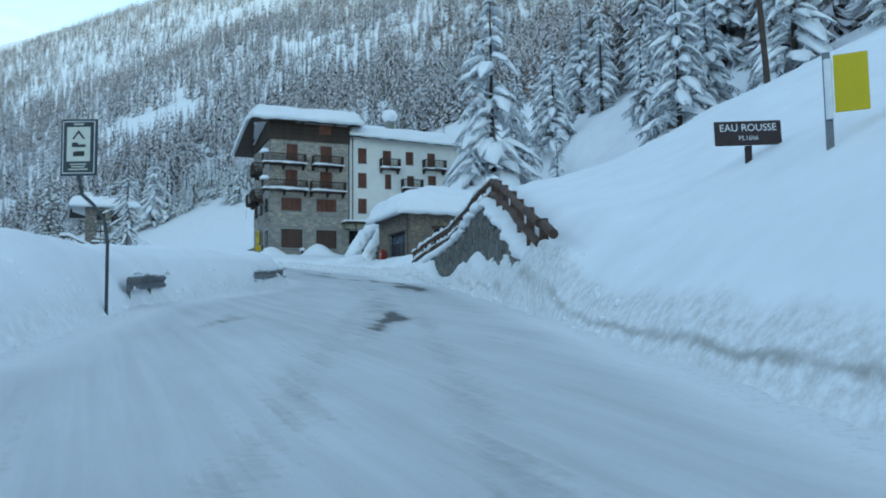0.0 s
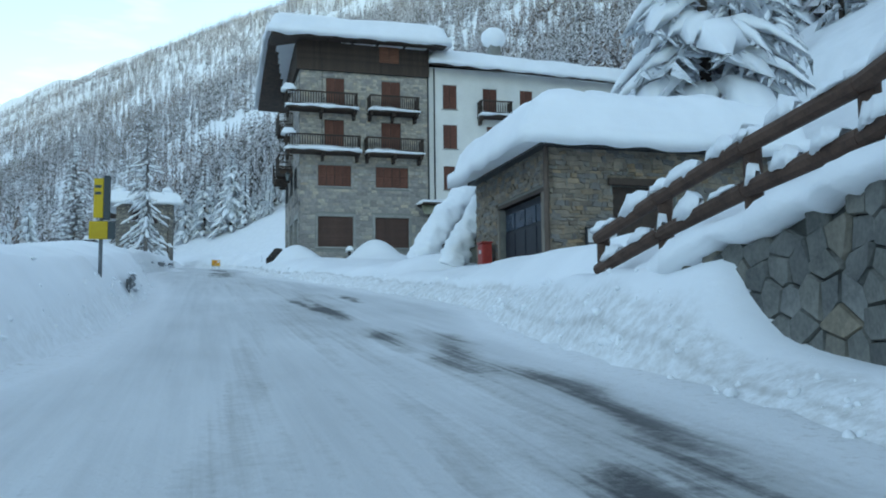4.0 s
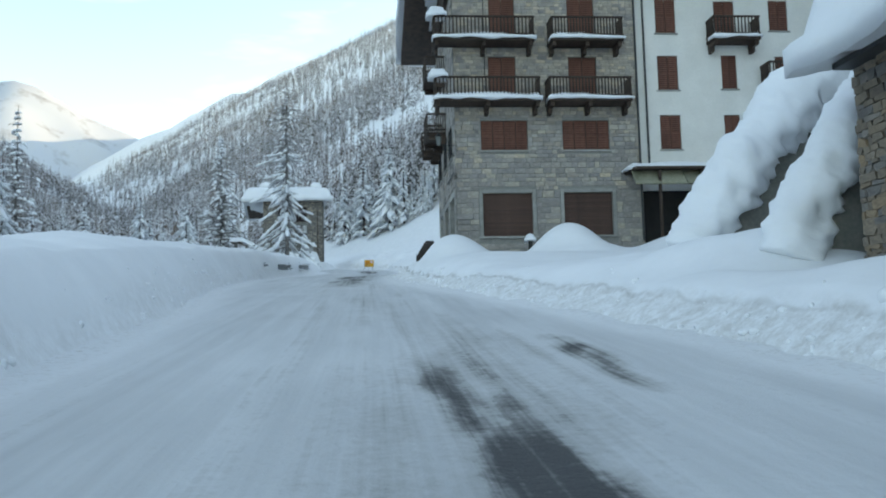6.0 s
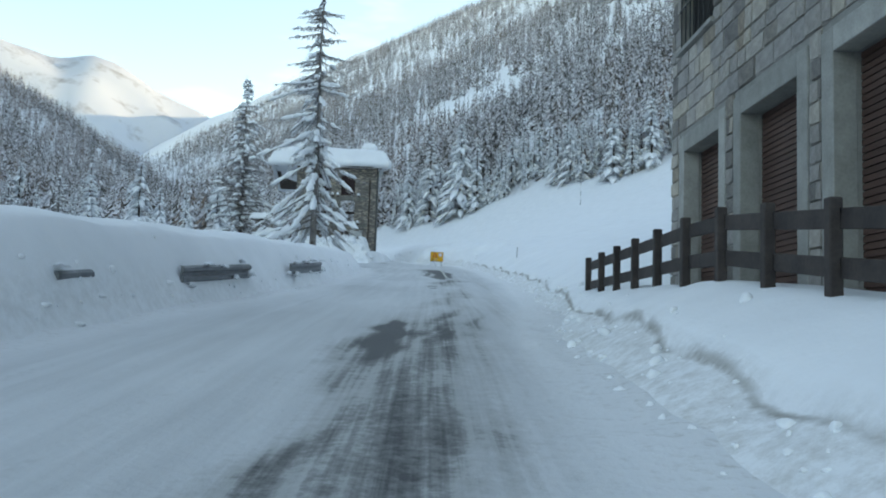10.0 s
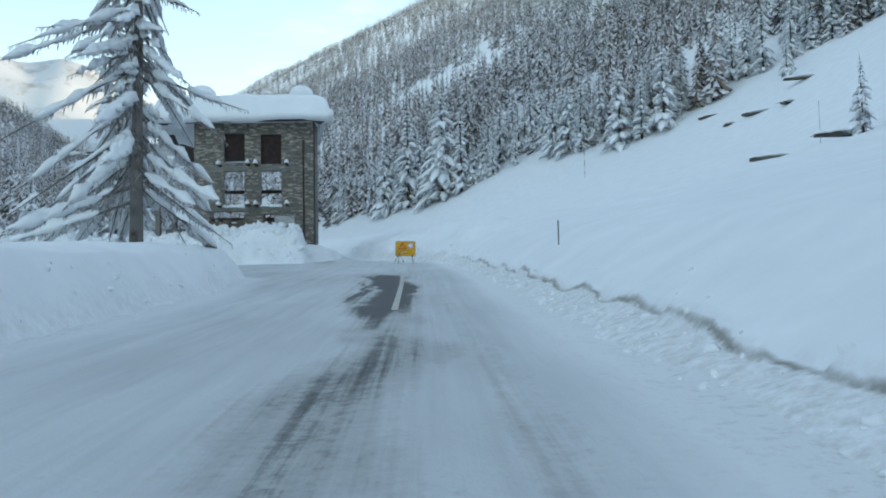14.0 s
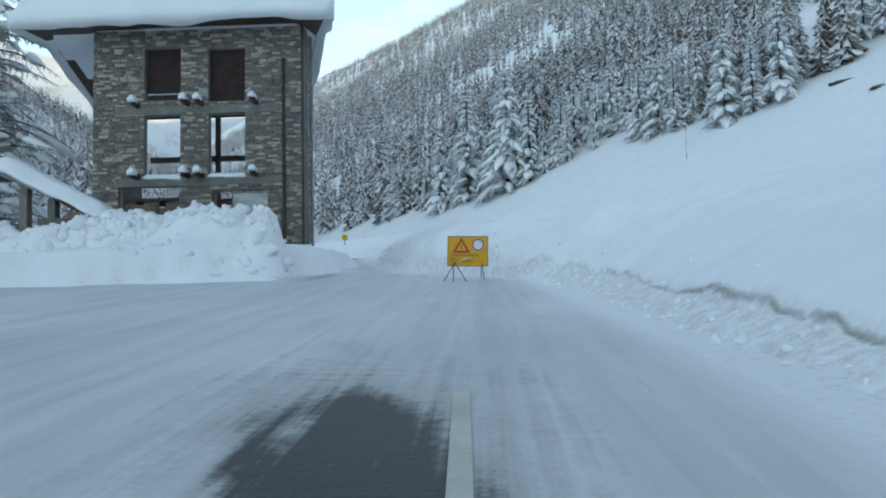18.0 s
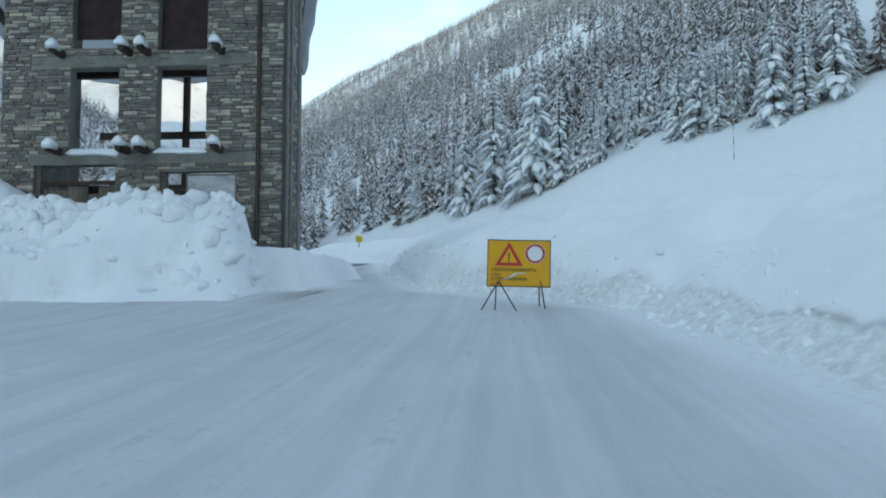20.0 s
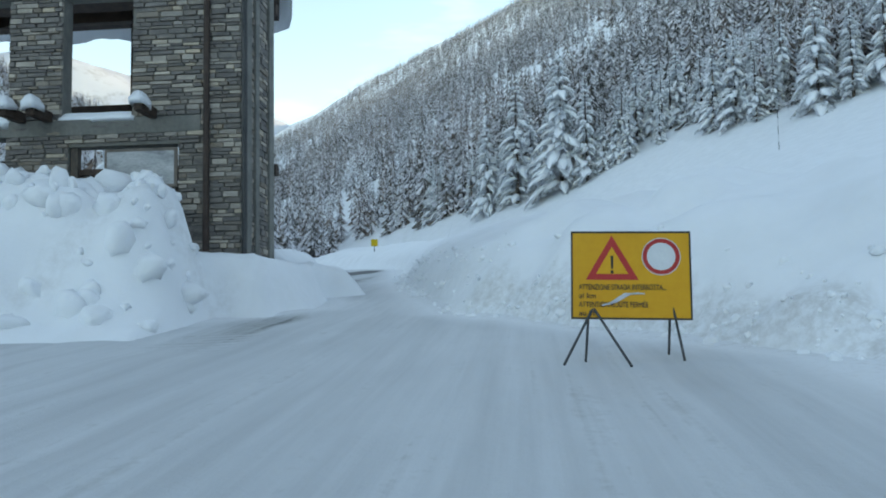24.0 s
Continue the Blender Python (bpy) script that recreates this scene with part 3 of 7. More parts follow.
def rod(bm, a, b, r0, r1=None, sides=8):
    """A tapered round bar from a to b."""
    a, b = Vector(a), Vector(b)
    r1 = r0 if r1 is None else r1
    q = (b - a).to_track_quat("Z", "Y")
    rings = []
    for p, r in ((a, r0), (b, r1)):
        rings.append([bm.verts.new(p + q @ Vector((r * math.cos(2 * math.pi * i / sides), r * math.sin(2 * math.pi * i / sides), 0))) for i in range(sides)])
    for i in range(sides):
        bm.faces.new((rings[0][i], rings[0][(i + 1) % sides], rings[1][(i + 1) % sides], rings[1][i]))
    bm.faces.new(rings[0][::-1])
    bm.faces.new(rings[1])
    return bm


def slab_with_holes(length, height, thick, holes):
    """An upright wall along x from 0, its outer face at y = 0 and inner at y = thick, with openings (x0, x1, z0, z1) through it."""
    bm = bmesh.new()
    xs = sorted({0.0, length, *[h[0] for h in holes], *[h[1] for h in holes]})
    zs = sorted({0.0, height, *[h[2] for h in holes], *[h[3] for h in holes]})
    solid = lambda i, j: 0 <= i < len(xs) - 1 and 0 <= j < len(zs) - 1 and not any(
        h[0] - 1e-6 <= xs[i] and xs[i + 1] <= h[1] + 1e-6 and h[2] - 1e-6 <= zs[j] and zs[j + 1] <= h[3] + 1e-6 for h in holes)
    cache = {}

    def vert(x, y, z):
        if (x, y, z) not in cache:
            cache[(x, y, z)] = bm.verts.new((x, y, z))
        return cache[(x, y, z)]

    for i in range(len(xs) - 1):
        for j in range(len(zs) - 1):
            if not solid(i, j):
                continue
            a, b, c, d = xs[i], xs[i + 1], zs[j], zs[j + 1]
            bm.faces.new([vert(a, 0, c), vert(b, 0, c), vert(b, 0, d), vert(a, 0, d)])
            bm.faces.new([vert(a, thick, c), vert(a, thick, d), vert(b, thick, d), vert(b, thick, c)])
            if not solid(i - 1, j):
                bm.faces.new([vert(a, 0, c), vert(a, 0, d), vert(a, thick, d), vert(a, thick, c)])
            if not solid(i + 1, j):
                bm.faces.new([vert(b, 0, c), vert(b, thick, c), vert(b, thick, d), vert(b, 0, d)])
            if not solid(i, j - 1):
                bm.faces.new([vert(a, 0, c), vert(a, thick, c), vert(b, thick, c), vert(b, 0, c)])
            if not solid(i, j + 1):
                bm.faces.new([vert(a, 0, d), vert(b, 0, d), vert(b, thick, d), vert(a, thick, d)])
    return bm


def snow_cap(x0, x1, y0, y1, under, thick, step=0.3, bulge=0.35, seed=31, wave=0.12, hang=0.10):
    """A thick rounded quilt of snow on a roof: under(x, y) is the roof's height; rounded rims that hang over by bulge."""
    bm = bmesh.new()
    nx, ny = max(4, int((x1 - x0) / step)), max(4, int((y1 - y0) / step))
    top, low = [], []
    for j in range(ny + 1):
        rt, rl = [], []
        for i in range(nx + 1):
            x, y = x0 + (x1 - x0) * i / nx, y0 + (y1 - y0) * j / ny
            d = min(x - x0, x1 - x, y - y0, y1 - y)
            r = min(1.0, d / (thick * 0.8))
            h = thick * (0.30 + 0.70 * math.sqrt(max(0.0, 1 - (1 - r) ** 2)))
            h += wave * (noise.noise((x * 0.45 + seed, y * 0.45, seed)) + 0.4 * noise.noise((x * 1.7, y * 1.7 + seed, 1))) * min(1, 0.3 + r)
            rt.append(bm.verts.new((x, y, under(x, y) + h)))
            rl.append(bm.verts.new((x, y, under(x, y))))
        top.append(rt)
        low.append(rl)
    for j in range(ny):
        for i in range(nx):
            bm.faces.new((top[j][i], top[j][i + 1], top[j + 1][i + 1], top[j + 1][i]))
    rim = [(0, i) for i in range(nx)] + [(j, nx) for j in range(ny)] + [(ny, i) for i in range(nx, 0, -1)] + [(j, 0) for j in range(ny, 0, -1)]
    cx, cy = (x0 + x1) / 2, (y0 + y1) / 2
    mids = {}
    for j, i in rim:
        t, b = top[j][i].co, low[j][i].co
        nrm = Vector((-1 if i == 0 else 1 if i == nx else 0, -1 if j == 0 else 1 if j == ny else 0, 0)).normalized()
        w = bulge * (0.8 + 0.5 * noise.noise((t.x * 0.7, t.y * 0.7, seed)))
        m1 = bm.verts.new(b * 0.35 + t * 0.65 + nrm * w * 0.8)
        m2 = bm.verts.new(b * 0.85 + t * 0.15 + nrm * w * 0.75 + Vector((0, 0, -hang * (1 + 0.6 * noise.noise((t.x * 0.6, t.y * 0.6, seed + 3))) - 0.12 * noise.noise((t.x * 1.3, t.y * 1.3, 5)))))
        mids[(j, i)] = (m1, m2)
    for k in range(len(rim)):
        a, b = rim[k], rim[(k + 1) % len(rim)]
        (a1, a2), (b1, b2) = mids[a], mids[b]
        bm.faces.new((top[b[0]][b[1]], top[a[0]][a[1]], a1, b1))
        bm.faces.new((b1, a1, a2, b2))
        bm.faces.new((b2, a2, low[a[0]][a[1]], low[b[0]][b[1]]))
    bm.faces.new([low[j][i] for j, i in rim][::-1])
    bmesh.ops.recalc_face_normals(bm, faces=bm.faces)
    return bm


# ---- trees ----
def needle_material(name, dark, light, frost):
    m, n, l, b = material(name, 0.85, 0.0, 0.15)
    c = ramp(n, l, noise_node(n, l, 1.3, 4), [(0.35, dark), (0.65, light)])
    c = mixed(n, l, ramp(n, l, noise_node(n, l, 2.6, 5, 0.7), [(0.33, (0, 0, 0)), (0.49, (frost,) * 3)]), c, (0.80, 0.83, 0.87))
    l.new(c, b.inputs["Base Color"])
    return m


needles = needle_material("spruce_needles", (0.045, 0.056, 0.050), (0.10, 0.11, 0.09), 0.9)
twigs = needle_material("larch_twigs", (0.085, 0.062, 0.050), (0.185, 0.142, 0.115), 0.40)
bark = rough_paint("bark", (0.045, 0.034, 0.027), (0.13, 0.10, 0.08), 4.0, 0.9, 0.6, 0.03, (1, 1, 0.25))
load = snow_material("snow_load", 0.0)
rime_bark = needle_material("rimed_larch_bark", (0.050, 0.038, 0.031), (0.13, 0.10, 0.08), 0.12)


def arc(rng, h, angle, length, rise, droop, segs):
    """Points of a limb that leaves the trunk at height h, lifts by rise and droops towards its tip."""
    c, s = math.cos(angle), math.sin(angle)
    return [Vector((c * length * u, s * length * u, h + rise * length * u - droop * length * u * u)) for u in (k / segs for k in range(segs + 1))]


def fronds(bm, pts, width, rng, hang, per=2):
    """Drooping sprays of needles on both sides of a limb."""
    n = len(pts) - 1
    for k in range(n):
        a, b = pts[k], pts[k + 1]
        along = (b - a).normalized()
        out = along.cross(Vector((0, 0, 1))).normalized()
        w = width * (1 - 0.75 * k / n)
        for _ in range(per):
            for side in (-1, 1):
                p = a.lerp(b, rng.random())
                tip = p + out * side * w * rng.uniform(0.5, 1.1) + along * w * rng.uniform(0.2, 0.8) - Vector((0, 0, w * hang * rng.uniform(0.3, 1.2)))
                q = p + along * w * rng.uniform(0.35, 0.6) * (0.12 if hang > 1 else 1.0)
                mid = (p + tip) / 2 + along * w * 0.25 + Vector((0, 0, 0.06 * w))
                v = [bm.verts.new(c) for c in (p, mid, tip, (q + tip) / 2 + Vector((0, 0, -0.1 * w)), q)]
                bm.faces.new((v[0], v[1], v[2]))
                bm.faces.new((v[0], v[2], v[3], v[4]))


def snow_pad(bm, pts, width, thick, rng):
    """A lumpy pillow of snow that lies along a limb."""
    n = len(pts) - 1
    rings = []
    for k, p in enumerate(pts):
        u = k / n
        along = (pts[min(k + 1, n)] - pts[max(k - 1, 0)]).normalized()
        out = along.cross(Vector((0, 0, 1))).normalized()
        w = width * max(0.12, math.sin(math.pi * (0.12 + 0.86 * u)) ** 0.6) * rng.uniform(0.65, 1.25)
        t = thick * max(0.15, math.sin(math.pi * (0.1 + 0.88 * u))) * rng.uniform(0.6, 1.3)
        lift = Vector((0, 0, 0.02))
        rings.append([bm.verts.new(p + lift + o) for o in (out * w - Vector((0, 0, t * 0.45)), out * w * 0.6 + Vector((0, 0, t * 0.7)), -out * w * 0.6 + Vector((0, 0, t * 0.75)), -out * w - Vector((0, 0, t * 0.45)), Vector((0, 0, -t * 0.1)))])
    for a, b in zip(rings, rings[1:]):
        for i in range(5):
            bm.faces.new((a[i], a[(i + 1) % 5], b[(i + 1) % 5], b[i]))
    bm.faces.new(rings[0])
    bm.faces.new(rings[-1][::-1])


def conifer(seed, height, radius, bare=False, whorls=22, each=6, snowy=0.85, first=0.06, sag=0.0):
    """Meshes of a snow-laden spruce, or of a bare larch: trunk, limbs with needles, snow."""
    rng = random.Random(seed)
    trunk, crown, white = bmesh.new(), bmesh.new(), bmesh.new()
    r0 = height * (0.014 if not bare else 0.011)
    steps = 7
    spine = [Vector((rng.uniform(-1, 1) * r0 * 0.5 * k / steps, rng.uniform(-1, 1) * r0 * 0.5 * k / steps, height * k / steps)) for k in range(steps + 1)]
    for k in range(steps):
        rod(trunk, spine[k], spine[k + 1], r0 * (1 - k / steps) + 0.015, r0 * (1 - (k + 1) / steps) + 0.012, 8)
    for w in range(whorls):
        u = first + (0.985 - first) * (w + rng.uniform(-0.3, 0.3)) / whorls
        h = height * u
        reach = radius * ((1 - u) ** 0.85 * (0.35 + 0.65 * min(1, u / 0.12 + 0.4)) + 0.04)
        for k in range(each):
            if rng.random() < (0.22 if bare else 0.06):
                continue
            a = rng.uniform(0, 2 * math.pi)
            L = reach * (rng.uniform(0.55, 1.22) if not bare else rng.uniform(0.30, 1.30))
            if sag:
                # long straight limbs that hang, heavier low down and on one side
                a, h = rng.gauss(math.pi * 0.95, 1.5), max(0.6, height * u + rng.uniform(-0.45, 0.45))
                L = reach * rng.choice((0.3, 0.5, 0.7, 0.9, 1.1, 1.35)) * (1.0 + 0.5 * max(0.0, u - 0.5)) * (1.0 if math.cos(a) < 0 else 1.0 - 0.28 * math.cos(a) * (u < 0.45))
            low = sag * (0.55 + 1.2 * (1 - u) ** 1.5) * rng.uniform(0.6, 1.25)
            low = min(low, (h - 0.25) / max(L, 0.2))
            pts = arc(rng, h, a, L, -low, rng.uniform(-0.12, 0.05) * (low < 1.0), 5) if sag else arc(rng, h, a, L, rng.uniform(0.02, 0.25) if not bare else rng.uniform(0.0, 0.3), rng.uniform(0.45, 0.85) if not bare else rng.uniform(0.2, 0.62), 5)
            for p, q in zip(pts[:-1], pts[1:]):
                i = pts.index(p)
                rod(trunk if bare else crown, p, q, 0.035 * (1 - i / 6) * (1.3 if bare else 0.8), 0.035 * (1 - (i + 1) / 6) * (1.3 if bare else 0.8), 4)
            fronds(crown, pts[1:] if not bare else pts, L * 0.34 if not bare else min(L * 0.12, 0.22), rng, 0.9 if not bare else 1.5, 3 if not bare else 6)
            if bare:
                for _ in range((2 if u > 0.62 else 8) if sag else 6):
                    if rng.random() < snowy * 0.8:
                        u0 = rng.uniform(0.05, 0.75)
                        u1 = min(1.0, u0 + rng.uniform(0.12, 0.3))
                        run = [pts[min(4, int(t * 5))].lerp(pts[min(5, int(t * 5) + 1)], t * 5 - min(4, int(t * 5))) for t in (u0 + (u1 - u0) * i / 4 for i in range(5))]
                        snow_pad(white, run, rng.uniform(0.08, 0.20) * (1.25 - 0.9 * u if sag else 1.0), rng.uniform(0.10, 0.26) * (1.35 - u if sag else 1.0), rng)
            elif rng.random() < snowy:
                snow_pad(white, pts[1:] if not bare else pts[rng.choice((0, 1, 2)):], L * (0.20 if not bare else 0.12) * rng.uniform(0.7, 1.3), max(0.10, L * (0.15 if not bare else 0.11)), rng)
    if sag:
        for k in range(16):
            z = height * rng.uniform(0.1, 0.72)
            d = Vector((math.cos(k * 2.4), math.sin(k * 2.4), 0)) * r0 * (1 - z / height) * 0.9
            snow_pad(white, [Vector((d.x, d.y, z + 0.28 * i)) for i in range(4)], rng.uniform(0.14, 0.30), rng.uniform(0.1, 0.22), rng)
    return trunk, crown, white


def tree_kind(name, seed, height, radius, bare=False, **how):
    parts = conifer(seed, height, radius, bare, **how)
    out = []
    for nm, bm, mat in zip(("trunk", "crown", "snow_load"), parts, (rime_bark if bare else bark, twigs if bare else needles, load)):
        me = bpy.data.meshes.new(nm)
        bm.to_mesh(me)
        bm.free()
        me.materials.append(mat)
        if nm == "snow_load":
            me.polygons.foreach_set("use_smooth", [True] * len(me.polygons))
        out.append((nm, me))
    return out


SPRUCE = [tree_kind("spruce", 100 + k, 14.0, r, whorls=w) for k, (r, w) in enumerate(((3.0, 24), (2.6, 22), (3.5, 26), (2.3, 24)))]
LARCH = [tree_kind("larch", 200, 15.0, 4.4, True, whorls=25, each=5, snowy=1.1, first=0.14), tree_kind("larch", 201, 14.0, 3.2, True, whorls=26, each=6, snowy=0.6, first=0.12), tree_kind("larch", 203, 15.0, 3.7, True, whorls=34, each=7, snowy=1.05, first=0.12, sag=0.56),
         tree_kind("larch", 205, 14.0, 3.6, True, whorls=40, each=8, snowy=0.5, first=0.08)]


def plant(kind, meshes, x, y, scale, turn, label, group="snowy trees", z=None, lean=0.0):
    z = float(ground_z(np.array([x]), np.array([y]))[0]) - 0.25 if z is None else z
    e = thing(kind, (x, y, z), label, "tree", group)
    e.matrix_basis = pose(x, y, z, lean, lean * 0.5, turn)
    for nm, me in meshes:
        tagged(shared(nm, me, e, Matrix.Scale(scale, 4)), kind="stuff" if nm != "trunk" else "")
    return e


def far_tree(rng, height, radius, blades, bare):
    """Vertices, triangles and tones of one tree of the distant woods: drooping dark boughs with white ones on them."""
    v, f, tone = [], [], []

    def tri(a, b, c, t):
        f.append((len(v), len(v) + 1, len(v) + 2))
        v.extend((a, b, c))
        tone.extend((t, t, t))

    tri((0.10, 0, 0), (-0.10, 0.08, 0), (0, 0, height * 0.97), 0.0)
    tri((0, -0.1, 0), (0, 0.1, 0), (0, 0, height * 0.97), 0.0)
    for k in range(blades):
        u = 0.05 + 0.93 * (k + rng.random()) / blades
        h, R = height * u, radius * ((1 - u) ** 0.8 * 0.96 + 0.04) * rng.uniform(0.6, 1.25)
        a = k * 2.4 + rng.uniform(-0.5, 0.5)
        w = rng.uniform(0.24, 0.42)
        drop = R * rng.uniform(0.35, 0.75) + 0.1
        tip = (R * math.cos(a), R * math.sin(a), h - drop)
        l = (0.72 * R * math.cos(a - w), 0.72 * R * math.sin(a - w), h - drop * 1.05)
        r = (0.72 * R * math.cos(a + w), 0.72 * R * math.sin(a + w), h - drop * 1.05)
        root = (0, 0, h + 0.25 * radius * 0.3)
        white = rng.random() < (0.63 if not bare else 0.34)
        t = rng.uniform(0.5, 0.95) if white else rng.uniform(0.0, 0.35)
        tri(root, l, tip, t)
        tri(root, tip, r, t * rng.uniform(0.8, 1.0))
    return np.array(v), np.array(f), np.array(tone)


def forest(name, spots, protos, label, mat):
    """One mesh of many trees: spots are rows of x, y, z, scale, turn, kind."""
    V, F, T, K, base = [], [], [], [], 0
    rng = np.random.RandomState(5)
    xy = np.array(spots)[:, :2]
    stand = np.clip(1.5 * hash_noise(xy[:, 0], xy[:, 1], 55, 46) - 0.35, 0, 1)
    for row, (x, y, z, s, turn, kind) in enumerate(spots):
        v, f, tone = protos[int(kind)]
        c, sn = math.cos(turn), math.sin(turn)
        g = s * np.array([1, 1, 1]) * np.array([1, 1, rng.uniform(0.85, 1.2)])
        p = v * g
        V.append(np.stack([p[:, 0] * c - p[:, 1] * sn + x, p[:, 0] * sn + p[:, 1] * c + y, p[:, 2] + z], 1))
        F.append(f + base)
        T.append(tone)
        K.append(np.full(len(v), 0.55 * rng.rand() + 0.45 * stand[row]))
        base += len(v)
    V, F = np.concatenate(V), np.concatenate(F)
    me = bpy.data.meshes.new(name)
    me.vertices.add(len(V))
    me.vertices.foreach_set("co", V.ravel())
    me.loops.add(F.size)
    me.loops.foreach_set("vertex_index", F.ravel())
    me.polygons.add(len(F))
    me.polygons.foreach_set("loop_start", np.arange(0, F.size, 3))
    me.polygons.foreach_set("loop_total", np.full(len(F), 3))
    me.attributes.new("frost", "FLOAT", "POINT").data.foreach_set("value", np.concatenate(T))
    me.attributes.new("kind_tone", "FLOAT", "POINT").data.foreach_set("value", np.concatenate(K))
    me.update(calc_edges=True)
    me.materials.append(mat)
    return tagged(new(name, me), label, "forest", kind="stuff")


def woods_material():
    m, n, l, b = material("frosted_woods", 0.85, 0.0, 0.1)
    fr, tn = n.new("ShaderNodeAttribute"), n.new("ShaderNodeAttribute")
    fr.attribute_name, tn.attribute_name = "frost", "kind_tone"
    wood = ramp(n, l, tn.outputs["Fac"], [(0.0, (0.092, 0.088, 0.083)), (0.45, (0.125, 0.112, 0.10)), (0.58, (0.19, 0.145, 0.122)), (1.0, (0.27, 0.205, 0.172))])
    patch = noise_node(n, l, 1.1, 3, 0.6)
    k = math_node(n, l, "ADD", fr.outputs["Fac"], math_node(n, l, "MULTIPLY", math_node(n, l, "SUBTRACT", patch, 0.5), 0.9))
    c = mixed(n, l, ramp(n, l, k, [(0.28, (0.0,) * 3), (0.72, (1, 1, 1))]), wood, (0.755, 0.745, 0.775))
    l.new(c, b.inputs["Base Color"])
    return m


CLEARINGS = [(20, 512, 21), (39, 484, 21), (-10, 930, 26), (30, 925, 20), (80, 1082, 32), (75, 887, 18), (157, 866, 42), (120, 900, 30)]


def forest_edge(x):
    """The line behind which the closed forest stands, as y for an x."""
    return np.interp(x, [-60, -16, 1, 22, 38, 46, 55, 90, 105, 120], [400, 357, 332, 312, 306, 296, 279, 273, 250, 112])


def woods_spots():
    rng = np.random.RandomState(11)
    out = []

    def try_band(n, x0, x1, y0, y1, kinds, smin, smax, brown):
        x, y = rng.uniform(x0, x1, n), rng.uniform(y0, y1, n)
        o_r, o_l = x - right_edge(y), left_edge(y) - x
        ok = (y > forest_edge(x) + 9 * (hash_noise(x, y, 14, 41) - 0.5)) | ((y < 112) & (o_r > 40))
        ok |= (o_l > 60) | ((o_l > 14) & (y > 225))
        ok &= ~((x > 14) & (x < 60) & (y > 50) & (y < 112))
        for cx, cy, r in CLEARINGS:
            ok &= np.hypot(x - cx, y - cy) > r * (0.7 + 0.6 * hash_noise(x, y, 15, 43))
        ok &= hash_noise(x, y, 40, 44) > 0.10
        x, y = x[ok], y[ok]
        z = ground_z(x, y) - 0.3
        s = rng.uniform(smin, smax, len(x))
        k = np.where(rng.rand(len(x)) < brown, kinds[-1], rng.choice(kinds[:-1], len(x)))
        out.extend(np.stack([x, y, z, s, rng.uniform(0, 6.28, len(x)), k], 1).tolist())

    try_band(3000, -130, 220, 20, 420, (0, 1, 2, 3), 0.65, 1.25, 0.22)
    try_band(2000, 45, 150, 20, 300, (0, 1, 2, 3), 0.7, 1.3, 0.18)
    try_band(12500, -330, 460, 300, 760, (4, 5, 6), 0.7, 1.25, 0.38)
    try_band(17000, -400, 1000, 700, 1750, (7, 8), 0.85, 1.45, 0.45)
    try_band(4200, -460, -60, 60, 1100, (4, 5, 6), 0.8, 1.3, 0.25)
    return out


rng_t = random.Random(77)
PROTOS = [far_tree(rng_t, 13, 2.5, 84, False), far_tree(rng_t, 12, 2.1, 76, False), far_tree(rng_t, 14, 2.9, 90, False), far_tree(rng_t, 12, 2.4, 70, True),
          far_tree(rng_t, 13, 2.6, 34, False), far_tree(rng_t, 12, 2.2, 30, False), far_tree(rng_t, 12, 2.3, 28, True),
          far_tree(rng_t, 13, 2.6, 15, False), far_tree(rng_t, 12, 2.5, 14, True)]
woods = forest("forest", woods_spots(), PROTOS, "dense snow-dusted spruce and larch forest on steep mountain slopes", woods_material())


# ---- building materials ----
grey_stone = rough_paint("grey_stone", (0.285, 0.262, 0.245), (0.50, 0.462, 0.425), 2.2, 0.85, 0.6, 0.03, pieces=(1.16, 1.10, 0.98))
warm_stone = rough_paint("warm_stone", (0.36, 0.315, 0.27), (0.61, 0.54, 0.465), 2.6, 0.85, 0.6, 0.03, pieces=(1.15, 1.07, 0.94))
brown_stone = rough_paint("brown_rubble_stone", (0.18, 0.142, 0.110), (0.375, 0.303, 0.235), 2.4, 0.9, 0.6, 0.03, vary=0.3, pieces=(1.20, 1.04, 0.84))
slate_stone = rough_paint("slate_stone", (0.15, 0.138, 0.130), (0.33, 0.298, 0.268), 2.6, 0.85, 0.6, 0.03, pieces=(1.18, 1.07, 0.92))
mortar = rough_paint("mortar", (0.24, 0.235, 0.22), (0.37, 0.36, 0.33), 5.0, 0.95, 0.4, 0.01)
dark_mortar = rough_paint("dark_mortar", (0.17, 0.168, 0.155), (0.28, 0.27, 0.24), 5.0, 0.95, 0.4, 0.01)
plaster = rough_paint("white_plaster", (0.76, 0.74, 0.69), (0.90, 0.88, 0.83), 0.8, 0.9, 0.2, 0.01, fine=14)
shutter_wood = rough_paint("red_brown_shutter", (0.11, 0.042, 0.030), (0.21, 0.088, 0.060), 3.0, 0.6, 0.3, 0.006, (1, 1, 0.2))
roller = rough_paint("brown_roller_blind", (0.075, 0.040, 0.032), (0.13, 0.072, 0.056), 2.0, 0.6, 0.2, 0.005)
timber = rough_paint("dark_timber", (0.036, 0.025, 0.020), (0.095, 0.063, 0.048), 3.0, 0.75, 0.4, 0.01, (1, 1, 1))
fence_wood = rough_paint("fence_timber", (0.035, 0.028, 0.028), (0.085, 0.068, 0.062), 3.0, 0.8, 0.4, 0.01)
log_wood = rough_paint("red_brown_log", (0.060, 0.032, 0.024), (0.14, 0.082, 0.060), 3.0, 0.8, 0.4, 0.01)
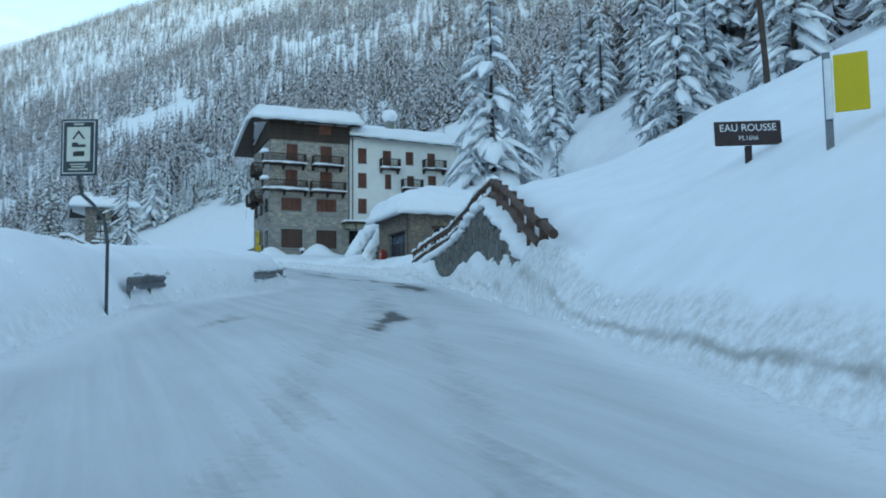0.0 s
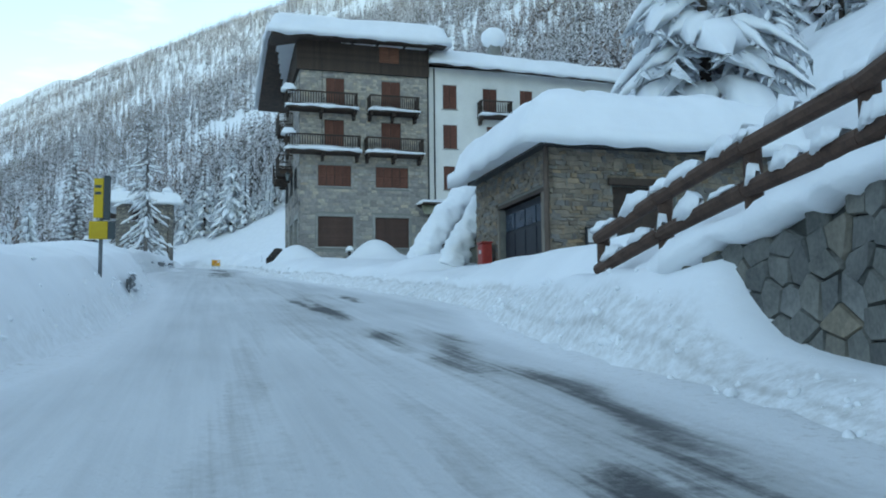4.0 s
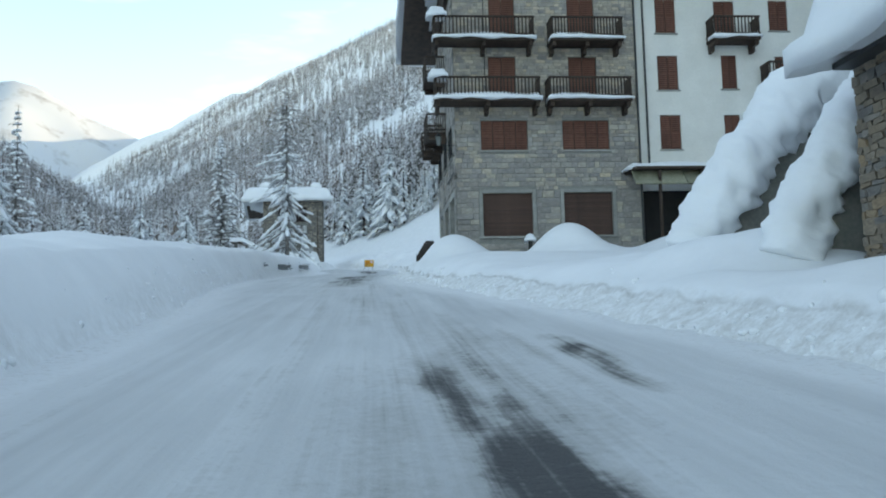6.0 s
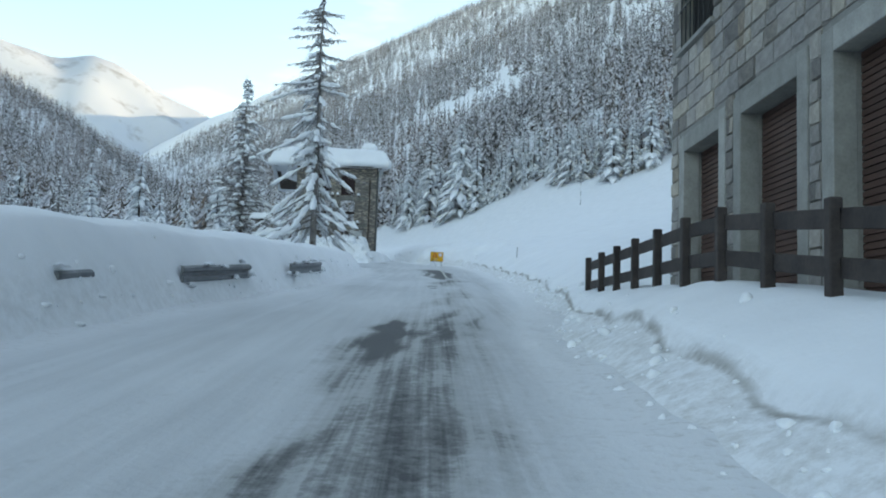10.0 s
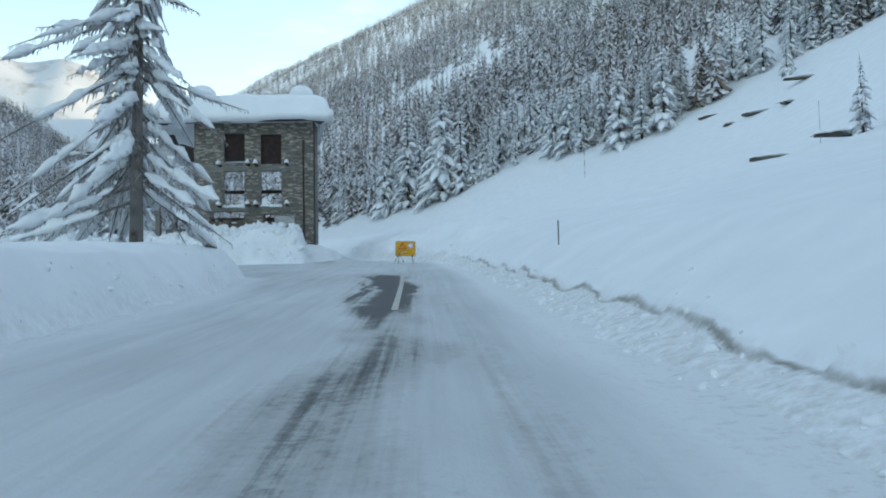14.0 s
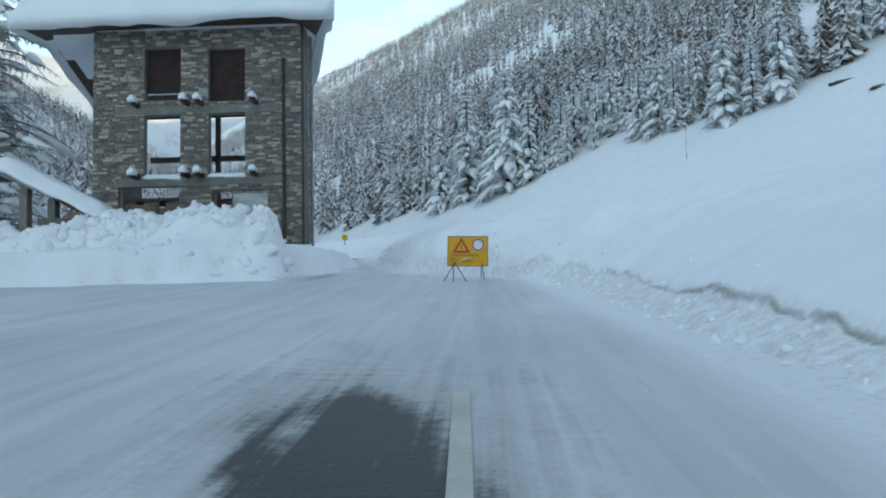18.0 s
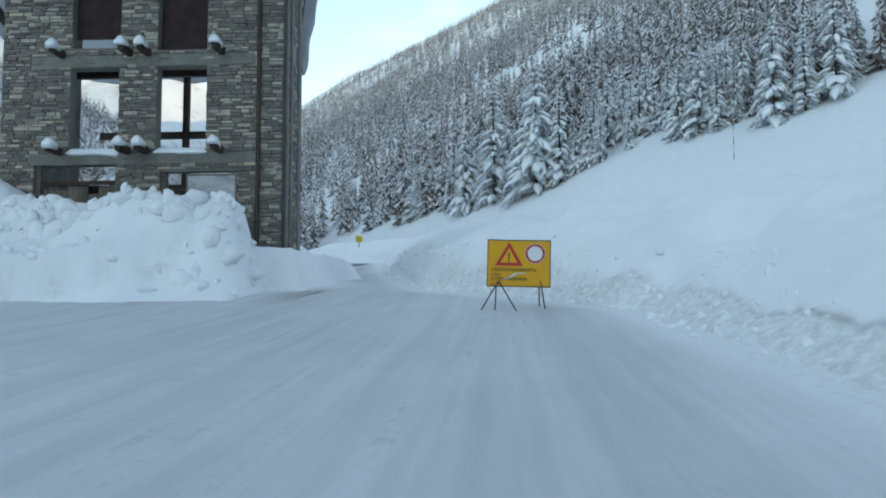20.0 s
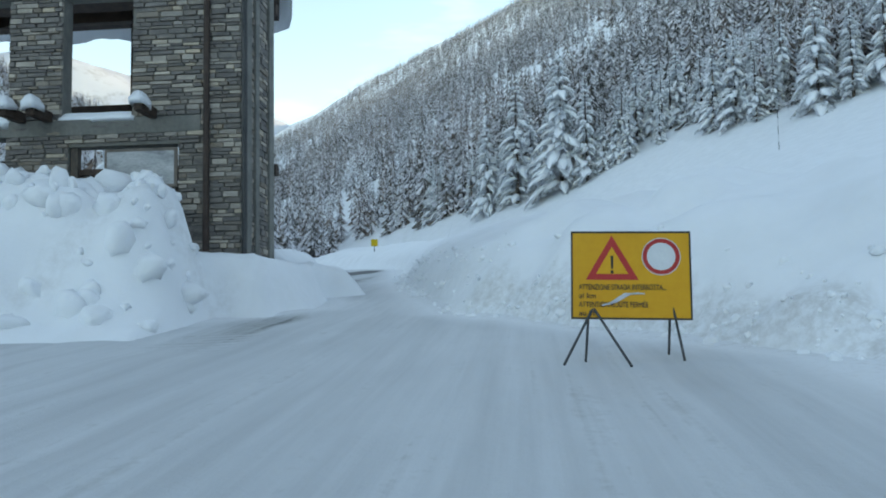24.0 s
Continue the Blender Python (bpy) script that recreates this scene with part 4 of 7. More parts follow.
trim_stone = rough_paint("pale_trim_stone", (0.27, 0.265, 0.245), (0.43, 0.42, 0.39), 3.0, 0.85, 0.3, 0.01)
concrete = rough_paint("weathered_concrete", (0.15, 0.15, 0.135), (0.30, 0.29, 0.26), 1.5, 0.9, 0.4, 0.01)
tin = rough_paint("dark_tin", (0.045, 0.047, 0.05), (0.10, 0.10, 0.10), 2.0, 0.5, 0.2, 0.005, metal=0.5)
# near-black that paints the darkness of unlit rooms onto sheets and panes
room_shade_paint = rough_paint("unlit_room_black", (0.012, 0.012, 0.012), (0.03, 0.028, 0.026), 2.0, 0.9, 0.2)
roof_snow = snow_material("roof_snow", 0.0, lump=0.25)


# ---- hotel ----
HX, HY = 17.66, 91.0


def stone_courses(name, parent, length, height, holes, course, mats, seed, out=0.025, limit=300, region=None, turn_m=None, z_from=0.0, wide=(0.35, 0.8), uneven=0.0):
    """Faces a wall along x (outer face at y = 0) with roughly squared stones that leave the holes free. Stones in region become parts of their own, up to limit; the rest is joined."""
    rng = random.Random(seed)
    protos = []
    for k in range(7):
        bm = bmesh.new()
        box(bm, -0.5, 0.5, -1.0, 0.0, -0.5, 0.5)
        for v in bm.verts:
            if v.co.y < -0.5:
                v.co.x *= rng.uniform(0.91, 0.98)
                v.co.z *= rng.uniform(0.86, 0.96)
                v.co.y += rng.uniform(0, 0.35)
            v.co.x += rng.uniform(-0.03, 0.03)
            v.co.x += uneven * rng.uniform(-0.16, 0.16)
            v.co.z += rng.uniform(-0.06, 0.06) + uneven * rng.uniform(-0.26, 0.26)
        me = bpy.data.meshes.new("stone")
        bm.to_mesh(me)
        bm.free()
        me.materials.append(mats[k % len(mats)])
        protos.append(me)
    rest = {i: bmesh.new() for i in range(len(mats))}
    made = 0
    z = z_from
    while z < height - 0.05:
        h = min(rng.uniform(*course), height - z)
        x = rng.uniform(-0.3, 0.0)
        while x < length:
            w = rng.uniform(*wide)
            a, b = max(x, 0.0), min(x + w, length)
            x += w
            for h0, h1, z0, z1 in holes:
                if z < z1 and z + h > z0:
                    if a < h1 and b > h0:
                        if a < h0 - 0.08:
                            b = min(b, h0)
                        elif b > h1 + 0.08:
                            a = max(a, h1)
                        else:
                            a = b
            if b - a < 0.06:
                continue
            k = rng.randrange(len(protos))
            m = Matrix.Translation(((a + b) / 2, 0.0, z + h / 2)) @ Matrix.Rotation(uneven * rng.uniform(-0.09, 0.09), 4, "Y") @ Matrix.Diagonal((b - a - 0.014, out * rng.uniform(0.6, 1.5), h - 0.014, 1))
            if region and made < limit and region(a, z):
                shared("stone", protos[k], parent, m if turn_m is None else turn_m @ m)
                made += 1
            else:
                bm = rest[k % len(mats)]
                n0 = len(bm.verts)
                bm.from_mesh(protos[k])
                bm.verts.ensure_lookup_table()
                mm = m if turn_m is None else turn_m @ m
                for v in bm.verts[n0:]:
                    v.co = mm @ v.co
        z += h
    for i, bm in rest.items():
        if len(bm.verts):
            tagged(part("stonework", bm, mats[i], parent), kind="stuff")
        else:
            bm.free()


hotel = thing("hotel", (HX, HY, 9.6), "four-storey stone hotel with closed red-brown shutters and thick roof snow", "building")
# openings of the stone front: x0, x1, z0, z1 over the base
G_WIN = [(1.21, 3.60, 1.10, 3.16), (5.09, 7.46, 1.10, 3.16)]
F_WIN = [(1.22, 3.46, 5.20, 6.64), (5.15, 7.42, 5.20, 6.64)]
DOORS = [(1.65, 2.98, 7.55, 9.75), (5.55, 6.92, 7.55, 9.75), (1.75, 3.0, 10.45, 12.65), (5.58, 6.90, 10.45, 12.65)]
FRONT = G_WIN + F_WIN + DOORS
SIDE_D = [(0.86, 3.09, 0.2, 3.16), (4.08, 6.11, 0.2, 3.16), (7.09, 9.03, 0.2, 3.16)]
SIDE_W = [(1.25, 3.15, 5.15, 6.7), (4.1, 5.9, 5.15, 6.7), (7.45, 9.3, 5.15, 6.7)]
side_m = Matrix.Rotation(radians(-90), 4, "Z") @ Matrix.Translation((-9.85, 0, 0))
SIDE = [(9.85 - b, 9.85 - a, c, d) for a, b, c, d in SIDE_D + SIDE_W]
part("wall", slab_with_holes(8.95, 13.1, 0.45, FRONT), mortar, hotel, "grey squared stone front wall")
bm = slab_with_holes(9.85, 13.1, 0.45, SIDE)
bm.transform(side_m)
part("wall", bm, mortar, hotel, "grey stone side wall with three roller doors")
part("wall", boxed(0.5, 8.9, 9.55, 9.85, 0, 13.1), mortar, hotel)
part("wall", boxed(8.6, 8.94, 0.46, 10.1, 0, 15.0), mortar, hotel)
# added sheet: its colour stands for the shade inside the hotel
part("wall", boxed(0.6, 8.5, 2.2, 2.3, 0, 13.0), room_shade_paint, hotel, "near-black sheet standing in for the unlit rooms")


def louvre(w, h):
    """A panel of slanted louvres as one folded sheet with a back, w wide and h high."""
    bm = bmesh.new()
    n = max(3, int(h / 0.10))
    rows = [[bm.verts.new((x, y, z)) for x in (0, w)] for z, y in [(h * k / (2 * n), 0.0 if k % 2 == 0 else -0.022) for k in range(2 * n + 1)]]
    for a, b in zip(rows, rows[1:]):
        bm.faces.new((a[0], a[1], b[1], b[0]))
    back = [bm.verts.new(c) for c in ((0, 0.012, 0), (w, 0.012, 0), (w, 0.012, h), (0, 0.012, h))]
    bm.faces.new(back[::-1])
    bm.faces.new((back[0], back[1], rows[0][1], rows[0][0]))
    bm.faces.new((back[2], back[3], rows[-1][0], rows[-1][1]))
    return bm


def shutter_pair(parent, x0, x1, z0, z1, y, leaves=2, mat=None):
    """Closed shutters that fill an opening, each leaf with two louvred panels."""
    w = (x1 - x0) / leaves
    for k in range(leaves):
        leaf = part("shutter", boxed(x0 + k * w + 0.012, x0 + (k + 1) * w - 0.012, y, y + 0.05, z0 + 0.01, z1 - 0.01, 0.006), mat or shutter_wood, parent)
        half = (z0 + z1) / 2
        for c, d in ((z0 + 0.09, half - 0.05), (half + 0.05, z1 - 0.09)):
            pn = part("panel", louvre(w - 0.16, d - c), mat or shutter_wood, leaf)
            pn.matrix_basis = Matrix.Translation((x0 + k * w + 0.08, y - 0.014, c))


def roller_blind(parent, x0, x1, z0, z1, y):
    blind = part("roller_blind", boxed(x0, x1, y + 0.03, y + 0.06, z0, z1), roller, parent, "dark brown closed roller blind")
    bm = boxed(x0, x1, y, y + 0.03, z0 + 0.005, z0 + 0.075)
    me = bpy.data.meshes.new("slat")
    bm.to_mesh(me)
    bm.free()
    me.materials.append(roller)
    n = int((z1 - z0) / 0.085)
    for k in range(n):
        shared("slat", me, blind, Matrix.Translation((0, 0, k * (z1 - z0) / n)))


def surround(parent, x0, x1, z0, z1, y, w=0.16, proud=0.05, sill=True, mat=None):
    mat = mat or trim_stone
    f = part("window_frame", boxed(x0 - w, x0 + 0.008, y - proud, y + 0.25, z0, z1 + w, 0.01), mat, parent, "pale stone surround")
    part("jamb", boxed(x1 - 0.008, x1 + w, y - proud, y + 0.25, z0, z1 + w, 0.01), mat, f)
    part("lintel", boxed(x0 + 0.01, x1 - 0.01, y - proud, y + 0.25, z1 - 0.008, z1 + w, 0.01), mat, f)
    if sill:
        part("sill", boxed(x0 - w - 0.06, x1 + w + 0.06, y - proud - 0.08, y + 0.3, z0 - 0.1, z0 - 0.002, 0.015), mat, f)


for a, b, c, d in G_WIN:
    surround(hotel, a, b, c, d, 0)
    roller_blind(hotel, a, b, c, d, 0.14)
for a, b, c, d in F_WIN:
    part("sill", boxed(a - 0.1, b + 0.1, -0.10, 0.3, c - 0.09, c - 0.002, 0.01), trim_stone, hotel)
    shutter_pair(hotel, a, b, c, d, 0.06, 4)
for a, b, c, d in DOORS:
    shutter_pair(hotel, a, b, c, d, 0.06, 2)


def on_side(build, *args):
    """Builds a part set against the front plane, then turns it onto the side wall."""
    before = set(bpy.data.objects)
    build(hotel, *args)
    for ob in set(bpy.data.objects) - before:
        if ob.parent == hotel:
            ob.matrix_basis = side_m @ ob.matrix_basis


for a, b, c, d in SIDE[:3]:
    on_side(lambda p, *q: surround(p, *q, w=0.3, proud=0.04, sill=False), a, b, c, d, 0)
    on_side(roller_blind, a, b, c, d, 0.3)
iron = rough_paint("black_iron", (0.02, 0.02, 0.022), (0.05, 0.05, 0.05), 6.0, 0.5, 0.2, 0.004, metal=0.7)


def barred_window(p, a, b, c, d):
    part("sill", boxed(a - 0.1, b + 0.1, -0.10, 0.3, c - 0.09, c - 0.002, 0.01), trim_stone, p)
    # the pane carries the unlit room's darkness in its colour
    part("pane", boxed(a, b, 0.2, 0.23, c, d), room_shade_paint, p)
    g = part("window_grille", boxed(a, b, -0.06, -0.04, (c + d) / 2 - 0.02, (c + d) / 2 + 0.02), iron, p, "black iron window bars")
    n = 7
    for k in range(n):
        x = a + (b - a) * (k + 0.5) / n
        part("bar", rod(bmesh.new(), (x, -0.05, c - 0.02), (x, -0.05, d + 0.02), 0.012, sides=6), iron, g)


for a, b, c, d in SIDE[3:]:
    on_side(barred_window, a, b, c, d)


def balcony(parent, x0, x1, z, depth, bars=22, snowy=0.2, side_bars=6, label="dark timber balcony with snow along its edge"):
    """A dark timber balcony before the front plane: deck, brackets, rails and balusters."""
    deck = part("balcony", boxed(x0, x1, -depth, 0.0, z - 0.16, z, 0.01), timber, parent, label)
    n = max(2, int((x1 - x0) / 1.7) + 1)
    for k in range(n):
        x = x0 + 0.15 + (x1 - x0 - 0.3) * k / (n - 1)
        bm = boxed(x - 0.09, x + 0.09, -depth * 0.9, 0, z - 0.38, z - 0.163, 0.01)
        box(bm, x - 0.08, x + 0.08, -depth * 0.45, 0, z - 0.62, z - 0.38, 0.01)
        part("bracket", bm, timber, deck)
    part("top_rail", boxed(x0, x1, -depth, -depth + 0.09, z + 0.93, z + 1.02, 0.01), timber, deck)
    part("bottom_rail", boxed(x0, x1, -depth + 0.01, -depth + 0.08, z + 0.10, z + 0.17), timber, deck)
    for x in (x0, x1 - 0.08):
        part("side_rail", boxed(x, x + 0.08, -depth + 0.092, -0.01, z + 0.93, z + 1.02), timber, deck)
        part("side_rail", boxed(x, x + 0.08, -depth + 0.092, -0.01, z + 0.10, z + 0.17), timber, deck)
    me_b = bpy.data.meshes.new("baluster")
    bm = boxed(-0.028, 0.028, -0.02, 0.02, 0.0, 1.0)
    bm.to_mesh(me_b)
    bm.free()
    me_b.materials.append(timber)
    for k in range(bars):
        shared("baluster", me_b, deck, Matrix.Translation((x0 + 0.06 + (x1 - x0 - 0.12) * k / (bars - 1), -depth + 0.045, z)))
    for k in range(side_bars):
        for x in (x0 + 0.04, x1 - 0.04):
            shared("baluster", me_b, deck, Matrix.Translation((x, -depth + 0.18 + (depth - 0.25) * k / max(1, side_bars - 1), z)))
    if snowy:
        part("snow_edge", snow_cap(x0 - 0.03, x1 + 0.03, -depth - 0.06, -depth + 0.6, lambda x, y: z, snowy, 0.15, 0.07, 7 + int(x0 * 3), 0.14), load, deck, "snow lying on the balcony edge", True)
    return deck


for z_ in (7.45, 10.35):
    lump = snow_cap(-1.25, -0.45, -1.3, -0.5, lambda x, y: z_ + 1.02, 0.34, 0.1, 0.12, int(z_), 0.12)
    part("snow_edge", lump, load, hotel, "lump of snow on the corner of a balcony rail", True)
balcony(hotel, -1.0, 3.95, 7.45, 1.15, 30, 0.34, side_bars=6)
balcony(hotel, 4.35, 8.3, 7.45, 1.15, 26)
balcony(hotel, -1.0, 3.75, 10.35, 1.15, 28, 0.26)
balcony(hotel, 4.55, 8.0, 10.35, 1.15, 24)
for z0, y0, y1 in ((7.12, 4.3, 6.9), (10.2, 4.3, 6.9), (7.1, 8.5, 9.84)):
    d = balcony(hotel, 9.85 - y1, 9.85 - y0, z0, 1.05, int(7 * (y1 - y0)), snowy=0.0, side_bars=8, label="small timber balcony with turned balusters on the side wall")
    d.matrix_basis = side_m @ d.matrix_basis
# timber storey and roof
bm = boxed(-0.25, 8.94, -0.25, 10.3, 13.1, 15.2)
part("timber_storey", bm, timber, hotel, "dark boarded timber top storey")
me_b = bpy.data.meshes.new("board")
bm = boxed(0, 0.19, -0.29, -0.252, 13.06, 15.1)
bm.to_mesh(me_b)
bm.free()
me_b.materials.append(timber)
for k in range(45):
    shared("board", me_b, hotel, Matrix.Translation((-0.2 + k * 0.2, 0, 0)))
shutter_pair(hotel, 5.35, 6.75, 13.85, 15.0, -0.36, 2, rough_paint("orange_shutter", (0.13, 0.05, 0.03), (0.24, 0.10, 0.06), 3.0, 0.6))
for x in (-0.2, 1.6, 3.4, 5.1, 7.0, 8.7):
    part("rafter", boxed(x, x + 0.16, -1.45, 0.0, 14.95, 15.18), timber, hotel)


def hotel_roof(x, y):
    return 15.3 - 0.19 * max(0.0, y - 2.0) + 0.10 * min(2.0, y)


def roof_deck(x0, x1, y0, y1, f, t):
    bm = bmesh.new()
    ys_ = [y0, max(y0, min(2.0, y1)), y1]
    rows = []
    for y in ys_:
        rows.append([bm.verts.new((x, y, f(x, y) - dz)) for x, dz in ((x0, 0), (x1, 0), (x1, t), (x0, t))])
    for a, b in zip(rows, rows[1:]):
        for i in range(4):
            bm.faces.new((a[i], a[(i + 1) % 4], b[(i + 1) % 4], b[i]))
    bm.faces.new(rows[0][::-1])
    bm.faces.new(rows[-1])
    bmesh.ops.recalc_face_normals(bm, faces=bm.faces)
    return bm


part("roof", roof_deck(-2.0, 9.9, -1.5, 12.4, hotel_roof, 0.22), timber, hotel, "wide dark timber eaves")
part("roof_snow", snow_cap(-2.15, 10.05, -1.65, 12.5, hotel_roof, 1.45, 0.35, 0.32, 3, 0.12, 0.32), roof_snow, hotel, "thick rounded blanket of snow on the roof", True)
# down pipe and cable on the front, lantern on the corner
part("down_pipe", rod(bmesh.new(), (8.86, -0.09, 0.8), (8.86, -0.09, 14.6), 0.05), tin, hotel)
part("cable", rod(bmesh.new(), (1.45, -0.30, 7.5), (1.45, -0.30, 14.0), 0.018, sides=5), iron, hotel)


def lantern(parent, x, y, z):
    bm = bmesh.new()
    rod(bm, (x, y, z), (x - 0.75, y, z), 0.018)
    rod(bm, (x, y, z - 0.5), (x - 0.55, y, z), 0.015)
    l_ = part("lantern", bm, iron, parent, "black iron wall lantern on a bracket")
    bm = bmesh.new()
    rod(bm, (x - 0.75, y, z + 0.02), (x - 0.75, y, z + 0.42), 0.09, 0.15, 6)
    part("glass", bm, rough_paint("old_glass", (0.10, 0.12, 0.12), (0.2, 0.22, 0.22), 3, 0.2), l_)
    bm = bmesh.new()
    rod(bm, (x - 0.75, y, z + 0.42), (x - 0.75, y, z + 0.62), 0.20, 0.03, 6)
    part("hood", bm, iron, l_)


lantern(hotel, 0.0, 0.5, 5.55)
part("pipe", rod(bmesh.new(), (-0.12, 0.1, 4.15), (-0.12, 3.2, 4.15), 0.03), tin, hotel)
F_HOLES = [(a - 0.18, b + 0.18, c - 0.1, d + 0.18) if (a, b, c, d) in G_WIN else (a, b, c - 0.1, d) for a, b, c, d in FRONT]
stone_courses("hotel_front", hotel, 8.95, 3.3, F_HOLES, (0.20, 0.36), (grey_stone, grey_stone, grey_stone), 51, 0.035, 120, lambda x, z: True, None, 0.0, (0.3, 0.9))
stone_courses("hotel_front", hotel, 8.95, 6.9, F_HOLES, (0.15, 0.28), (grey_stone, grey_stone, warm_stone), 53, 0.035, 180, lambda x, z: z < 5.2, None, 3.302, (0.2, 0.6))
stone_courses("hotel_front", hotel, 8.95, 13.1, F_HOLES, (0.10, 0.20), (warm_stone, grey_stone, warm_stone), 54, 0.03, 0, None, None, 6.902, (0.16, 0.48))
stone_courses("hotel_side", hotel, 9.85, 13.1, [(a - 0.32, b + 0.32, c, d + 0.32) if c < 1 else (a, b, c - 0.1, d) for a, b, c, d in SIDE], (0.22, 0.36), (grey_stone, grey_stone, slate_stone), 52, 0.035, 260, lambda x, z: z < 5.5 and x > 2, side_m, 0.0, (0.22, 0.7))

# ---- white wing ----
WX = HX + 8.97
wing = thing("hotel_wing", (WX, HY + 0.25, 9.6), "white plastered hotel wing with red-brown shutters and snowy roof", "building")
W_WIN = [(1.07, 2.10, 11.05, 12.80), (1.07, 2.10, 8.20, 9.92), (1.07, 2.10, 5.25, 6.95), (4.05, 5.10, 10.70, 12.70), (4.3, 5.08, 8.25, 9.95), (4.3, 5.1, 5.25, 6.95), (6.87, 7.85, 11.2, 12.75), (7.05, 7.9, 8.5, 9.9),
         (9.6, 10.6, 11.0, 12.75), (9.65, 10.7, 8.4, 10.05), (13.7, 14.6, 12.05, 12.8), (7.0, 7.95, 5.25, 6.95), (9.7, 10.7, 5.25, 6.95)]
part("wall", slab_with_holes(15.6, 14.0, 0.4, W_WIN), plaster, wing, "white plastered wall with grey damp stains")
part("wall", boxed(15.2, 15.6, 0.402, 10.0, 0, 14.0), plaster, wing)
part("wall", boxed(0.0, 15.2, 9.7, 10.0, 0, 14.0), plaster, wing)
# added sheet, painted near-black for the shade inside the wing
part("wall", boxed(0.4, 15.1, 1.5, 1.6, 0, 13.9), room_shade_paint, wing)
for a, b, c, d in W_WIN:
    shutter_pair(wing, a, b, c, d, 0.05, 2)
    part("sill", boxed(a - 0.08, b + 0.08, -0.08, 0.25, c - 0.07, c - 0.002, 0.01), trim_stone, wing)
balcony(wing, 3.6, 5.95, 10.6, 1.0, 14)
balcony(wing, 8.9, 11.7, 10.8, 1.0, 16)
balcony(wing, 6.25, 8.75, 8.35, 1.0, 14)
part("down_pipe", rod(bmesh.new(), (0.42, -0.07, 4.2), (0.42, -0.07, 13.9), 0.05), tin, wing)
wing_roof = lambda x, y: 14.15 - 0.03 * x + 0.30 * min(y + 0.8, 6.5) - 0.3 * max(0.0, y - 5.7)
bm = roof_deck(0.1, 16.4, -0.9, 10.8, wing_roof, 0.2)
part("roof", bm, timber, wing, "dark eaves board")
part("roof_snow", snow_cap(0.05, 16.6, -1.0, 10.9, wing_roof, 1.0, 0.4, 0.25, 12, 0.10, 0.2), roof_snow, wing, "thick blanket of snow on the wing roof", True)
bm = bmesh.new()
bmesh.ops.create_icosphere(bm, subdivisions=3, radius=0.95)
for v in bm.verts:
    v.co.z *= 0.85
    v.co *= 1 + 0.08 * noise.noise(v.co * 1.5)
bm.transform(Matrix.Translation((6.0, 3.0, 17.6)))
chim = part("chimney", boxed(5.6, 6.4, 2.6, 3.4, 14.5, 17.1), concrete, wing, "concrete chimney under a ball of snow")
part("snow_cap", bm, roof_snow, chim, "", True)
# entrance canopy
can = part("canopy", boxed(-0.9, 5.2, -2.0, -0.02, 3.95, 4.05), timber, wing, "mossy panelled entrance canopy")
moss = rough_paint("mossy_fibre_sheet", (0.17, 0.17, 0.10), (0.40, 0.39, 0.30), 1.2, 0.85, 0.3)
for k in range(5):
    bm = bmesh.new()
    x = -0.9 + k * 1.22
    v = [bm.verts.new(c) for c in ((x, -2.05, 3.25), (x + 1.17, -2.05, 3.25), (x + 1.17, -1.2, 4.2), (x, -1.2, 4.2), (x, -1.99, 3.2), (x + 1.17, -1.99, 3.2), (x + 1.17, -1.15, 4.14), (x, -1.15, 4.14))]
    for q in ((0, 1, 2, 3), (7, 6, 5, 4), (0, 4, 5, 1), (1, 5, 6, 2), (2, 6, 7, 3), (3, 7, 4, 0)):
        bm.faces.new([v[i] for i in q])
    part("panel", bm, moss, can)
part("snow_edge", snow_cap(-1.0, 5.3, -1.5, -0.05, lambda x, y: 4.1, 0.28, 0.2, 0.08, 4, 0.1), load, can, "", True)
for x in (0.2, 2.2, 4.2):
    part("post", boxed(x, x + 0.12, -1.95, -1.83, 0, 3.9), timber, can)
# darkness behind this glazing is put into its colour
part("shop_window", boxed(-0.4, 5.0, -0.06, -0.01, 0.6, 3.2), room_shade_paint, wing, "dark glazed front under the canopy")

# ---- garage ----
garage = thing("stone_garage", (21.3, 57.4, 6.6), "low rubble-stone garage with dark doors under a huge snow roof", "garage")
GW = 6.8
g_side = Matrix.Rotation(radians(-90), 4, "Z") @ Matrix.Translation((-GW, 0, 0))
navy = rough_paint("blue_black_door_paint", (0.012, 0.014, 0.020), (0.030, 0.034, 0.045), 2.5, 0.55, 0.3, 0.006, (1, 1, 0.2))
G_DOOR = [(GW - 4.3, GW - 0.5, 0.0, 2.42)]
bm = slab_with_holes(GW, 3.9, 0.4, G_DOOR)
bm.transform(g_side)
part("wall", bm, dark_mortar, garage, "rubble-stone wall with the garage door")
G_END = [(2.05, 4.2, 0.0, 2.62)]
part("wall", slab_with_holes(7.5, 3.9, 0.4, G_END), dark_mortar, garage)
part("wall", boxed(7.1, 7.5, 0.402, GW, 0, 3.9), dark_mortar, garage)
part("wall", boxed(0.402, 7.1, GW - 0.4, GW, 0, 3.9), dark_mortar, garage)
door = part("garage_door", boxed(0.22, 0.28, 0.5, 4.3, 0, 2.42), navy, garage, "dark garage door with a row of high panes")
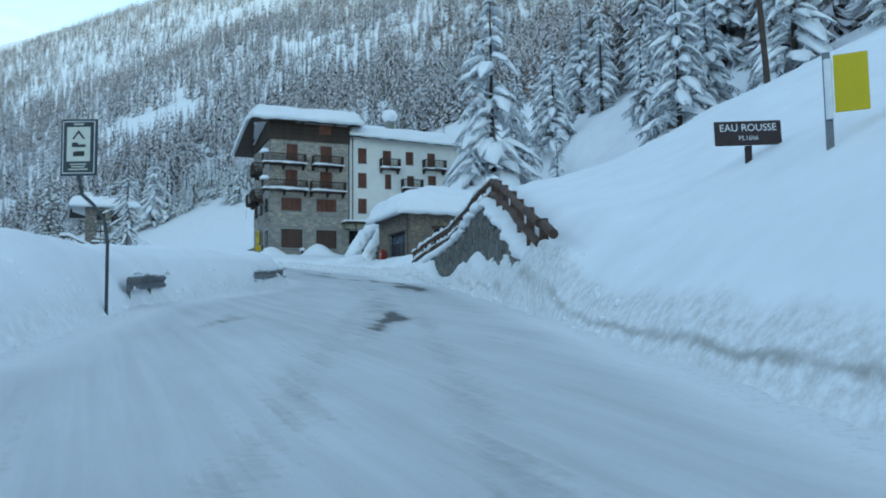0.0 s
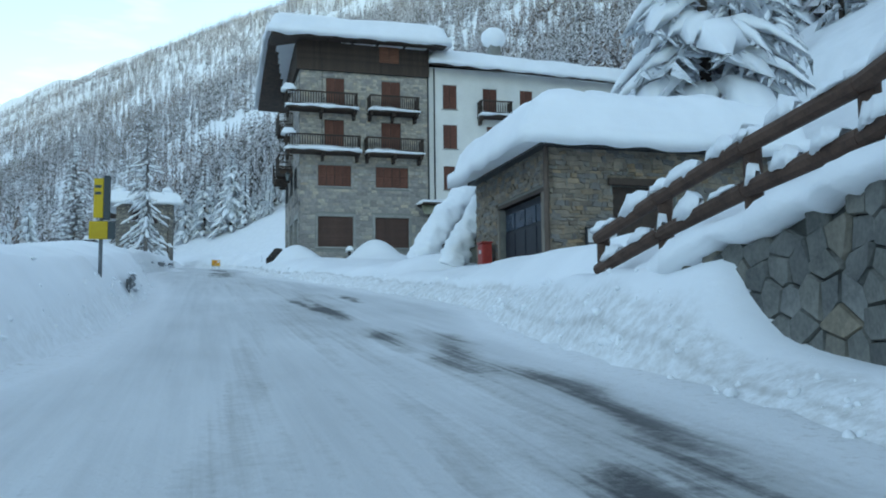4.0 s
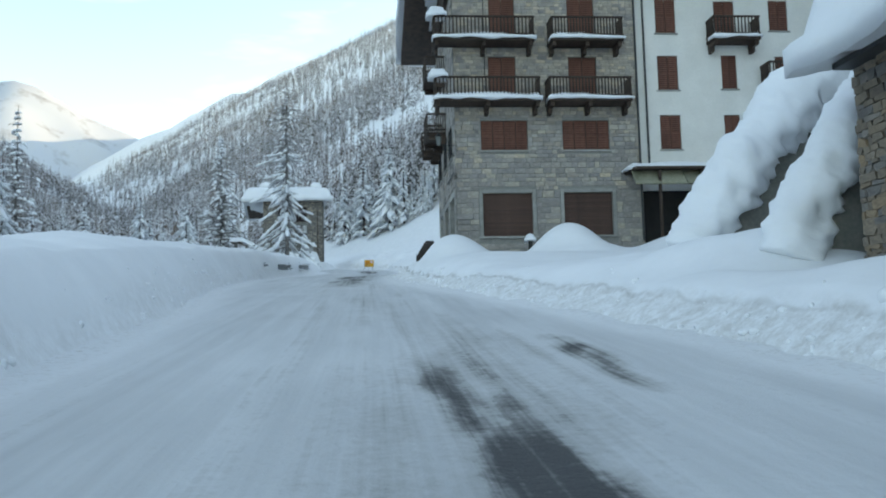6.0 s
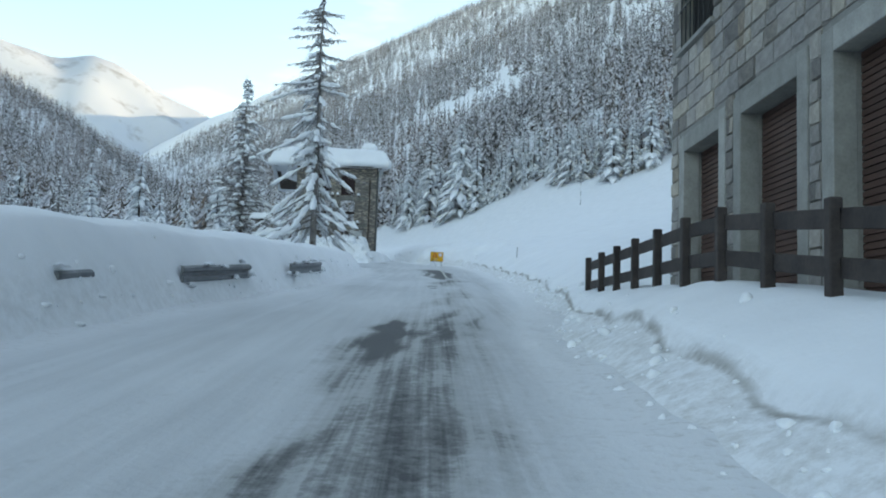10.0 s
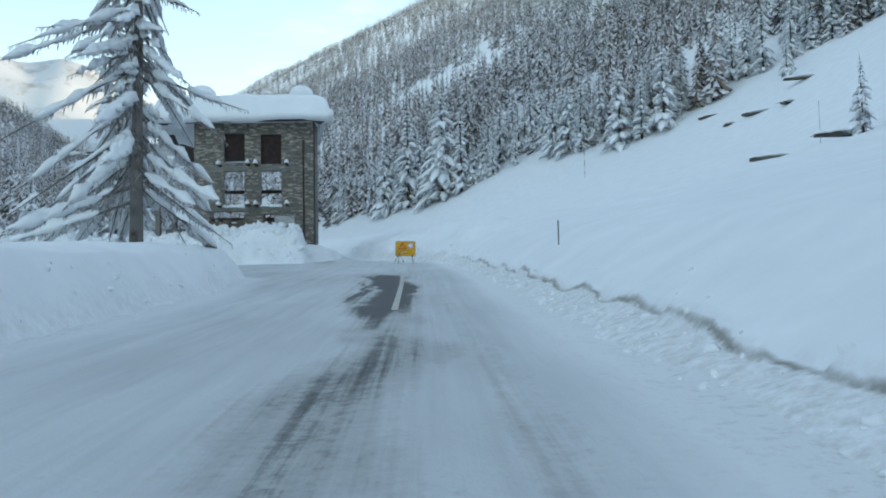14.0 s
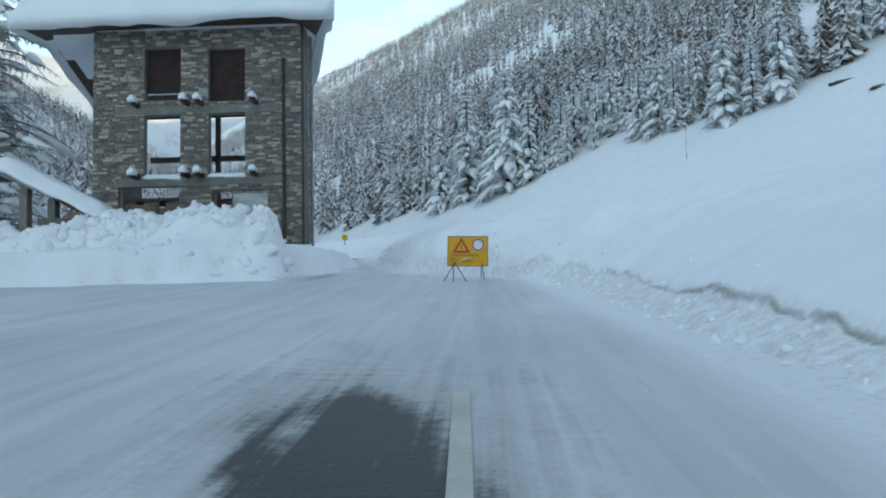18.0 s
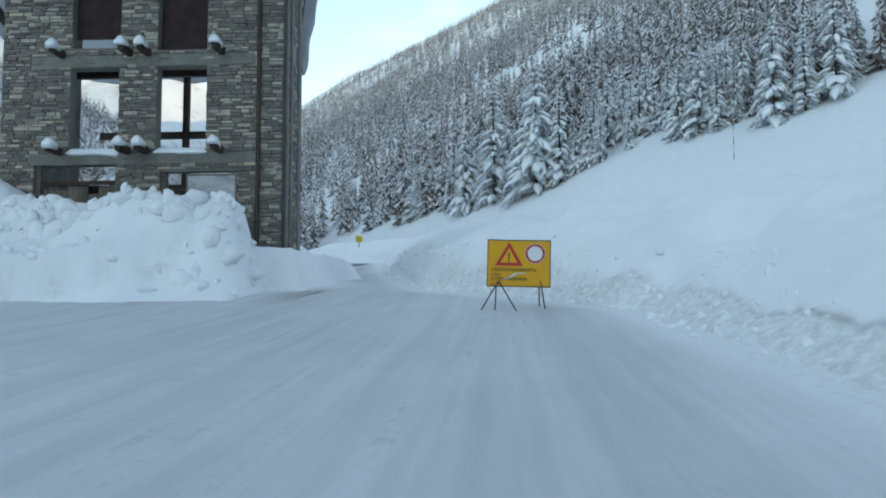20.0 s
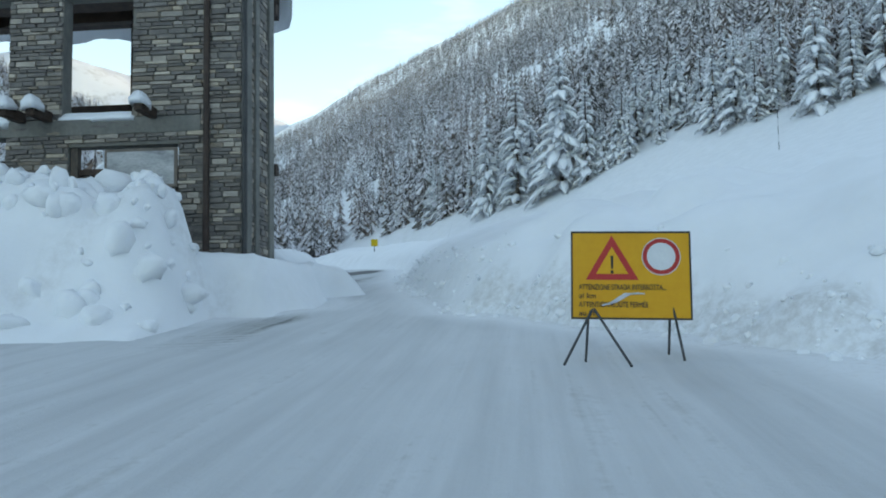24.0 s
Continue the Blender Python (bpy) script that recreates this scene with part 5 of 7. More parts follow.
for k in range(4):
    part("panel", boxed(0.17, 0.218, 0.55 + k * 0.94, 1.42 + k * 0.94, 0.05, 1.55, 0.01), navy, door)
    part("pane", boxed(0.18, 0.218, 0.58 + k * 0.94, 1.40 + k * 0.94, 1.66, 2.2), rough_paint("dull_pane", (0.025, 0.04, 0.06), (0.05, 0.07, 0.10), 2.0, 0.25, 0.05), door)
old_frame = rough_paint("weathered_door_frame", (0.16, 0.13, 0.105), (0.33, 0.28, 0.23), 2.5, 0.85, 0.4, 0.01, (1, 1, 0.3))
part("lintel", boxed(-0.05, 0.2, 0.22, 4.45, 2.42, 2.56, 0.02), timber, garage)
part("jamb", boxed(-0.06, 0.2, 4.302, 4.44, 0, 2.418, 0.02), old_frame, garage)
part("jamb", boxed(-0.06, 0.2, 0.22, 0.498, 0, 2.418, 0.02), old_frame, garage, "pale weathered timber jamb")
part("down_pipe", rod(bmesh.new(), (-0.10, -0.06, 0.2), (-0.10, -0.06, 3.75), 0.085), rough_paint("brown_pipe", (0.07, 0.05, 0.04), (0.13, 0.09, 0.07), 3, 0.6), garage)
d2 = part("side_door", boxed(2.05, 4.2, 0.2, 0.26, 0, 2.62), timber, garage, "dark plank door in the end wall")
part("lintel", boxed(1.9, 4.4, -0.12, 0.1, 2.62, 2.84, 0.02), timber, garage)
g_roof = lambda x, y: 3.75 + 0.30 * max(0.0, min(x + 0.9, 8.6 - x, y + 0.9, GW + 0.9 - y))
bm = bmesh.new()
v = [bm.verts.new(c) for c in ((-0.35, -0.35, 3.78), (7.85, -0.35, 3.78), (7.85, GW + 0.02, 3.78), (-0.35, GW + 0.02, 3.78), (3.2, 3.2, 4.6), (4.4, 3.6, 4.6), (-0.35, -0.35, 3.68), (7.85, -0.35, 3.68), (7.85, GW + 0.02, 3.68), (-0.35, GW + 0.02, 3.68))]
for q in ((0, 1, 5, 4), (1, 2, 5), (2, 3, 4, 5), (3, 0, 4), (9, 8, 7, 6), (6, 7, 1, 0), (7, 8, 2, 1), (8, 9, 3, 2), (9, 6, 0, 3)):
    bm.faces.new([v[i] for i in q])
part("roof", bm, tin, garage, "dark slate eaves")
part("roof_snow", snow_cap(-0.95, 8.5, -0.9, GW - 0.05, g_roof, 1.4, 0.22, 0.34, 21, 0.26, 0.28), roof_snow, garage, "metre-thick dome of snow on the garage roof", True)
# two sloping buttress walls behind the garage, with ridges of snow on them
for line_, r, y in (([(23.4, 10.8), (22.7, 10.5), (22.1, 9.9), (21.5, 9.0), (20.95, 8.15), (20.6, 7.35)], 0.52, 65.4), ([(24.4, 11.5), (23.5, 11.6), (22.6, 11.1), (21.9, 10.3), (21.2, 9.5), (20.6, 8.55), (20.2, 7.7)], 0.60, 68.4)):
    but = thing("buttress_wall", (line_[-1][0], y, 6.4), "sloping dark stone buttress carrying a thick ridge of snow", "wall", "buttress walls")
    o = Vector(but.matrix_basis.translation)
    bm = bmesh.new()
    rows = []
    for x, z in line_:
        rows.append([bm.verts.new(Vector(c) - o) for c in ((x, y - 0.25, 6.0), (x, y - 0.2, z - 0.15), (x, y + 0.3, z - 0.15), (x, y + 0.35, 6.0))])
    for a, b in zip(rows, rows[1:]):
        for i in range(4):
            bm.faces.new((a[i], b[i], b[(i + 1) % 4], a[(i + 1) % 4]))
    bm.faces.new(rows[0])
    bm.faces.new(rows[-1][::-1])
    bmesh.ops.recalc_face_normals(bm, faces=bm.faces)
    part("wall", bm, concrete, but)
    bm = bmesh.new()
    rows, n, m_ = [], 90, 26
    for i in range(n + 1):
        u = i / n * (len(line_) - 1)
        k = min(int(u), len(line_) - 2)
        x, z = (line_[k][q] + (line_[k + 1][q] - line_[k][q]) * (u - k) for q in (0, 1))
        dx, dz = line_[k + 1][0] - line_[k][0], line_[k + 1][1] - line_[k][1]
        d = math.hypot(dx, dz)
        up = Vector((-dz / d, 0, dx / d)) * (-1 if dx < 0 else 1)
        c = Vector((x, y, z)) - o
        ring = []
        for j in range(m_):
            a = 2 * math.pi * j / m_
            low = max(0.0, -math.sin(a))
            q = c + up * (r * math.sin(a)) + Vector((0, r * 1.05 * math.cos(a), 0))
            rag = 0.30 * noise.noise(q * 1.3) + (0.16 + 0.34 * low) * noise.noise(q * 3.6) + (0.09 + 0.16 * low) * noise.noise(q * 8.0) + 0.05 * noise.noise(q * 17.0)
            ring.append(bm.verts.new(c + (q - c) * (1 + rag)))
        rows.append(ring)
    for a, b in zip(rows, rows[1:]):
        for j in range(m_):
            bm.faces.new((a[j], a[(j + 1) % m_], b[(j + 1) % m_], b[j]))
    bm.faces.new(rows[0][::-1])
    bm.faces.new(rows[-1])
    bmesh.ops.recalc_face_normals(bm, faces=bm.faces)
    part("snow_ridge", bm, roof_snow, but, "thick rounded ridge of snow", True)
stone_courses("garage_front", garage, GW, 3.9, [(a - 0.2, b + 0.2, c, d + 0.18) for a, b, c, d in G_DOOR], (0.07, 0.17), (brown_stone, slate_stone, brown_stone), 61, 0.05, 200, lambda x, z: True, g_side, 0.0, (0.10, 0.48), 1.0)
stone_courses("garage_end", garage, 7.5, 3.9, G_END, (0.07, 0.17), (brown_stone, slate_stone, brown_stone), 62, 0.05, 100, lambda x, z: x < 4, None, 0.0, (0.10, 0.48), 1.0)

board = thing("notice_board", (22.3, 57.05, 6.9), "black-framed glazed notice board with paper sheets on a stone wall", "notice board")
part("frame", boxed(0, 1.05, 0.02, 0.1, 0.25, 1.0, 0.01), iron, board)
paper = rough_paint("pale_paper", (0.55, 0.56, 0.56), (0.75, 0.75, 0.74), 5, 0.8)
for k, (a, b, c, d) in enumerate(((0.06, 0.42, 0.55, 0.94), (0.45, 0.68, 0.5, 0.94), (0.71, 0.99, 0.6, 0.94), (0.08, 0.4, 0.3, 0.5), (0.45, 0.97, 0.3, 0.46))):
    part("paper_sheet", boxed(a, b, 0.008, 0.018, c, d), paper, board)

red_box = thing("red_box", (20.75, 62.0, 6.55), "weathered red metal box on a garage wall", "box")
red_paint = rough_paint("faded_red_paint", (0.30, 0.030, 0.026), (0.50, 0.065, 0.05), 2.0, 0.5)
part("body", boxed(0, 0.36, 0.02, 0.52, 0.55, 1.36, 0.03), red_paint, red_box)
part("lid", boxed(-0.03, 0.38, -0.01, 0.55, 1.36, 1.43, 0.02), red_paint, red_box)
part("label_plate", boxed(-0.012, -0.002, 0.16, 0.36, 1.02, 1.15), paper, red_box)

# ---- ruined house ----
ruin = thing("ruined_stone_house", (-1.38, 172.84, 15.2), "roofed shell of a ruined slate-stone house with empty window openings", "ruin")
R_HOLES = [(2.08, 3.52, 7.3, 9.4), (4.63, 6.08, 7.2, 9.3), (2.05, 3.50, 4.2, 6.70), (4.63, 6.08, 4.2, 6.70), (1.05, 3.46, 1.6, 3.87), (4.78, 7.04, 1.6, 3.65)]
part("wall", slab_with_holes(8.31, 10.35, 0.34, R_HOLES), dark_mortar, ruin, "slate rubble front wall with empty openings")
for x, dx, dy in ((7.9, 0.0, 1.5), (0.0, 0.15, 3.2)):
    bm = bmesh.new()
    v = [bm.verts.new(c) for z in (0, 10.2) for c in ((x, 0.342, z), (x + 0.408, 0.342, z), (x + 0.408 + dx, 0.34 + dy, z), (x + dx, 0.34 + dy, z))]
    for q in ((0, 3, 2, 1), (4, 5, 6, 7), (0, 1, 5, 4), (1, 2, 6, 5), (2, 3, 7, 6), (3, 0, 4, 7)):
        bm.faces.new([v[i] for i in q])
    part("side_wall", bm, dark_mortar if x > 1 else slate_stone, ruin)
for y0, y1, z1 in ((0.06, 0.34, 10.2), (0.62, 0.84, 10.2), (1.55, 1.86, 10.2)):
    part("upright", boxed(8.312, 8.40, y0, y1, 0.9, z1, 0.012), concrete, ruin, "weathered grey upright on the side wall")
for z in (3.87, 6.72):
    part("lintel_band", boxed(0.9, 7.5, -0.06, -0.001, z, z + 0.33, 0.015), concrete, ruin, "weathered concrete lintel band")
    for x in (1.75, 3.75, 4.3, 6.45):
        stub = part("beam_stub", boxed(x, x + 0.17, -0.75, -0.062, z + 0.28, z + 0.48, 0.015), timber, ruin, "broken balcony beam with a cap of snow")
        part("snow_cap", snow_cap(x - 0.03, x + 0.2, -0.82, -0.45, lambda a, b: z + 0.48, 0.22, 0.05, 0.04, int(x * 9), 0.04), load, stub, "", True)
for (a, b, c, d) in R_HOLES[:2]:
    part("boarding", boxed(a, b, 0.25, 0.31, c + (0.35 if a < 3 else 0), d), rough_paint("old_red_boards", (0.035, 0.022, 0.022), (0.075, 0.045, 0.042), 3.0, 0.85), ruin, "dark red-brown boarding")
for (a, b, c, d) in R_HOLES[2:4]:
    part("sill_snow", snow_cap(a - 0.05, b + 0.05, -0.05, 0.45, lambda x, y: 4.2, 0.16, 0.1, 0.02, int(a * 7), 0.05), load, ruin, "", True)
part("back_beam", boxed(-0.4, 6.4, 6.9, 7.1, 6.1, 6.35), timber, ruin)
part("back_post", boxed(2.75, 2.95, 6.88, 7.12, 0, 9.05), timber, ruin)
part("floor_beam", boxed(0.5, 8.1, 3.0, 3.25, 3.5, 3.75), timber, ruin)
part("floor_beam", boxed(0.5, 8.1, 3.0, 3.2, 7.3, 7.55), timber, ruin)
grey_wood = rough_paint("grey_weathered_boards", (0.09, 0.075, 0.065), (0.24, 0.20, 0.17), 3.0, 0.9, 0.5, 0.01, (1, 1, 0.3))
for (a, b, c, d) in R_HOLES[4:]:
    n = 8
    rngp = random.Random(int(a * 10))
    for k in range(n):
        if rngp.random() < 0.15:
            continue
        x0 = a + (b - a) * k / n
        part("plank", boxed(x0 + 0.01, x0 + (b - a) / n - 0.01, 0.2 + rngp.uniform(0, 0.06), 0.29, c, c + rngp.uniform(1.3, 1.85)), grey_wood, ruin)
    part("rail", boxed(a, b, 0.12, 0.19, d - 0.55, d - 0.43), timber, ruin)
    part("post", boxed(a + 0.02, a + 0.16, 0.05, 0.19, c, d), grey_wood, ruin)
info = part("info_board", boxed(5.56, 7.04, -0.09, -0.04, 2.78, 3.56, 0.01), grey_wood, ruin, "faded panorama board under the lintel")
part("picture", boxed(5.62, 6.98, -0.096, -0.092, 2.84, 3.50), rough_paint("faded_panorama", (0.22, 0.23, 0.24), (0.62, 0.63, 0.63), 1.6, 0.6, 0.02, stretch=(1, 1, 2.5)), info)
part("ledge", boxed(5.3, 7.0, -0.13, -0.04, 2.55, 2.68, 0.01), grey_wood, ruin)
part("down_pipe", rod(bmesh.new(), (7.62, -0.08, 1.2), (7.62, -0.08, 8.8), 0.065), rough_paint("rusty_pipe", (0.05, 0.035, 0.03), (0.11, 0.075, 0.06), 3, 0.7), ruin)
part("down_pipe", rod(bmesh.new(), (8.38, -0.07, 0.8), (8.38, -0.07, 10.2), 0.05), tin, ruin)
ruin_roof = lambda x, y: 10.4 + 0.12 * min(y, 2.0) - 0.30 * max(0.0, y - 1.8)


def skewed(bm):
    """The house is not square: its far side is narrower."""
    for v in bm.verts:
        u = (v.co.x + 2.5) / 12.0
        v.co.x -= v.co.y * (0.06 + 0.25 * u)
    return bm


part("roof", skewed(roof_deck(-2.5, 9.15, -0.9, 7.4, ruin_roof, 0.22)), timber, ruin, "dark boarded eaves")
part("roof_snow", skewed(snow_cap(-2.7, 9.35, -1.1, 7.6, ruin_roof, 1.75, 0.3, 0.35, 17, 0.10, 0.42)), roof_snow, ruin, "very thick smooth blanket of snow on the roof", True)
for cx, r in ((0.35, 0.95), (7.4, 0.85)):
    bm = bmesh.new()
    bmesh.ops.create_icosphere(bm, subdivisions=3, radius=r)
    for v in bm.verts:
        v.co.z *= 0.75
        v.co *= 1 + 0.06 * noise.noise(v.co * 2)
    bm.transform(Matrix.Translation((cx, 0.9, 12.35)))
    ch = part("chimney", boxed(cx - 0.35, cx + 0.35, 0.6, 1.2, 10.6, 12.3), slate_stone, ruin, "stone chimney buried in snow")
    part("snow_cap", bm, roof_snow, ch, "", True)
stone_courses("ruin_front", ruin, 8.31, 10.35, R_HOLES, (0.05, 0.13), (slate_stone, slate_stone, warm_stone), 71, 0.05, 300, lambda x, z: 2.0 < z < 5.4 and x > 3.6, None, 0.8, (0.14, 0.5))
ruin_side = Matrix.Translation((8.31, 0.36, 0)) @ Matrix.Rotation(radians(90), 4, "Z")
stone_courses("ruin_side", ruin, 1.46, 10.2, [], (0.06, 0.15), (slate_stone, slate_stone, warm_stone), 72, 0.045, 0, None, ruin_side, 0.9, (0.16, 0.5))
# covered stair beside the house
stair = thing("covered_stair", (-5.6, 171.6, 15.2), "low stair porch with a sloping snow-laden roof", "porch")
st_roof = lambda x, y: 4.35 if x < 1.6 else 4.35 - 0.52 * (x - 1.6)
bm = bmesh.new()
rows = [[bm.verts.new((x, y, st_roof(x, 0) - dz)) for y, dz in ((-0.3, 0), (1.1, 0), (1.1, 0.15), (-0.3, 0.15))] for x in (0.0, 1.6, 5.6)]
for a, b in zip(rows, rows[1:]):
    for i in range(4):
        bm.faces.new((a[i], b[i], b[(i + 1) % 4], a[(i + 1) % 4]))
bm.faces.new(rows[0])
bm.faces.new(rows[-1][::-1])
part("roof", bm, timber, stair)
part("roof_snow", snow_cap(-0.15, 5.5, -0.4, 1.2, st_roof, 0.6, 0.2, 0.12, 19, 0.08), roof_snow, stair, "rounded snow along the stair roof", True)
for x, w in ((0.35, 0.45), (1.9, 0.3), (3.0, 0.3)):
    part("pillar", boxed(x, x + w, 0.1, 0.5, 0, st_roof(x + w, 0) - 0.16), slate_stone, stair)
part("wall", boxed(2.6, 4.6, 0.12, 0.45, 0, 2.6), slate_stone, stair)


# ---- warning sign ----
sign = thing("road_closed_sign", (13.4, 165.75, 14.86), "yellow roadworks warning board with triangle and closed-road ring on trestle legs", "sign", turn=-1.5)
sign_yellow = rough_paint("sign_yellow", (0.74, 0.33, 0.012), (0.83, 0.41, 0.02), 1.5, 0.45, 0.05)
sign_black = rough_paint("sign_black", (0.02, 0.02, 0.02), (0.04, 0.04, 0.04), 2, 0.5, 0.05)
sign_red = rough_paint("sign_red", (0.48, 0.025, 0.025), (0.58, 0.045, 0.04), 2, 0.45, 0.05)
sign_white = rough_paint("sign_white", (0.62, 0.64, 0.66), (0.78, 0.79, 0.80), 2, 0.45, 0.05)
tilt = Matrix.Translation((0, 0, 0.42)) @ Matrix.Rotation(radians(1.6), 4, "Y") @ Matrix.Rotation(radians(-6), 4, "X")
panel_ = part("panel", boxed(-0.61, 0.61, 0.0, 0.03, 0, 0.92, 0.01), sign_yellow, sign)
panel_.matrix_basis = tilt


def flat_ring(r0, r1, y, cx, cz, n=36):
    bm = bmesh.new()
    rows = [[bm.verts.new((cx + r * math.cos(2 * math.pi * k / n), y + dy, cz + r * math.sin(2 * math.pi * k / n))) for k in range(n)] for r, dy in ((r0, 0), (r1, 0), (r1, 0.004), (r0, 0.004))]
    for a in range(4):
        for k in range(n):
            bm.faces.new((rows[a][k], rows[(a + 1) % 4][k], rows[(a + 1) % 4][(k + 1) % n], rows[a][(k + 1) % n]))
    bmesh.ops.recalc_face_normals(bm, faces=bm.faces)
    return bm


def flat_poly(points, y, t=0.004):
    bm = bmesh.new()
    a = [bm.verts.new((x, y, z)) for x, z in points]
    b = [bm.verts.new((x, y + t, z)) for x, z in points]
    bm.faces.new(a)
    bm.faces.new(b[::-1])
    for k in range(len(a)):
        bm.faces.new((a[k], b[k], b[(k + 1) % len(a)], a[(k + 1) % len(a)]))
    bmesh.ops.recalc_face_normals(bm, faces=bm.faces)
    return bm


def tri_points(cx, cz, r):
    return [(cx + r * math.cos(radians(90 + 120 * k)), cz + r * math.sin(radians(90 + 120 * k))) for k in range(3)]


for nm, bm, mat in (("border", boxed(-0.61, 0.61, -0.005, -0.001, 0.90, 0.92), sign_black), ("border", boxed(-0.61, 0.61, -0.005, -0.001, 0.0, 0.018), sign_black), ("border", boxed(-0.61, -0.592, -0.005, -0.001, 0.019, 0.899), sign_black),
                    ("border", boxed(0.592, 0.61, -0.005, -0.001, 0.019, 0.899), sign_black),
                    ("warning_triangle", flat_poly(tri_points(-0.19, 0.565, 0.31), -0.005), sign_red), ("triangle_field", flat_poly(tri_points(-0.19, 0.565, 0.19), -0.010), sign_yellow),
                    ("exclamation_mark", flat_poly([(-0.205, 0.66), (-0.175, 0.66), (-0.180, 0.525), (-0.20, 0.525)], -0.015), sign_black), ("exclamation_dot", boxed(-0.204, -0.176, -0.015, -0.011, 0.475, 0.505), sign_black),
                    ("ring_edge", flat_ring(0.188, 0.196, -0.005, 0.31, 0.655), sign_white), ("red_ring", flat_ring(0.145, 0.187, -0.005, 0.31, 0.655), sign_red), ("ring_field", flat_ring(0.002, 0.144, -0.005, 0.31, 0.655), sign_white),
                    ("scuff", flat_poly([(-0.25, 0.15), (-0.22, 0.15), (-0.05, 0.255), (0.14, 0.262), (0.13, 0.275), (-0.07, 0.272)], -0.010), sign_white)):
    part(nm, bm, mat, panel_)


def lettering(words, size, x, y, z, mat, parent, align="LEFT", thick=0.002):
    cu = bpy.data.curves.new("lettering", "FONT")
    cu.body, cu.size, cu.extrude, cu.align_x = words, size, thick, align
    ob = new("lettering_source", cu)
    bpy.context.view_layer.update()
    me = bpy.data.meshes.new_from_object(ob.evaluated_get(bpy.context.evaluated_depsgraph_get()))
    bpy.data.objects.remove(ob)
    bpy.data.curves.remove(cu)
    me.materials.clear()
    me.materials.append(mat)
    o = new("lettering", me)
    o.parent = parent
    o.matrix_basis = pose(x, y, z, 90, 0, 0)
    return o


for words, z in (("ATTENZIONE STRADA INTERROTTA...", 0.305), ("al km", 0.215), ("ATTENTION ROUTE FERMÉE", 0.125), ("au PK", 0.035)):
    o = lettering(words, 0.082, -0.53, -0.006, z, sign_black, panel_)
    w = max(v.co.x for v in o.data.vertices)
    full = {"ATTENZIONE STRADA INTERROTTA...": 0.88, "ATTENTION ROUTE FERMÉE": 0.70}.get(words)
    if full:
        o.scale.x = full / w
part("scuff", flat_poly([(-0.30, 0.150), (-0.16, 0.190), (-0.02, 0.268), (0.08, 0.282), (0.08, 0.270), (-0.01, 0.254), (-0.15, 0.172), (-0.29, 0.136)], -0.010), sign_white, panel_, "pale scuff across the writing")
leg_steel = rough_paint("dark_leg_steel", (0.05, 0.055, 0.06), (0.12, 0.12, 0.12), 4, 0.5, 0.2, 0.003, metal=0.6)
for a, b in (((-0.38, 0.03, 0.55), (-0.70, -0.25, -0.02)), ((-0.38, 0.03, 0.55), (-0.04, -0.30, -0.04)), ((-0.42, 0.05, 0.60), (-0.46, 0.35, -0.02)), ((0.42, 0.03, 0.55), (0.50, -0.10, 0.0)), ((0.40, 0.05, 0.6), (0.40, 0.3, 0.05))):
    part("leg", rod(bmesh.new(), a, b, 0.014), leg_steel, sign)

# ---- retaining wall with log fences ----
wall = thing("retaining_wall", (0, 0, 0), "grey dry-stone retaining wall holding up a snowy bank", "stone wall")


def wall_at(s):
    """Point on the wall's top line at the length s, and its direction."""
    for (a, b) in zip(W_LINE, W_LINE[1:]):
        a, b = Vector(a), Vector(b)
        d = (b - a).xy.length
        if s <= d or b == Vector(W_LINE[-1]):
            return a.lerp(b, s / d), (b - a).xy.normalized()
        s -= d


W_LONG = sum((Vector(b) - Vector(a)).xy.length for a, b in zip(W_LINE, W_LINE[1:])) - 0.05
bm = bmesh.new()
rows = []
for k in range(33):
    p, d = wall_at(W_LONG * k / 32)
    o = Vector((d.y, -d.x, 0))
    b = float(road_z(p.y)) - 0.3
    rows.append([bm.verts.new(c) for c in (Vector((p.x, p.y, b)) - o * 0.08, Vector((p.x, p.y, p.z)) + o * 0.05, Vector((p.x, p.y, p.z)) + o * 0.6, Vector((p.x, p.y, b)) + o * 0.6)])
for a, b in zip(rows, rows[1:]):
    for i in range(4):
        bm.faces.new((a[i], b[i], b[(i + 1) % 4], a[(i + 1) % 4]))
bm.faces.new(rows[0])
bm.faces.new(rows[-1][::-1])
bmesh.ops.recalc_face_normals(bm, faces=bm.faces)
core_bm = bm
rubble_stone = rough_paint("rubble_stone", (0.12, 0.125, 0.12), (0.31, 0.305, 0.28), 1.6, 0.85, 0.7, 0.04, vary=0.35, fine=12, pieces=(1.15, 0.98, 0.8))
joint_mortar = rough_paint("dark_wall_joint", (0.04, 0.042, 0.04), (0.10, 0.10, 0.09), 4.0, 0.95, 0.4, 0.01)
part("core", core_bm, joint_mortar, wall)
rng_w = random.Random(8)


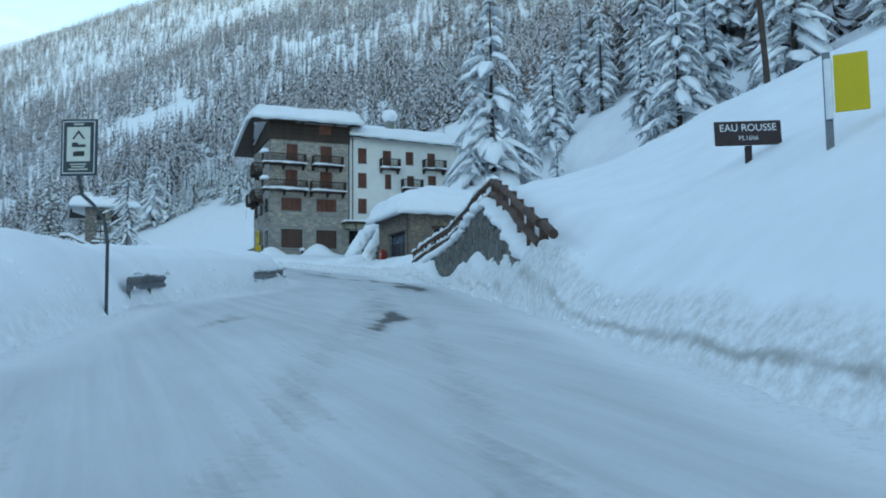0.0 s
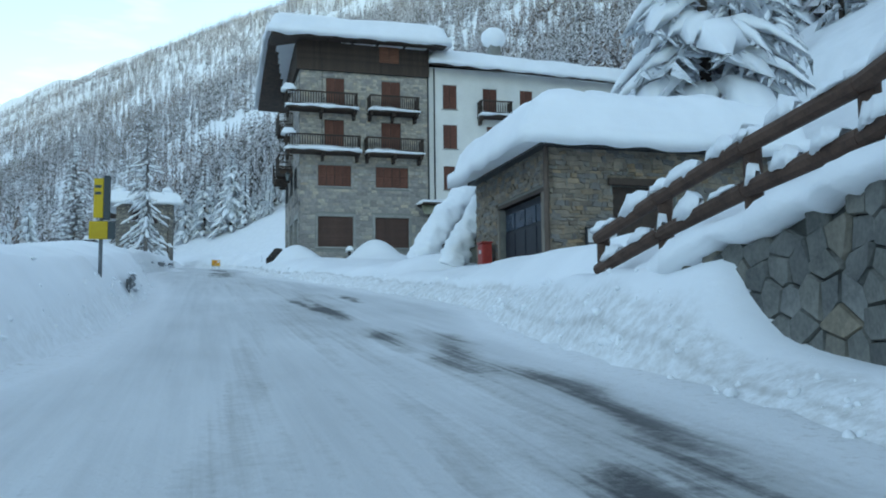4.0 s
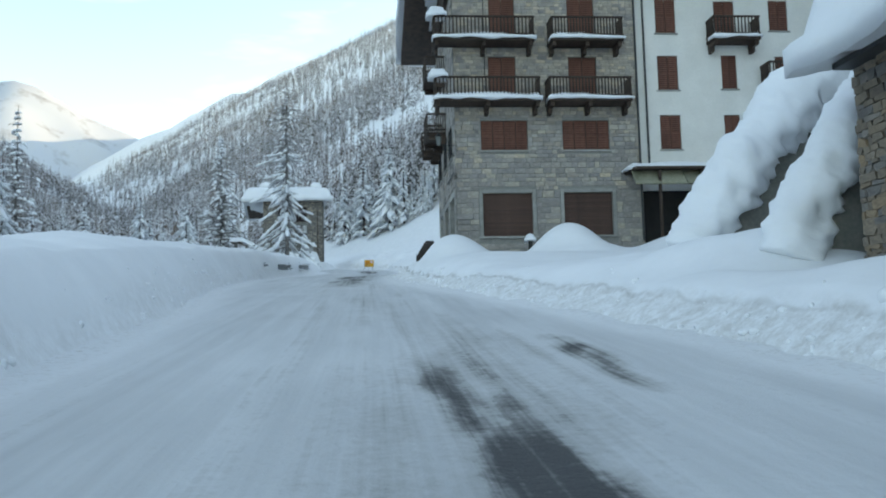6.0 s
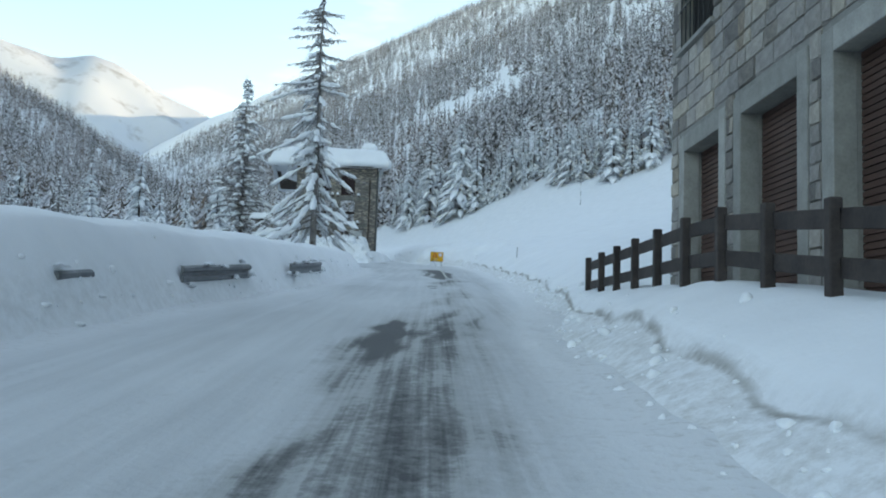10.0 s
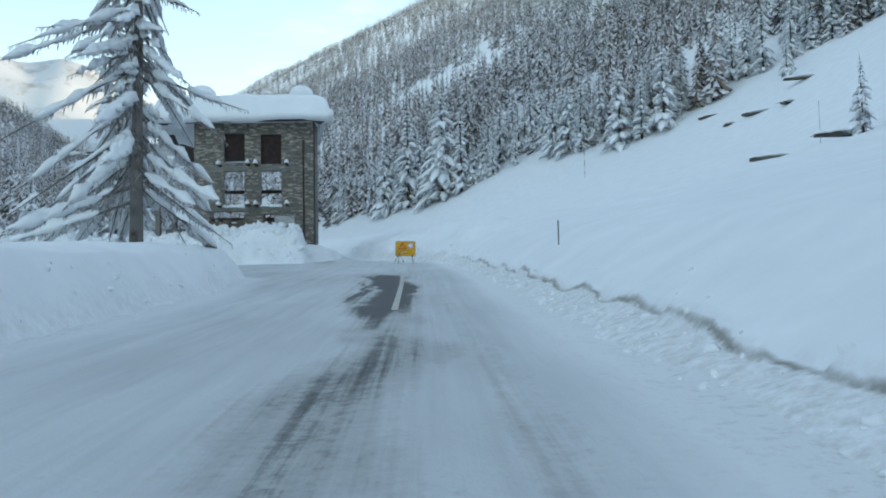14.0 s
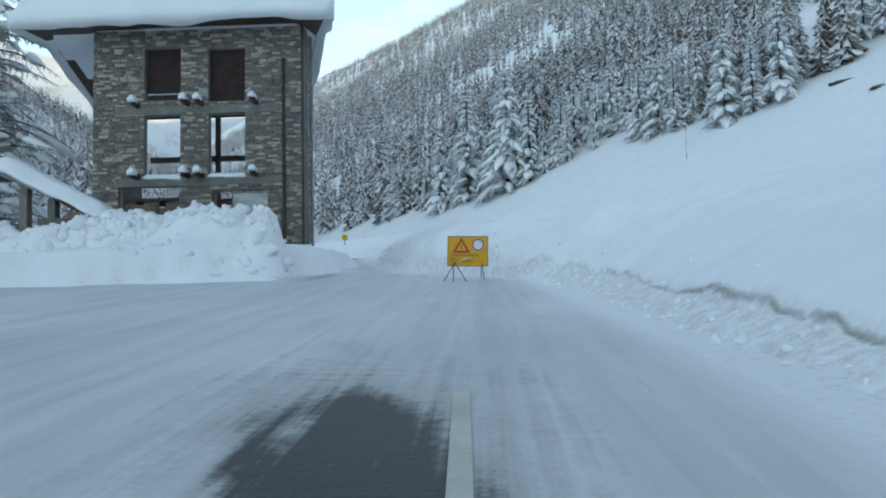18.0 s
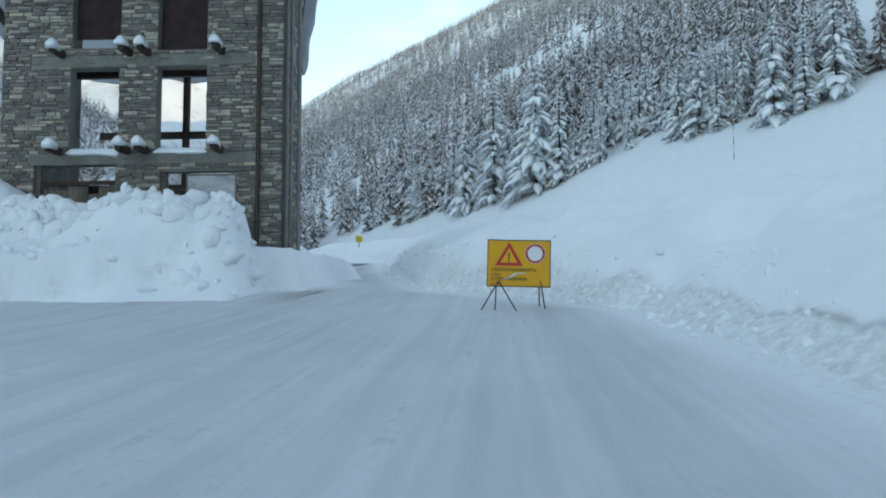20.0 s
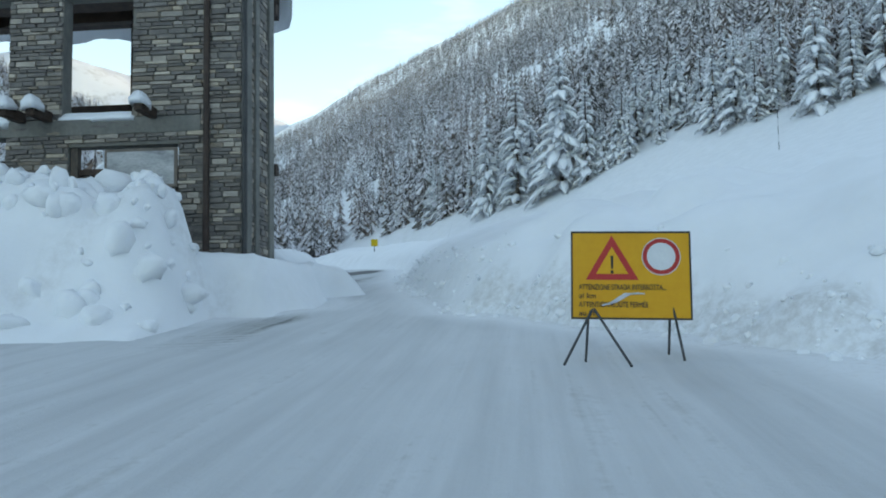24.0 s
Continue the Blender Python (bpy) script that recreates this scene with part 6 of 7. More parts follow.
def cell(seeds, i, reach):
    """The polygon of the points nearer to seed i than to any other."""
    cx, cz = seeds[i]
    poly = [(cx - reach, cz - reach), (cx + reach, cz - reach), (cx + reach, cz + reach), (cx - reach, cz + reach)]
    for j, (x, z) in enumerate(seeds):
        if j == i or abs(x - cx) > 2 * reach or abs(z - cz) > 2 * reach:
            continue
        nx, nz, c = x - cx, z - cz, ((x * x + z * z) - (cx * cx + cz * cz)) / 2
        out = []
        for (px, pz), (qx, qz) in zip(poly, poly[1:] + poly[:1]):
            a, b = px * nx + pz * nz - c, qx * nx + qz * nz - c
            if a <= 0:
                out.append((px, pz))
            if a * b < 0:
                t = a / (a - b)
                out.append((px + (qx - px) * t, pz + (qz - pz) * t))
        poly = out
    return poly


def wall_stone(poly, rng):
    """A rough block with the outline poly, its face proud of the wall and its edges broken."""
    bm = bmesh.new()
    cx, cz = sum(p[0] for p in poly) / len(poly), sum(p[1] for p in poly) / len(poly)
    proud, tx, tz = rng.uniform(0.05, 0.12), rng.uniform(-0.10, 0.10), rng.uniform(-0.10, 0.10)
    rings = []
    for shrink, out in ((0.97, -0.12), (0.955, proud * 0.5), (0.88, proud)):
        ring = []
        for x, z in poly:
            u, v = (x - cx) * shrink, (z - cz) * shrink
            ring.append(bm.verts.new((u + rng.uniform(-0.012, 0.012), out + (tx * u + tz * v) * (out > 0), v + rng.uniform(-0.012, 0.012))))
        rings.append(ring)
    n = len(poly)
    for a, b in zip(rings, rings[1:]):
        for i in range(n):
            bm.faces.new((a[i], a[(i + 1) % n], b[(i + 1) % n], b[i]))
    bm.faces.new(rings[-1])
    bmesh.ops.recalc_face_normals(bm, faces=bm.faces)
    return bm, cx, cz


seeds = []
row_z = 1.6
while row_z < 7.4:
    row_s = rng_w.uniform(-0.3, 0.2)
    while row_s < W_LONG + 0.3:
        seeds.append((row_s, row_z + rng_w.uniform(-0.08, 0.08)))
        row_s += rng_w.choice((0.26, 0.36, 0.46, 0.60))
    row_z += rng_w.choice((0.22, 0.28, 0.36))
count, rest_v, rest_f = 0, [], []
for i, (s, z) in enumerate(seeds):
    if not 0.1 < s < W_LONG - 0.1:
        continue
    p, d = wall_at(s)
    b = float(road_z(p.y))
    if not b - 0.1 < z < p.z - 0.10:
        continue
    poly = cell(seeds, i, 0.75)
    if len(poly) < 3:
        continue
    bm, cx, cz = wall_stone(poly, rng_w)
    f = (cz - b) / max(0.5, p.z - b)
    o = Vector((d.y, -d.x, 0)) * (-0.10 * (1 - f) + 0.02)
    p2, _ = wall_at(min(max(cx, 0.05), W_LONG - 0.05))
    m = Matrix.Translation(Vector((p2.x, p2.y, cz)) + o) @ Matrix.Rotation(math.atan2(d.y, d.x), 4, "Z")
    if 19.5 < p.y < 42.5 and count < 300 and z > b + 0.3:
        part("stone", bm, rubble_stone, wall).matrix_basis = m
        count += 1
    else:
        at = len(rest_v)
        bm.verts.index_update()
        rest_v += [tuple(m @ v.co) for v in bm.verts]
        rest_f += [[at + v.index for v in q.verts] for q in bm.faces]
        bm.free()
me = bpy.data.meshes.new("rubble")
me.from_pydata(rest_v, [], rest_f)
me.materials.append(rubble_stone)
rest = new("rubble", me)
rest.parent = wall
tagged(rest, "", "", "", "stuff")


# snow on the wall's top
bm = bmesh.new()
rows = []
for k in range(161):
    p, d = wall_at(W_LONG * k / 160)
    o = Vector((d.y, -d.x, 0))
    hh = 0.36 + 0.22 * noise.noise((k * 0.13, 3, 1)) + 0.10 * noise.noise((k * 0.5, 9, 1))
    over = 0.20 + 0.30 * noise.noise((k * 0.23, 5, 2)) + 0.10 * noise.noise((k * 0.8, 2, 4))
    droop = 0.10 + 0.35 * max(0.0, noise.noise((k * 0.17, 8, 6))) + 0.10 * noise.noise((k * 0.9, 4, 1))
    sec = ((-over * 0.5, -droop), (-over - 0.06, 0.05 - droop * 0.7), (-over - 0.05, hh * 0.3), (-over * 0.6, hh * 0.75), (0.15, hh), (0.7, hh * 1.1), (1.2, hh * 0.8), (1.25, -0.2))
    rows.append([bm.verts.new(p + o * a + Vector((0, 0, c))) for a, c in sec])
for a, b in zip(rows, rows[1:]):
    for i in range(len(sec)):
        bm.faces.new((a[i], b[i], b[(i + 1) % len(sec)], a[(i + 1) % len(sec)]))
bm.faces.new(rows[0])
bm.faces.new(rows[-1][::-1])
bmesh.ops.recalc_face_normals(bm, faces=bm.faces)
part("snow_cap", bm, load, wall, "rounded snow along the wall top", True)


def log_fence(name, points, post_h, rails, r_post, r_rail, mat, label, seed, capped=True, square=False):
    """Posts at the points and rails between neighbours at the given heights; snow lies on the rails."""
    rng = random.Random(seed)
    f = thing(name, points[0], label, "fence")
    p0 = Vector(points[0])
    for p in points:
        q = Vector(p) - p0
        if square:
            bm = boxed(q.x - r_post, q.x + r_post, q.y - r_post, q.y + r_post, q.z - 1.2, q.z + post_h, 0.012)
        else:
            bm = rod(bmesh.new(), q - Vector((0, 0, 1.2)), q + Vector((0, 0, post_h)), r_post * 1.05, r_post, 10)
        post = part("post", bm, mat, f)
        if capped:
            part("snow_cap", snow_cap(q.x - r_post * 1.3, q.x + r_post * 1.3, q.y - r_post * 1.3, q.y + r_post * 1.3, lambda x, y: q.z + post_h, rng.uniform(0.08, 0.22), 0.06, 0.03, rng.randrange(99), 0.02), load, post, "", True)
    for a, b in zip(points, points[1:]):
        a, b = Vector(a) - p0, Vector(b) - p0
        for h in rails:
            up = Vector((0, 0, h))
            o = Vector((-(b - a).y, (b - a).x, 0)).normalized() * (r_post * 0.9 * (-1 if square else 1))
            if square:
                bm = bmesh.new()
                d = (b - a)
                box(bm, -0.08, d.length + 0.08, -0.025, 0.025, -0.09, 0.09, 0.008)
                bm.transform(Matrix.Translation(a + up + o) @ d.to_track_quat("X", "Z").to_matrix().to_4x4())
            else:
                bm = rod(bmesh.new(), a + up + o, b + up + o, r_rail, r_rail * 0.92, 9)
            rail = part("rail", bm, mat, f)
            if capped:
                bm = bmesh.new()
                cover = 0.0
                while cover < 0.9:
                    u0 = cover + rng.uniform(0.02, 0.14)
                    u1 = min(1.0, u0 + rng.uniform(0.22, 0.6))
                    pts = [a.lerp(b, u0 + (u1 - u0) * k / 7) + up + o + Vector((0, rng.uniform(-0.02, 0.02), r_rail * 0.75)) for k in range(8)]
                    snow_pad(bm, pts, r_rail * rng.uniform(0.9, 1.5), rng.uniform(0.10, 0.34), rng)
                    cover = u1
                part("snow_load", bm, load, rail, "", True)
    return f


fence_pts = [(9.85, 16.6, 3.6), (10.73, 18.9, 4.22), (11.6, 21.13, 4.8), (12.6, 23.5, 5.45), (13.22, 25.33, 5.98), (13.85, 27.1, 6.46), (14.85, 29.6, 7.03), (15.5, 31.9, 7.05), (16.2, 34.3, 7.05), (16.9, 36.6, 6.9), (17.25, 38.4, 6.72), (17.75, 41.0, 6.4), (17.85, 43.0, 6.22), (17.95, 45.2, 5.95), (18.0, 47.3, 5.6)]
low_fence = log_fence("log_fence", fence_pts[:7], 0.95, (0.84, 0.32), 0.115, 0.115, log_wood, "red-brown log fence sunk in deep snow", 5, False)
part("rail", rod(bmesh.new(), (0.02, 0.05, 0.84), (-1.05, -2.3, 0.30), 0.115, 0.11, 9), log_wood, low_fence)
log_fence("log_fence", fence_pts[6:], 0.95, (0.80, 0.28), 0.11, 0.11, log_wood, "red-brown log fence along the wall top loaded with snow", 3)
hotel_pts = [(16.4, 90.1 + 1.42 * k, min(9.85, 9.35 + 0.15 * k)) for k in range(10)]
log_fence("plank_fence", hotel_pts, 1.10, (0.92, 0.50, 0.08), 0.06, 0.05, fence_wood, "dark plank fence beside the hotel doors", 4, False, True)

# ---- single trees ----
rng_p = random.Random(12)
plant("spruce", SPRUCE[2], 33.0, 67.0, 1.75, 40, "tall spruce with boughs bent under heavy snow behind a garage")
plant("larch", LARCH[2], 4.96, 141.5, 1.28, 0, "tall bare larch with drooping snow-laden limbs beside the road")
plant("larch", LARCH[3], -7.6, 175.5, 1.42, 200, "tall bare larch dusted with snow beside a ruined house")


plant("spruce", SPRUCE[0], -24.5, 136.5, 1.6, 10, "tall dark spruce beyond the roadside bank", "trees beyond the bank")
plant("spruce", SPRUCE[3], -30.0, 133.0, 1.45, 95, "tall dark spruce beyond the roadside bank", "trees beyond the bank")
plant("larch", LARCH[1], -27.9, 155.1, 1.5, 60, "frosted bare larch beyond the roadside bank", "trees beyond the bank")
plant("larch", LARCH[1], -31.0, 152.0, 1.3, 140, "frosted bare larch beyond the roadside bank", "trees beyond the bank")


def clear_of(x, y):
    o_r, o_l = x - float(right_edge(y)), float(left_edge(y)) - x
    return (o_r > 38 and not (14 < x < 46 and 50 < y < 104)) or (o_l > 18 and not (-8 < x < 10 and 165 < y < 185))


for k in range(90):
    x = rng_p.uniform(-12, 104)
    y = float(forest_edge(x)) + rng_p.uniform(-2, 12)
    plant("spruce", SPRUCE[rng_p.randrange(4)], x, y, rng_p.uniform(0.6, 1.15), rng_p.uniform(0, 360), "snow-laden spruce at the edge of a slope forest", "spruces at the forest edge")
for k in range(26):
    y, x = rng_p.uniform(30, 112), rng_p.uniform(44, 66)
    plant("spruce", SPRUCE[rng_p.randrange(4)], x, y, rng_p.uniform(0.8, 1.4), rng_p.uniform(0, 360), "snow-laden spruce on the steep slope behind a hotel", "spruces behind the hotel")
for k in range(60):
    y = rng_p.uniform(70, 300)
    x = float(left_edge(y)) - rng_p.uniform(20, 75) if y < 148 or y > 170 else rng_p.uniform(-70, -30)
    if y > 190:
        x = float(left_edge(y)) - rng_p.uniform(9, 60)
    if not clear_of(x, y) and y < 190:
        continue
    bare = rng_p.random() < 0.35
    plant("larch" if bare else "spruce", LARCH[1] if bare else SPRUCE[rng_p.randrange(4)], x, y, rng_p.uniform(0.7, 1.15), rng_p.uniform(0, 360), "frosted bare larch on the valley floor" if bare else "snow-laden spruce on the valley floor", "trees on the valley floor")

# ---- far peak ----
def far_peak():
    """A sunlit snow mountain that closes the valley."""
    bearings = np.linspace(-62, -6, 90)
    dist = np.concatenate([np.linspace(1700, 2600, 26), np.linspace(2640, 3600, 14)])
    crest = np.interp(bearings, [-62, -45, -34, -27.5, -24.5, -22.3, -21, -18.6, -15.1, -12, -6], [0.21, 0.24, 0.268, 0.264, 0.255, 0.262, 0.257, 0.236, 0.216, 0.18, 0.10]) * 2780
    B, D = np.meshgrid(np.radians(bearings), dist)
    X, Y = 13 + D * np.sin(B), 90 + D * np.cos(B)
    f = np.where(D < 2600, np.clip((D - 1500) / 1100, 0, 1) ** 1.2, np.clip(1 - (D - 2600) / 1500, 0, 1))
    rough = (hash_noise(X, Y, 310, 71) - 0.5) * 110 + (hash_noise(X, Y, 120, 72) - 0.5) * 50 + (hash_noise(X, Y, 45, 73) - 0.5) * 18
    Z = crest[None, :] * f + rough * np.clip(f * 1.4, 0, 1) * np.where(np.abs(D - 2600) < 60, 0.25, 1)
    verts = np.stack([X.ravel(), Y.ravel(), Z.ravel()], 1)
    i = np.arange(X.size).reshape(X.shape)
    quads = np.stack([i[:-1, :-1], i[:-1, 1:], i[1:, 1:], i[1:, :-1]], -1).reshape(-1, 4)
    me = bpy.data.meshes.new("backdrop")
    me.from_pydata(verts.tolist(), [], quads.tolist())
    me.polygons.foreach_set("use_smooth", [True] * len(me.polygons))
    m, n, l, b = material("dimmed_alpine_snow", 0.8)
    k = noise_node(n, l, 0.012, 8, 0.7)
    # snow set darker and bluer than its own tone, standing in for shade
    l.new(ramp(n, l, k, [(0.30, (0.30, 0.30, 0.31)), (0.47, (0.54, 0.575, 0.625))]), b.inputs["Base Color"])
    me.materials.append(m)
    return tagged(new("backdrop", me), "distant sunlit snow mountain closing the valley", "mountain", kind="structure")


far_peak()

# ---- road furniture and signs ----
galvanised = rough_paint("galvanised_steel", (0.10, 0.11, 0.12), (0.22, 0.23, 0.24), 3.0, 0.5, 0.2, 0.004, metal=0.5)


def guard_rail(y0, y1, lift=0.58, out=-0.20):
    """A corrugated steel beam that shows through the snow bank, with its posts."""
    n = max(2, int((y1 - y0) / 0.5))
    pts = [Vector((float(left_edge(y)) + out, y, float(road_z(y)) + lift)) for y in np.linspace(y0, y1, n + 1)]
    g = thing("guard_rail", tuple(pts[0]), "corrugated steel guard rail half buried in a snow bank", "guard rail", "guard rails")
    prof = [(0.00, -0.16), (0.05, -0.12), (0.05, -0.06), (0.0, -0.02), (0.0, 0.02), (0.05, 0.06), (0.05, 0.12), (0.0, 0.16), (-0.02, 0.16), (-0.02, -0.16)]
    bm = bmesh.new()
    rows = [[bm.verts.new(p - pts[0] + Vector((x, 0, z))) for x, z in prof] for p in pts]
    for a, b in zip(rows, rows[1:]):
        for i in range(len(prof)):
            bm.faces.new((a[i], b[i], b[(i + 1) % len(prof)], a[(i + 1) % len(prof)]))
    bm.faces.new(rows[0])
    bm.faces.new(rows[-1][::-1])
    bmesh.ops.recalc_face_normals(bm, faces=bm.faces)
    part("beam", bm, galvanised, g)
    bm = bmesh.new()
    rng = random.Random(int(y0 * 10))
    for p in pts:
        for _ in range(2):
            if rng.random() < 0.5:
                q = p - pts[0] + Vector((rng.uniform(-0.02, 0.14), rng.uniform(-0.25, 0.25), rng.choice((0.17, -0.18)) + rng.uniform(-0.06, 0.06)))
                snow_pad(bm, [q + Vector((0, 0.11 * i - 0.22, rng.uniform(-0.02, 0.02))) for i in range(5)], rng.uniform(0.05, 0.11), rng.uniform(0.05, 0.14), rng)
    tagged(part("snow_load", bm, load, g, "", True), "ragged lumps of snow on the beam", kind="stuff")
    for p in pts[1::4]:
        q = p - pts[0]
        part("post", boxed(q.x - 0.12, q.x - 0.03, q.y - 0.05, q.y + 0.05, q.z - 0.9, q.z + 0.1), galvanised, g)


for a, b in ((18.5, 22.0), (31.0, 37.8), (39.6, 40.8), (57.6, 59.2), (95.3, 96.3), (100.0, 104.8), (109.5, 115.4)):
    guard_rail(a, b)


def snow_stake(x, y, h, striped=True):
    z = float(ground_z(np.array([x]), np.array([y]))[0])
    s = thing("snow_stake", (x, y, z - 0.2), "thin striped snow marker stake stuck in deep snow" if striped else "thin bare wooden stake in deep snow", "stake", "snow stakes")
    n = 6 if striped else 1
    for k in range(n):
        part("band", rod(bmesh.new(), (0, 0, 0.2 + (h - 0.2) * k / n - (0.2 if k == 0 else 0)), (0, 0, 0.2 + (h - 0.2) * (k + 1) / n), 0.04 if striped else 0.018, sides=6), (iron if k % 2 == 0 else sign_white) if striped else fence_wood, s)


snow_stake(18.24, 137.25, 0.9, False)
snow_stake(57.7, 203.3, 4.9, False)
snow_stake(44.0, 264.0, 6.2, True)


# camping board on a bent post
camp = thing("camping_sign", (-0.66, 16.2, 2.04), "grey-framed campsite board with pictograms on a bent post", "sign", turn=-24)
pale = rough_paint("pale_sign_face", (0.50, 0.52, 0.46), (0.62, 0.63, 0.56), 3, 0.6, 0.05)
slate_paint = rough_paint("slate_sign_frame", (0.035, 0.05, 0.055), (0.07, 0.085, 0.09), 3, 0.6, 0.1)
cf = part("frame", boxed(-0.36, 0.36, 0.0, 0.05, 2.92, 4.04, 0.015), slate_paint, camp)
part("inner_line", boxed(-0.315, 0.315, -0.006, -0.002, 2.965, 3.995), sign_white, cf)
part("inner_field", boxed(-0.30, 0.30, -0.011, -0.007, 2.98, 3.98), slate_paint, cf)
part("face", boxed(-0.23, 0.23, -0.016, -0.012, 3.20, 3.88), pale, cf)
part("tent_pictogram", flat_poly([(-0.13, 3.64), (0.0, 3.82), (0.13, 3.64), (0.09, 3.64), (0.0, 3.76), (-0.09, 3.64)], -0.022), sign_black, cf)
part("caravan_pictogram", flat_poly([(-0.13, 3.48), (-0.13, 3.57), (-0.02, 3.57), (0.0, 3.53), (0.14, 3.53), (0.14, 3.48)], -0.022), sign_black, cf)
part("camper_pictogram", flat_poly([(-0.10, 3.30), (-0.10, 3.38), (-0.03, 3.40), (0.12, 3.40), (0.12, 3.30)], -0.022), sign_black, cf)
for k, w in enumerate((0.16, 0.13, 0.19)):
    part("text_bar", boxed(-w, w, -0.016, -0.012, 3.13 - 0.05 * k, 3.155 - 0.05 * k), pale, cf)
part("text_bar", boxed(-0.10, 0.10, -0.016, -0.012, 3.92, 3.95), pale, cf)
bm = bmesh.new()
bend = [(0.62, 0, -0.6), (0.60, 0.02, 1.6), (0.52, 0.03, 2.05), (0.30, 0.03, 2.35), (0.08, 0.03, 2.55), (0.0, 0.03, 2.95)]
for a, b in zip(bend, bend[1:]):
    rod(bm, a, b, 0.035)
part("post", bm, slate_paint, camp, "bent steel post")

# place-name board
name_sign = thing("place_name_sign", (11.5, 11.25, 4.7), "dark brown wooden place-name board on a single post", "sign", turn=-21)
brown_board = rough_paint("dark_brown_board", (0.035, 0.022, 0.022), (0.07, 0.045, 0.042), 4, 0.7, 0.3, 0.005, (0.3, 1, 1))
nb = part("board", boxed(-0.66, 0.66, 0, 0.05, 0.72, 1.20, 0.01), brown_board, name_sign)
nb.matrix_basis = Matrix.Rotation(radians(-1.5), 4, "Y")
lettering("EAU ROUSSE", 0.20, 0.0, -0.003, 1.0, sign_white, nb, "CENTER")
lettering("M.1666", 0.13, 0.0, -0.003, 0.82, sign_white, nb, "CENTER")
part("post", boxed(-0.06, 0.06, 0.052, 0.15, -0.8, 0.72, 0.01), brown_board, name_sign)

# yellow marker board on a steel post
yb = thing("yellow_marker_board", (10.42, 8.3, 4.7), "plain yellow board clamped to a grey steel post", "sign", turn=-50)
part("post", boxed(-0.06, 0.06, -0.03, 0.03, -0.8, 1.55, 0.01), galvanised, yb)
part("sleeve", rod(bmesh.new(), (0.02, -0.05, 0.45), (0.02, -0.05, 1.42), 0.06), sign_white, yb)
part("board", boxed(0.10, 0.60, -0.05, -0.02, 0.55, 1.48, 0.01), rough_paint("flat_yellow", (0.55, 0.40, 0.01), (0.62, 0.46, 0.02), 2, 0.5, 0.05), yb)

# trail signs on the left bank
trail = thing("trail_signs", (9.5, 53.0, 6.2), "two yellow box-shaped trail signs with dark sides on a post", "sign", turn=-8)
trail_yellow = rough_paint("trail_yellow", (0.52, 0.33, 0.01), (0.62, 0.42, 0.02), 2, 0.5, 0.05)
part("post", rod(bmesh.new(), (0.02, 0.08, -1), (0.02, 0.08, 1.2), 0.04), galvanised, trail)
lo_ = part("board", boxed(-0.20, 0.17, -0.02, 0.02, 0.66, 1.03, 0.008), trail_yellow, trail)
part("side", boxed(0.172, 0.31, 0.0, 0.05, 0.66, 1.03), slate_paint, lo_, "dark return of the board")
up = part("tall_board", boxed(-0.12, 0.07, -0.02, 0.02, 1.10, 1.92, 0.008), trail_yellow, trail, "tall narrow yellow board")
part("side", boxed(0.072, 0.20, -0.02, 0.06, 1.06, 1.98, 0.01), slate_paint, up, "dark return of the tall board")
for k in range(2):
    part("text_bar", boxed(-0.10, 0.03, -0.026, -0.022, 1.72 - 0.14 * k, 1.78 - 0.14 * k), slate_paint, up)

# utility pole above the place-name board
pole = thing("utility_pole", (25.8, 25.6, float(ground_z(np.array([25.8]), np.array([25.6]))[0]) - 0.6), "dark leaning timber utility pole on the snow slope", "pole")
part("pole", rod(bmesh.new(), (0, 0, 0), (-0.55, 0.1, 9.5), 0.14, 0.10, 10), timber, pole)
# yellow direction marker where the road bends behind the house
far_mark = thing("road_marker", (-0.7, 231.4, float(ground_z(np.array([-0.7]), np.array([231.4]))[0])), "small yellow road marker on a post in the snow", "sign", turn=20)
part("post", rod(bmesh.new(), (0, 0, -0.5), (0, 0, 1.0), 0.04), galvanised, far_mark)
part("plate", boxed(-0.3, 0.3, -0.05, -0.02, 0.5, 1.1, 0.01), trail_yellow, far_mark)

# bollard, flower trough and red post by the hotel
bol = thing("bollard", (20.5, 88.0, 9.35), "black bollard wearing a cap of snow", "bollard")
part("body", rod(bmesh.new(), (0, 0, -0.3), (0, 0, 0.85), 0.10, 0.09, 10), iron, bol)
part("snow_cap", snow_cap(-0.2, 0.2, -0.2, 0.2, lambda x, y: 0.85, 0.28, 0.07, 0.05, 8, 0.03), load, bol, "", True)
tro = thing("plant_trough", (16.95, 89.9, 9.48), "green plant trough beside the hotel doors", "trough")
part("body", boxed(0.0, 0.45, 0.0, 1.6, 0.25, 0.75, 0.03), rough_paint("green_trough", (0.012, 0.10, 0.06), (0.03, 0.17, 0.10), 3, 0.5), tro)
part("marker", boxed(-0.12, -0.02, -0.12, 0.05, 0.0, 0.75, 0.01), red_paint, tro, "red end post")

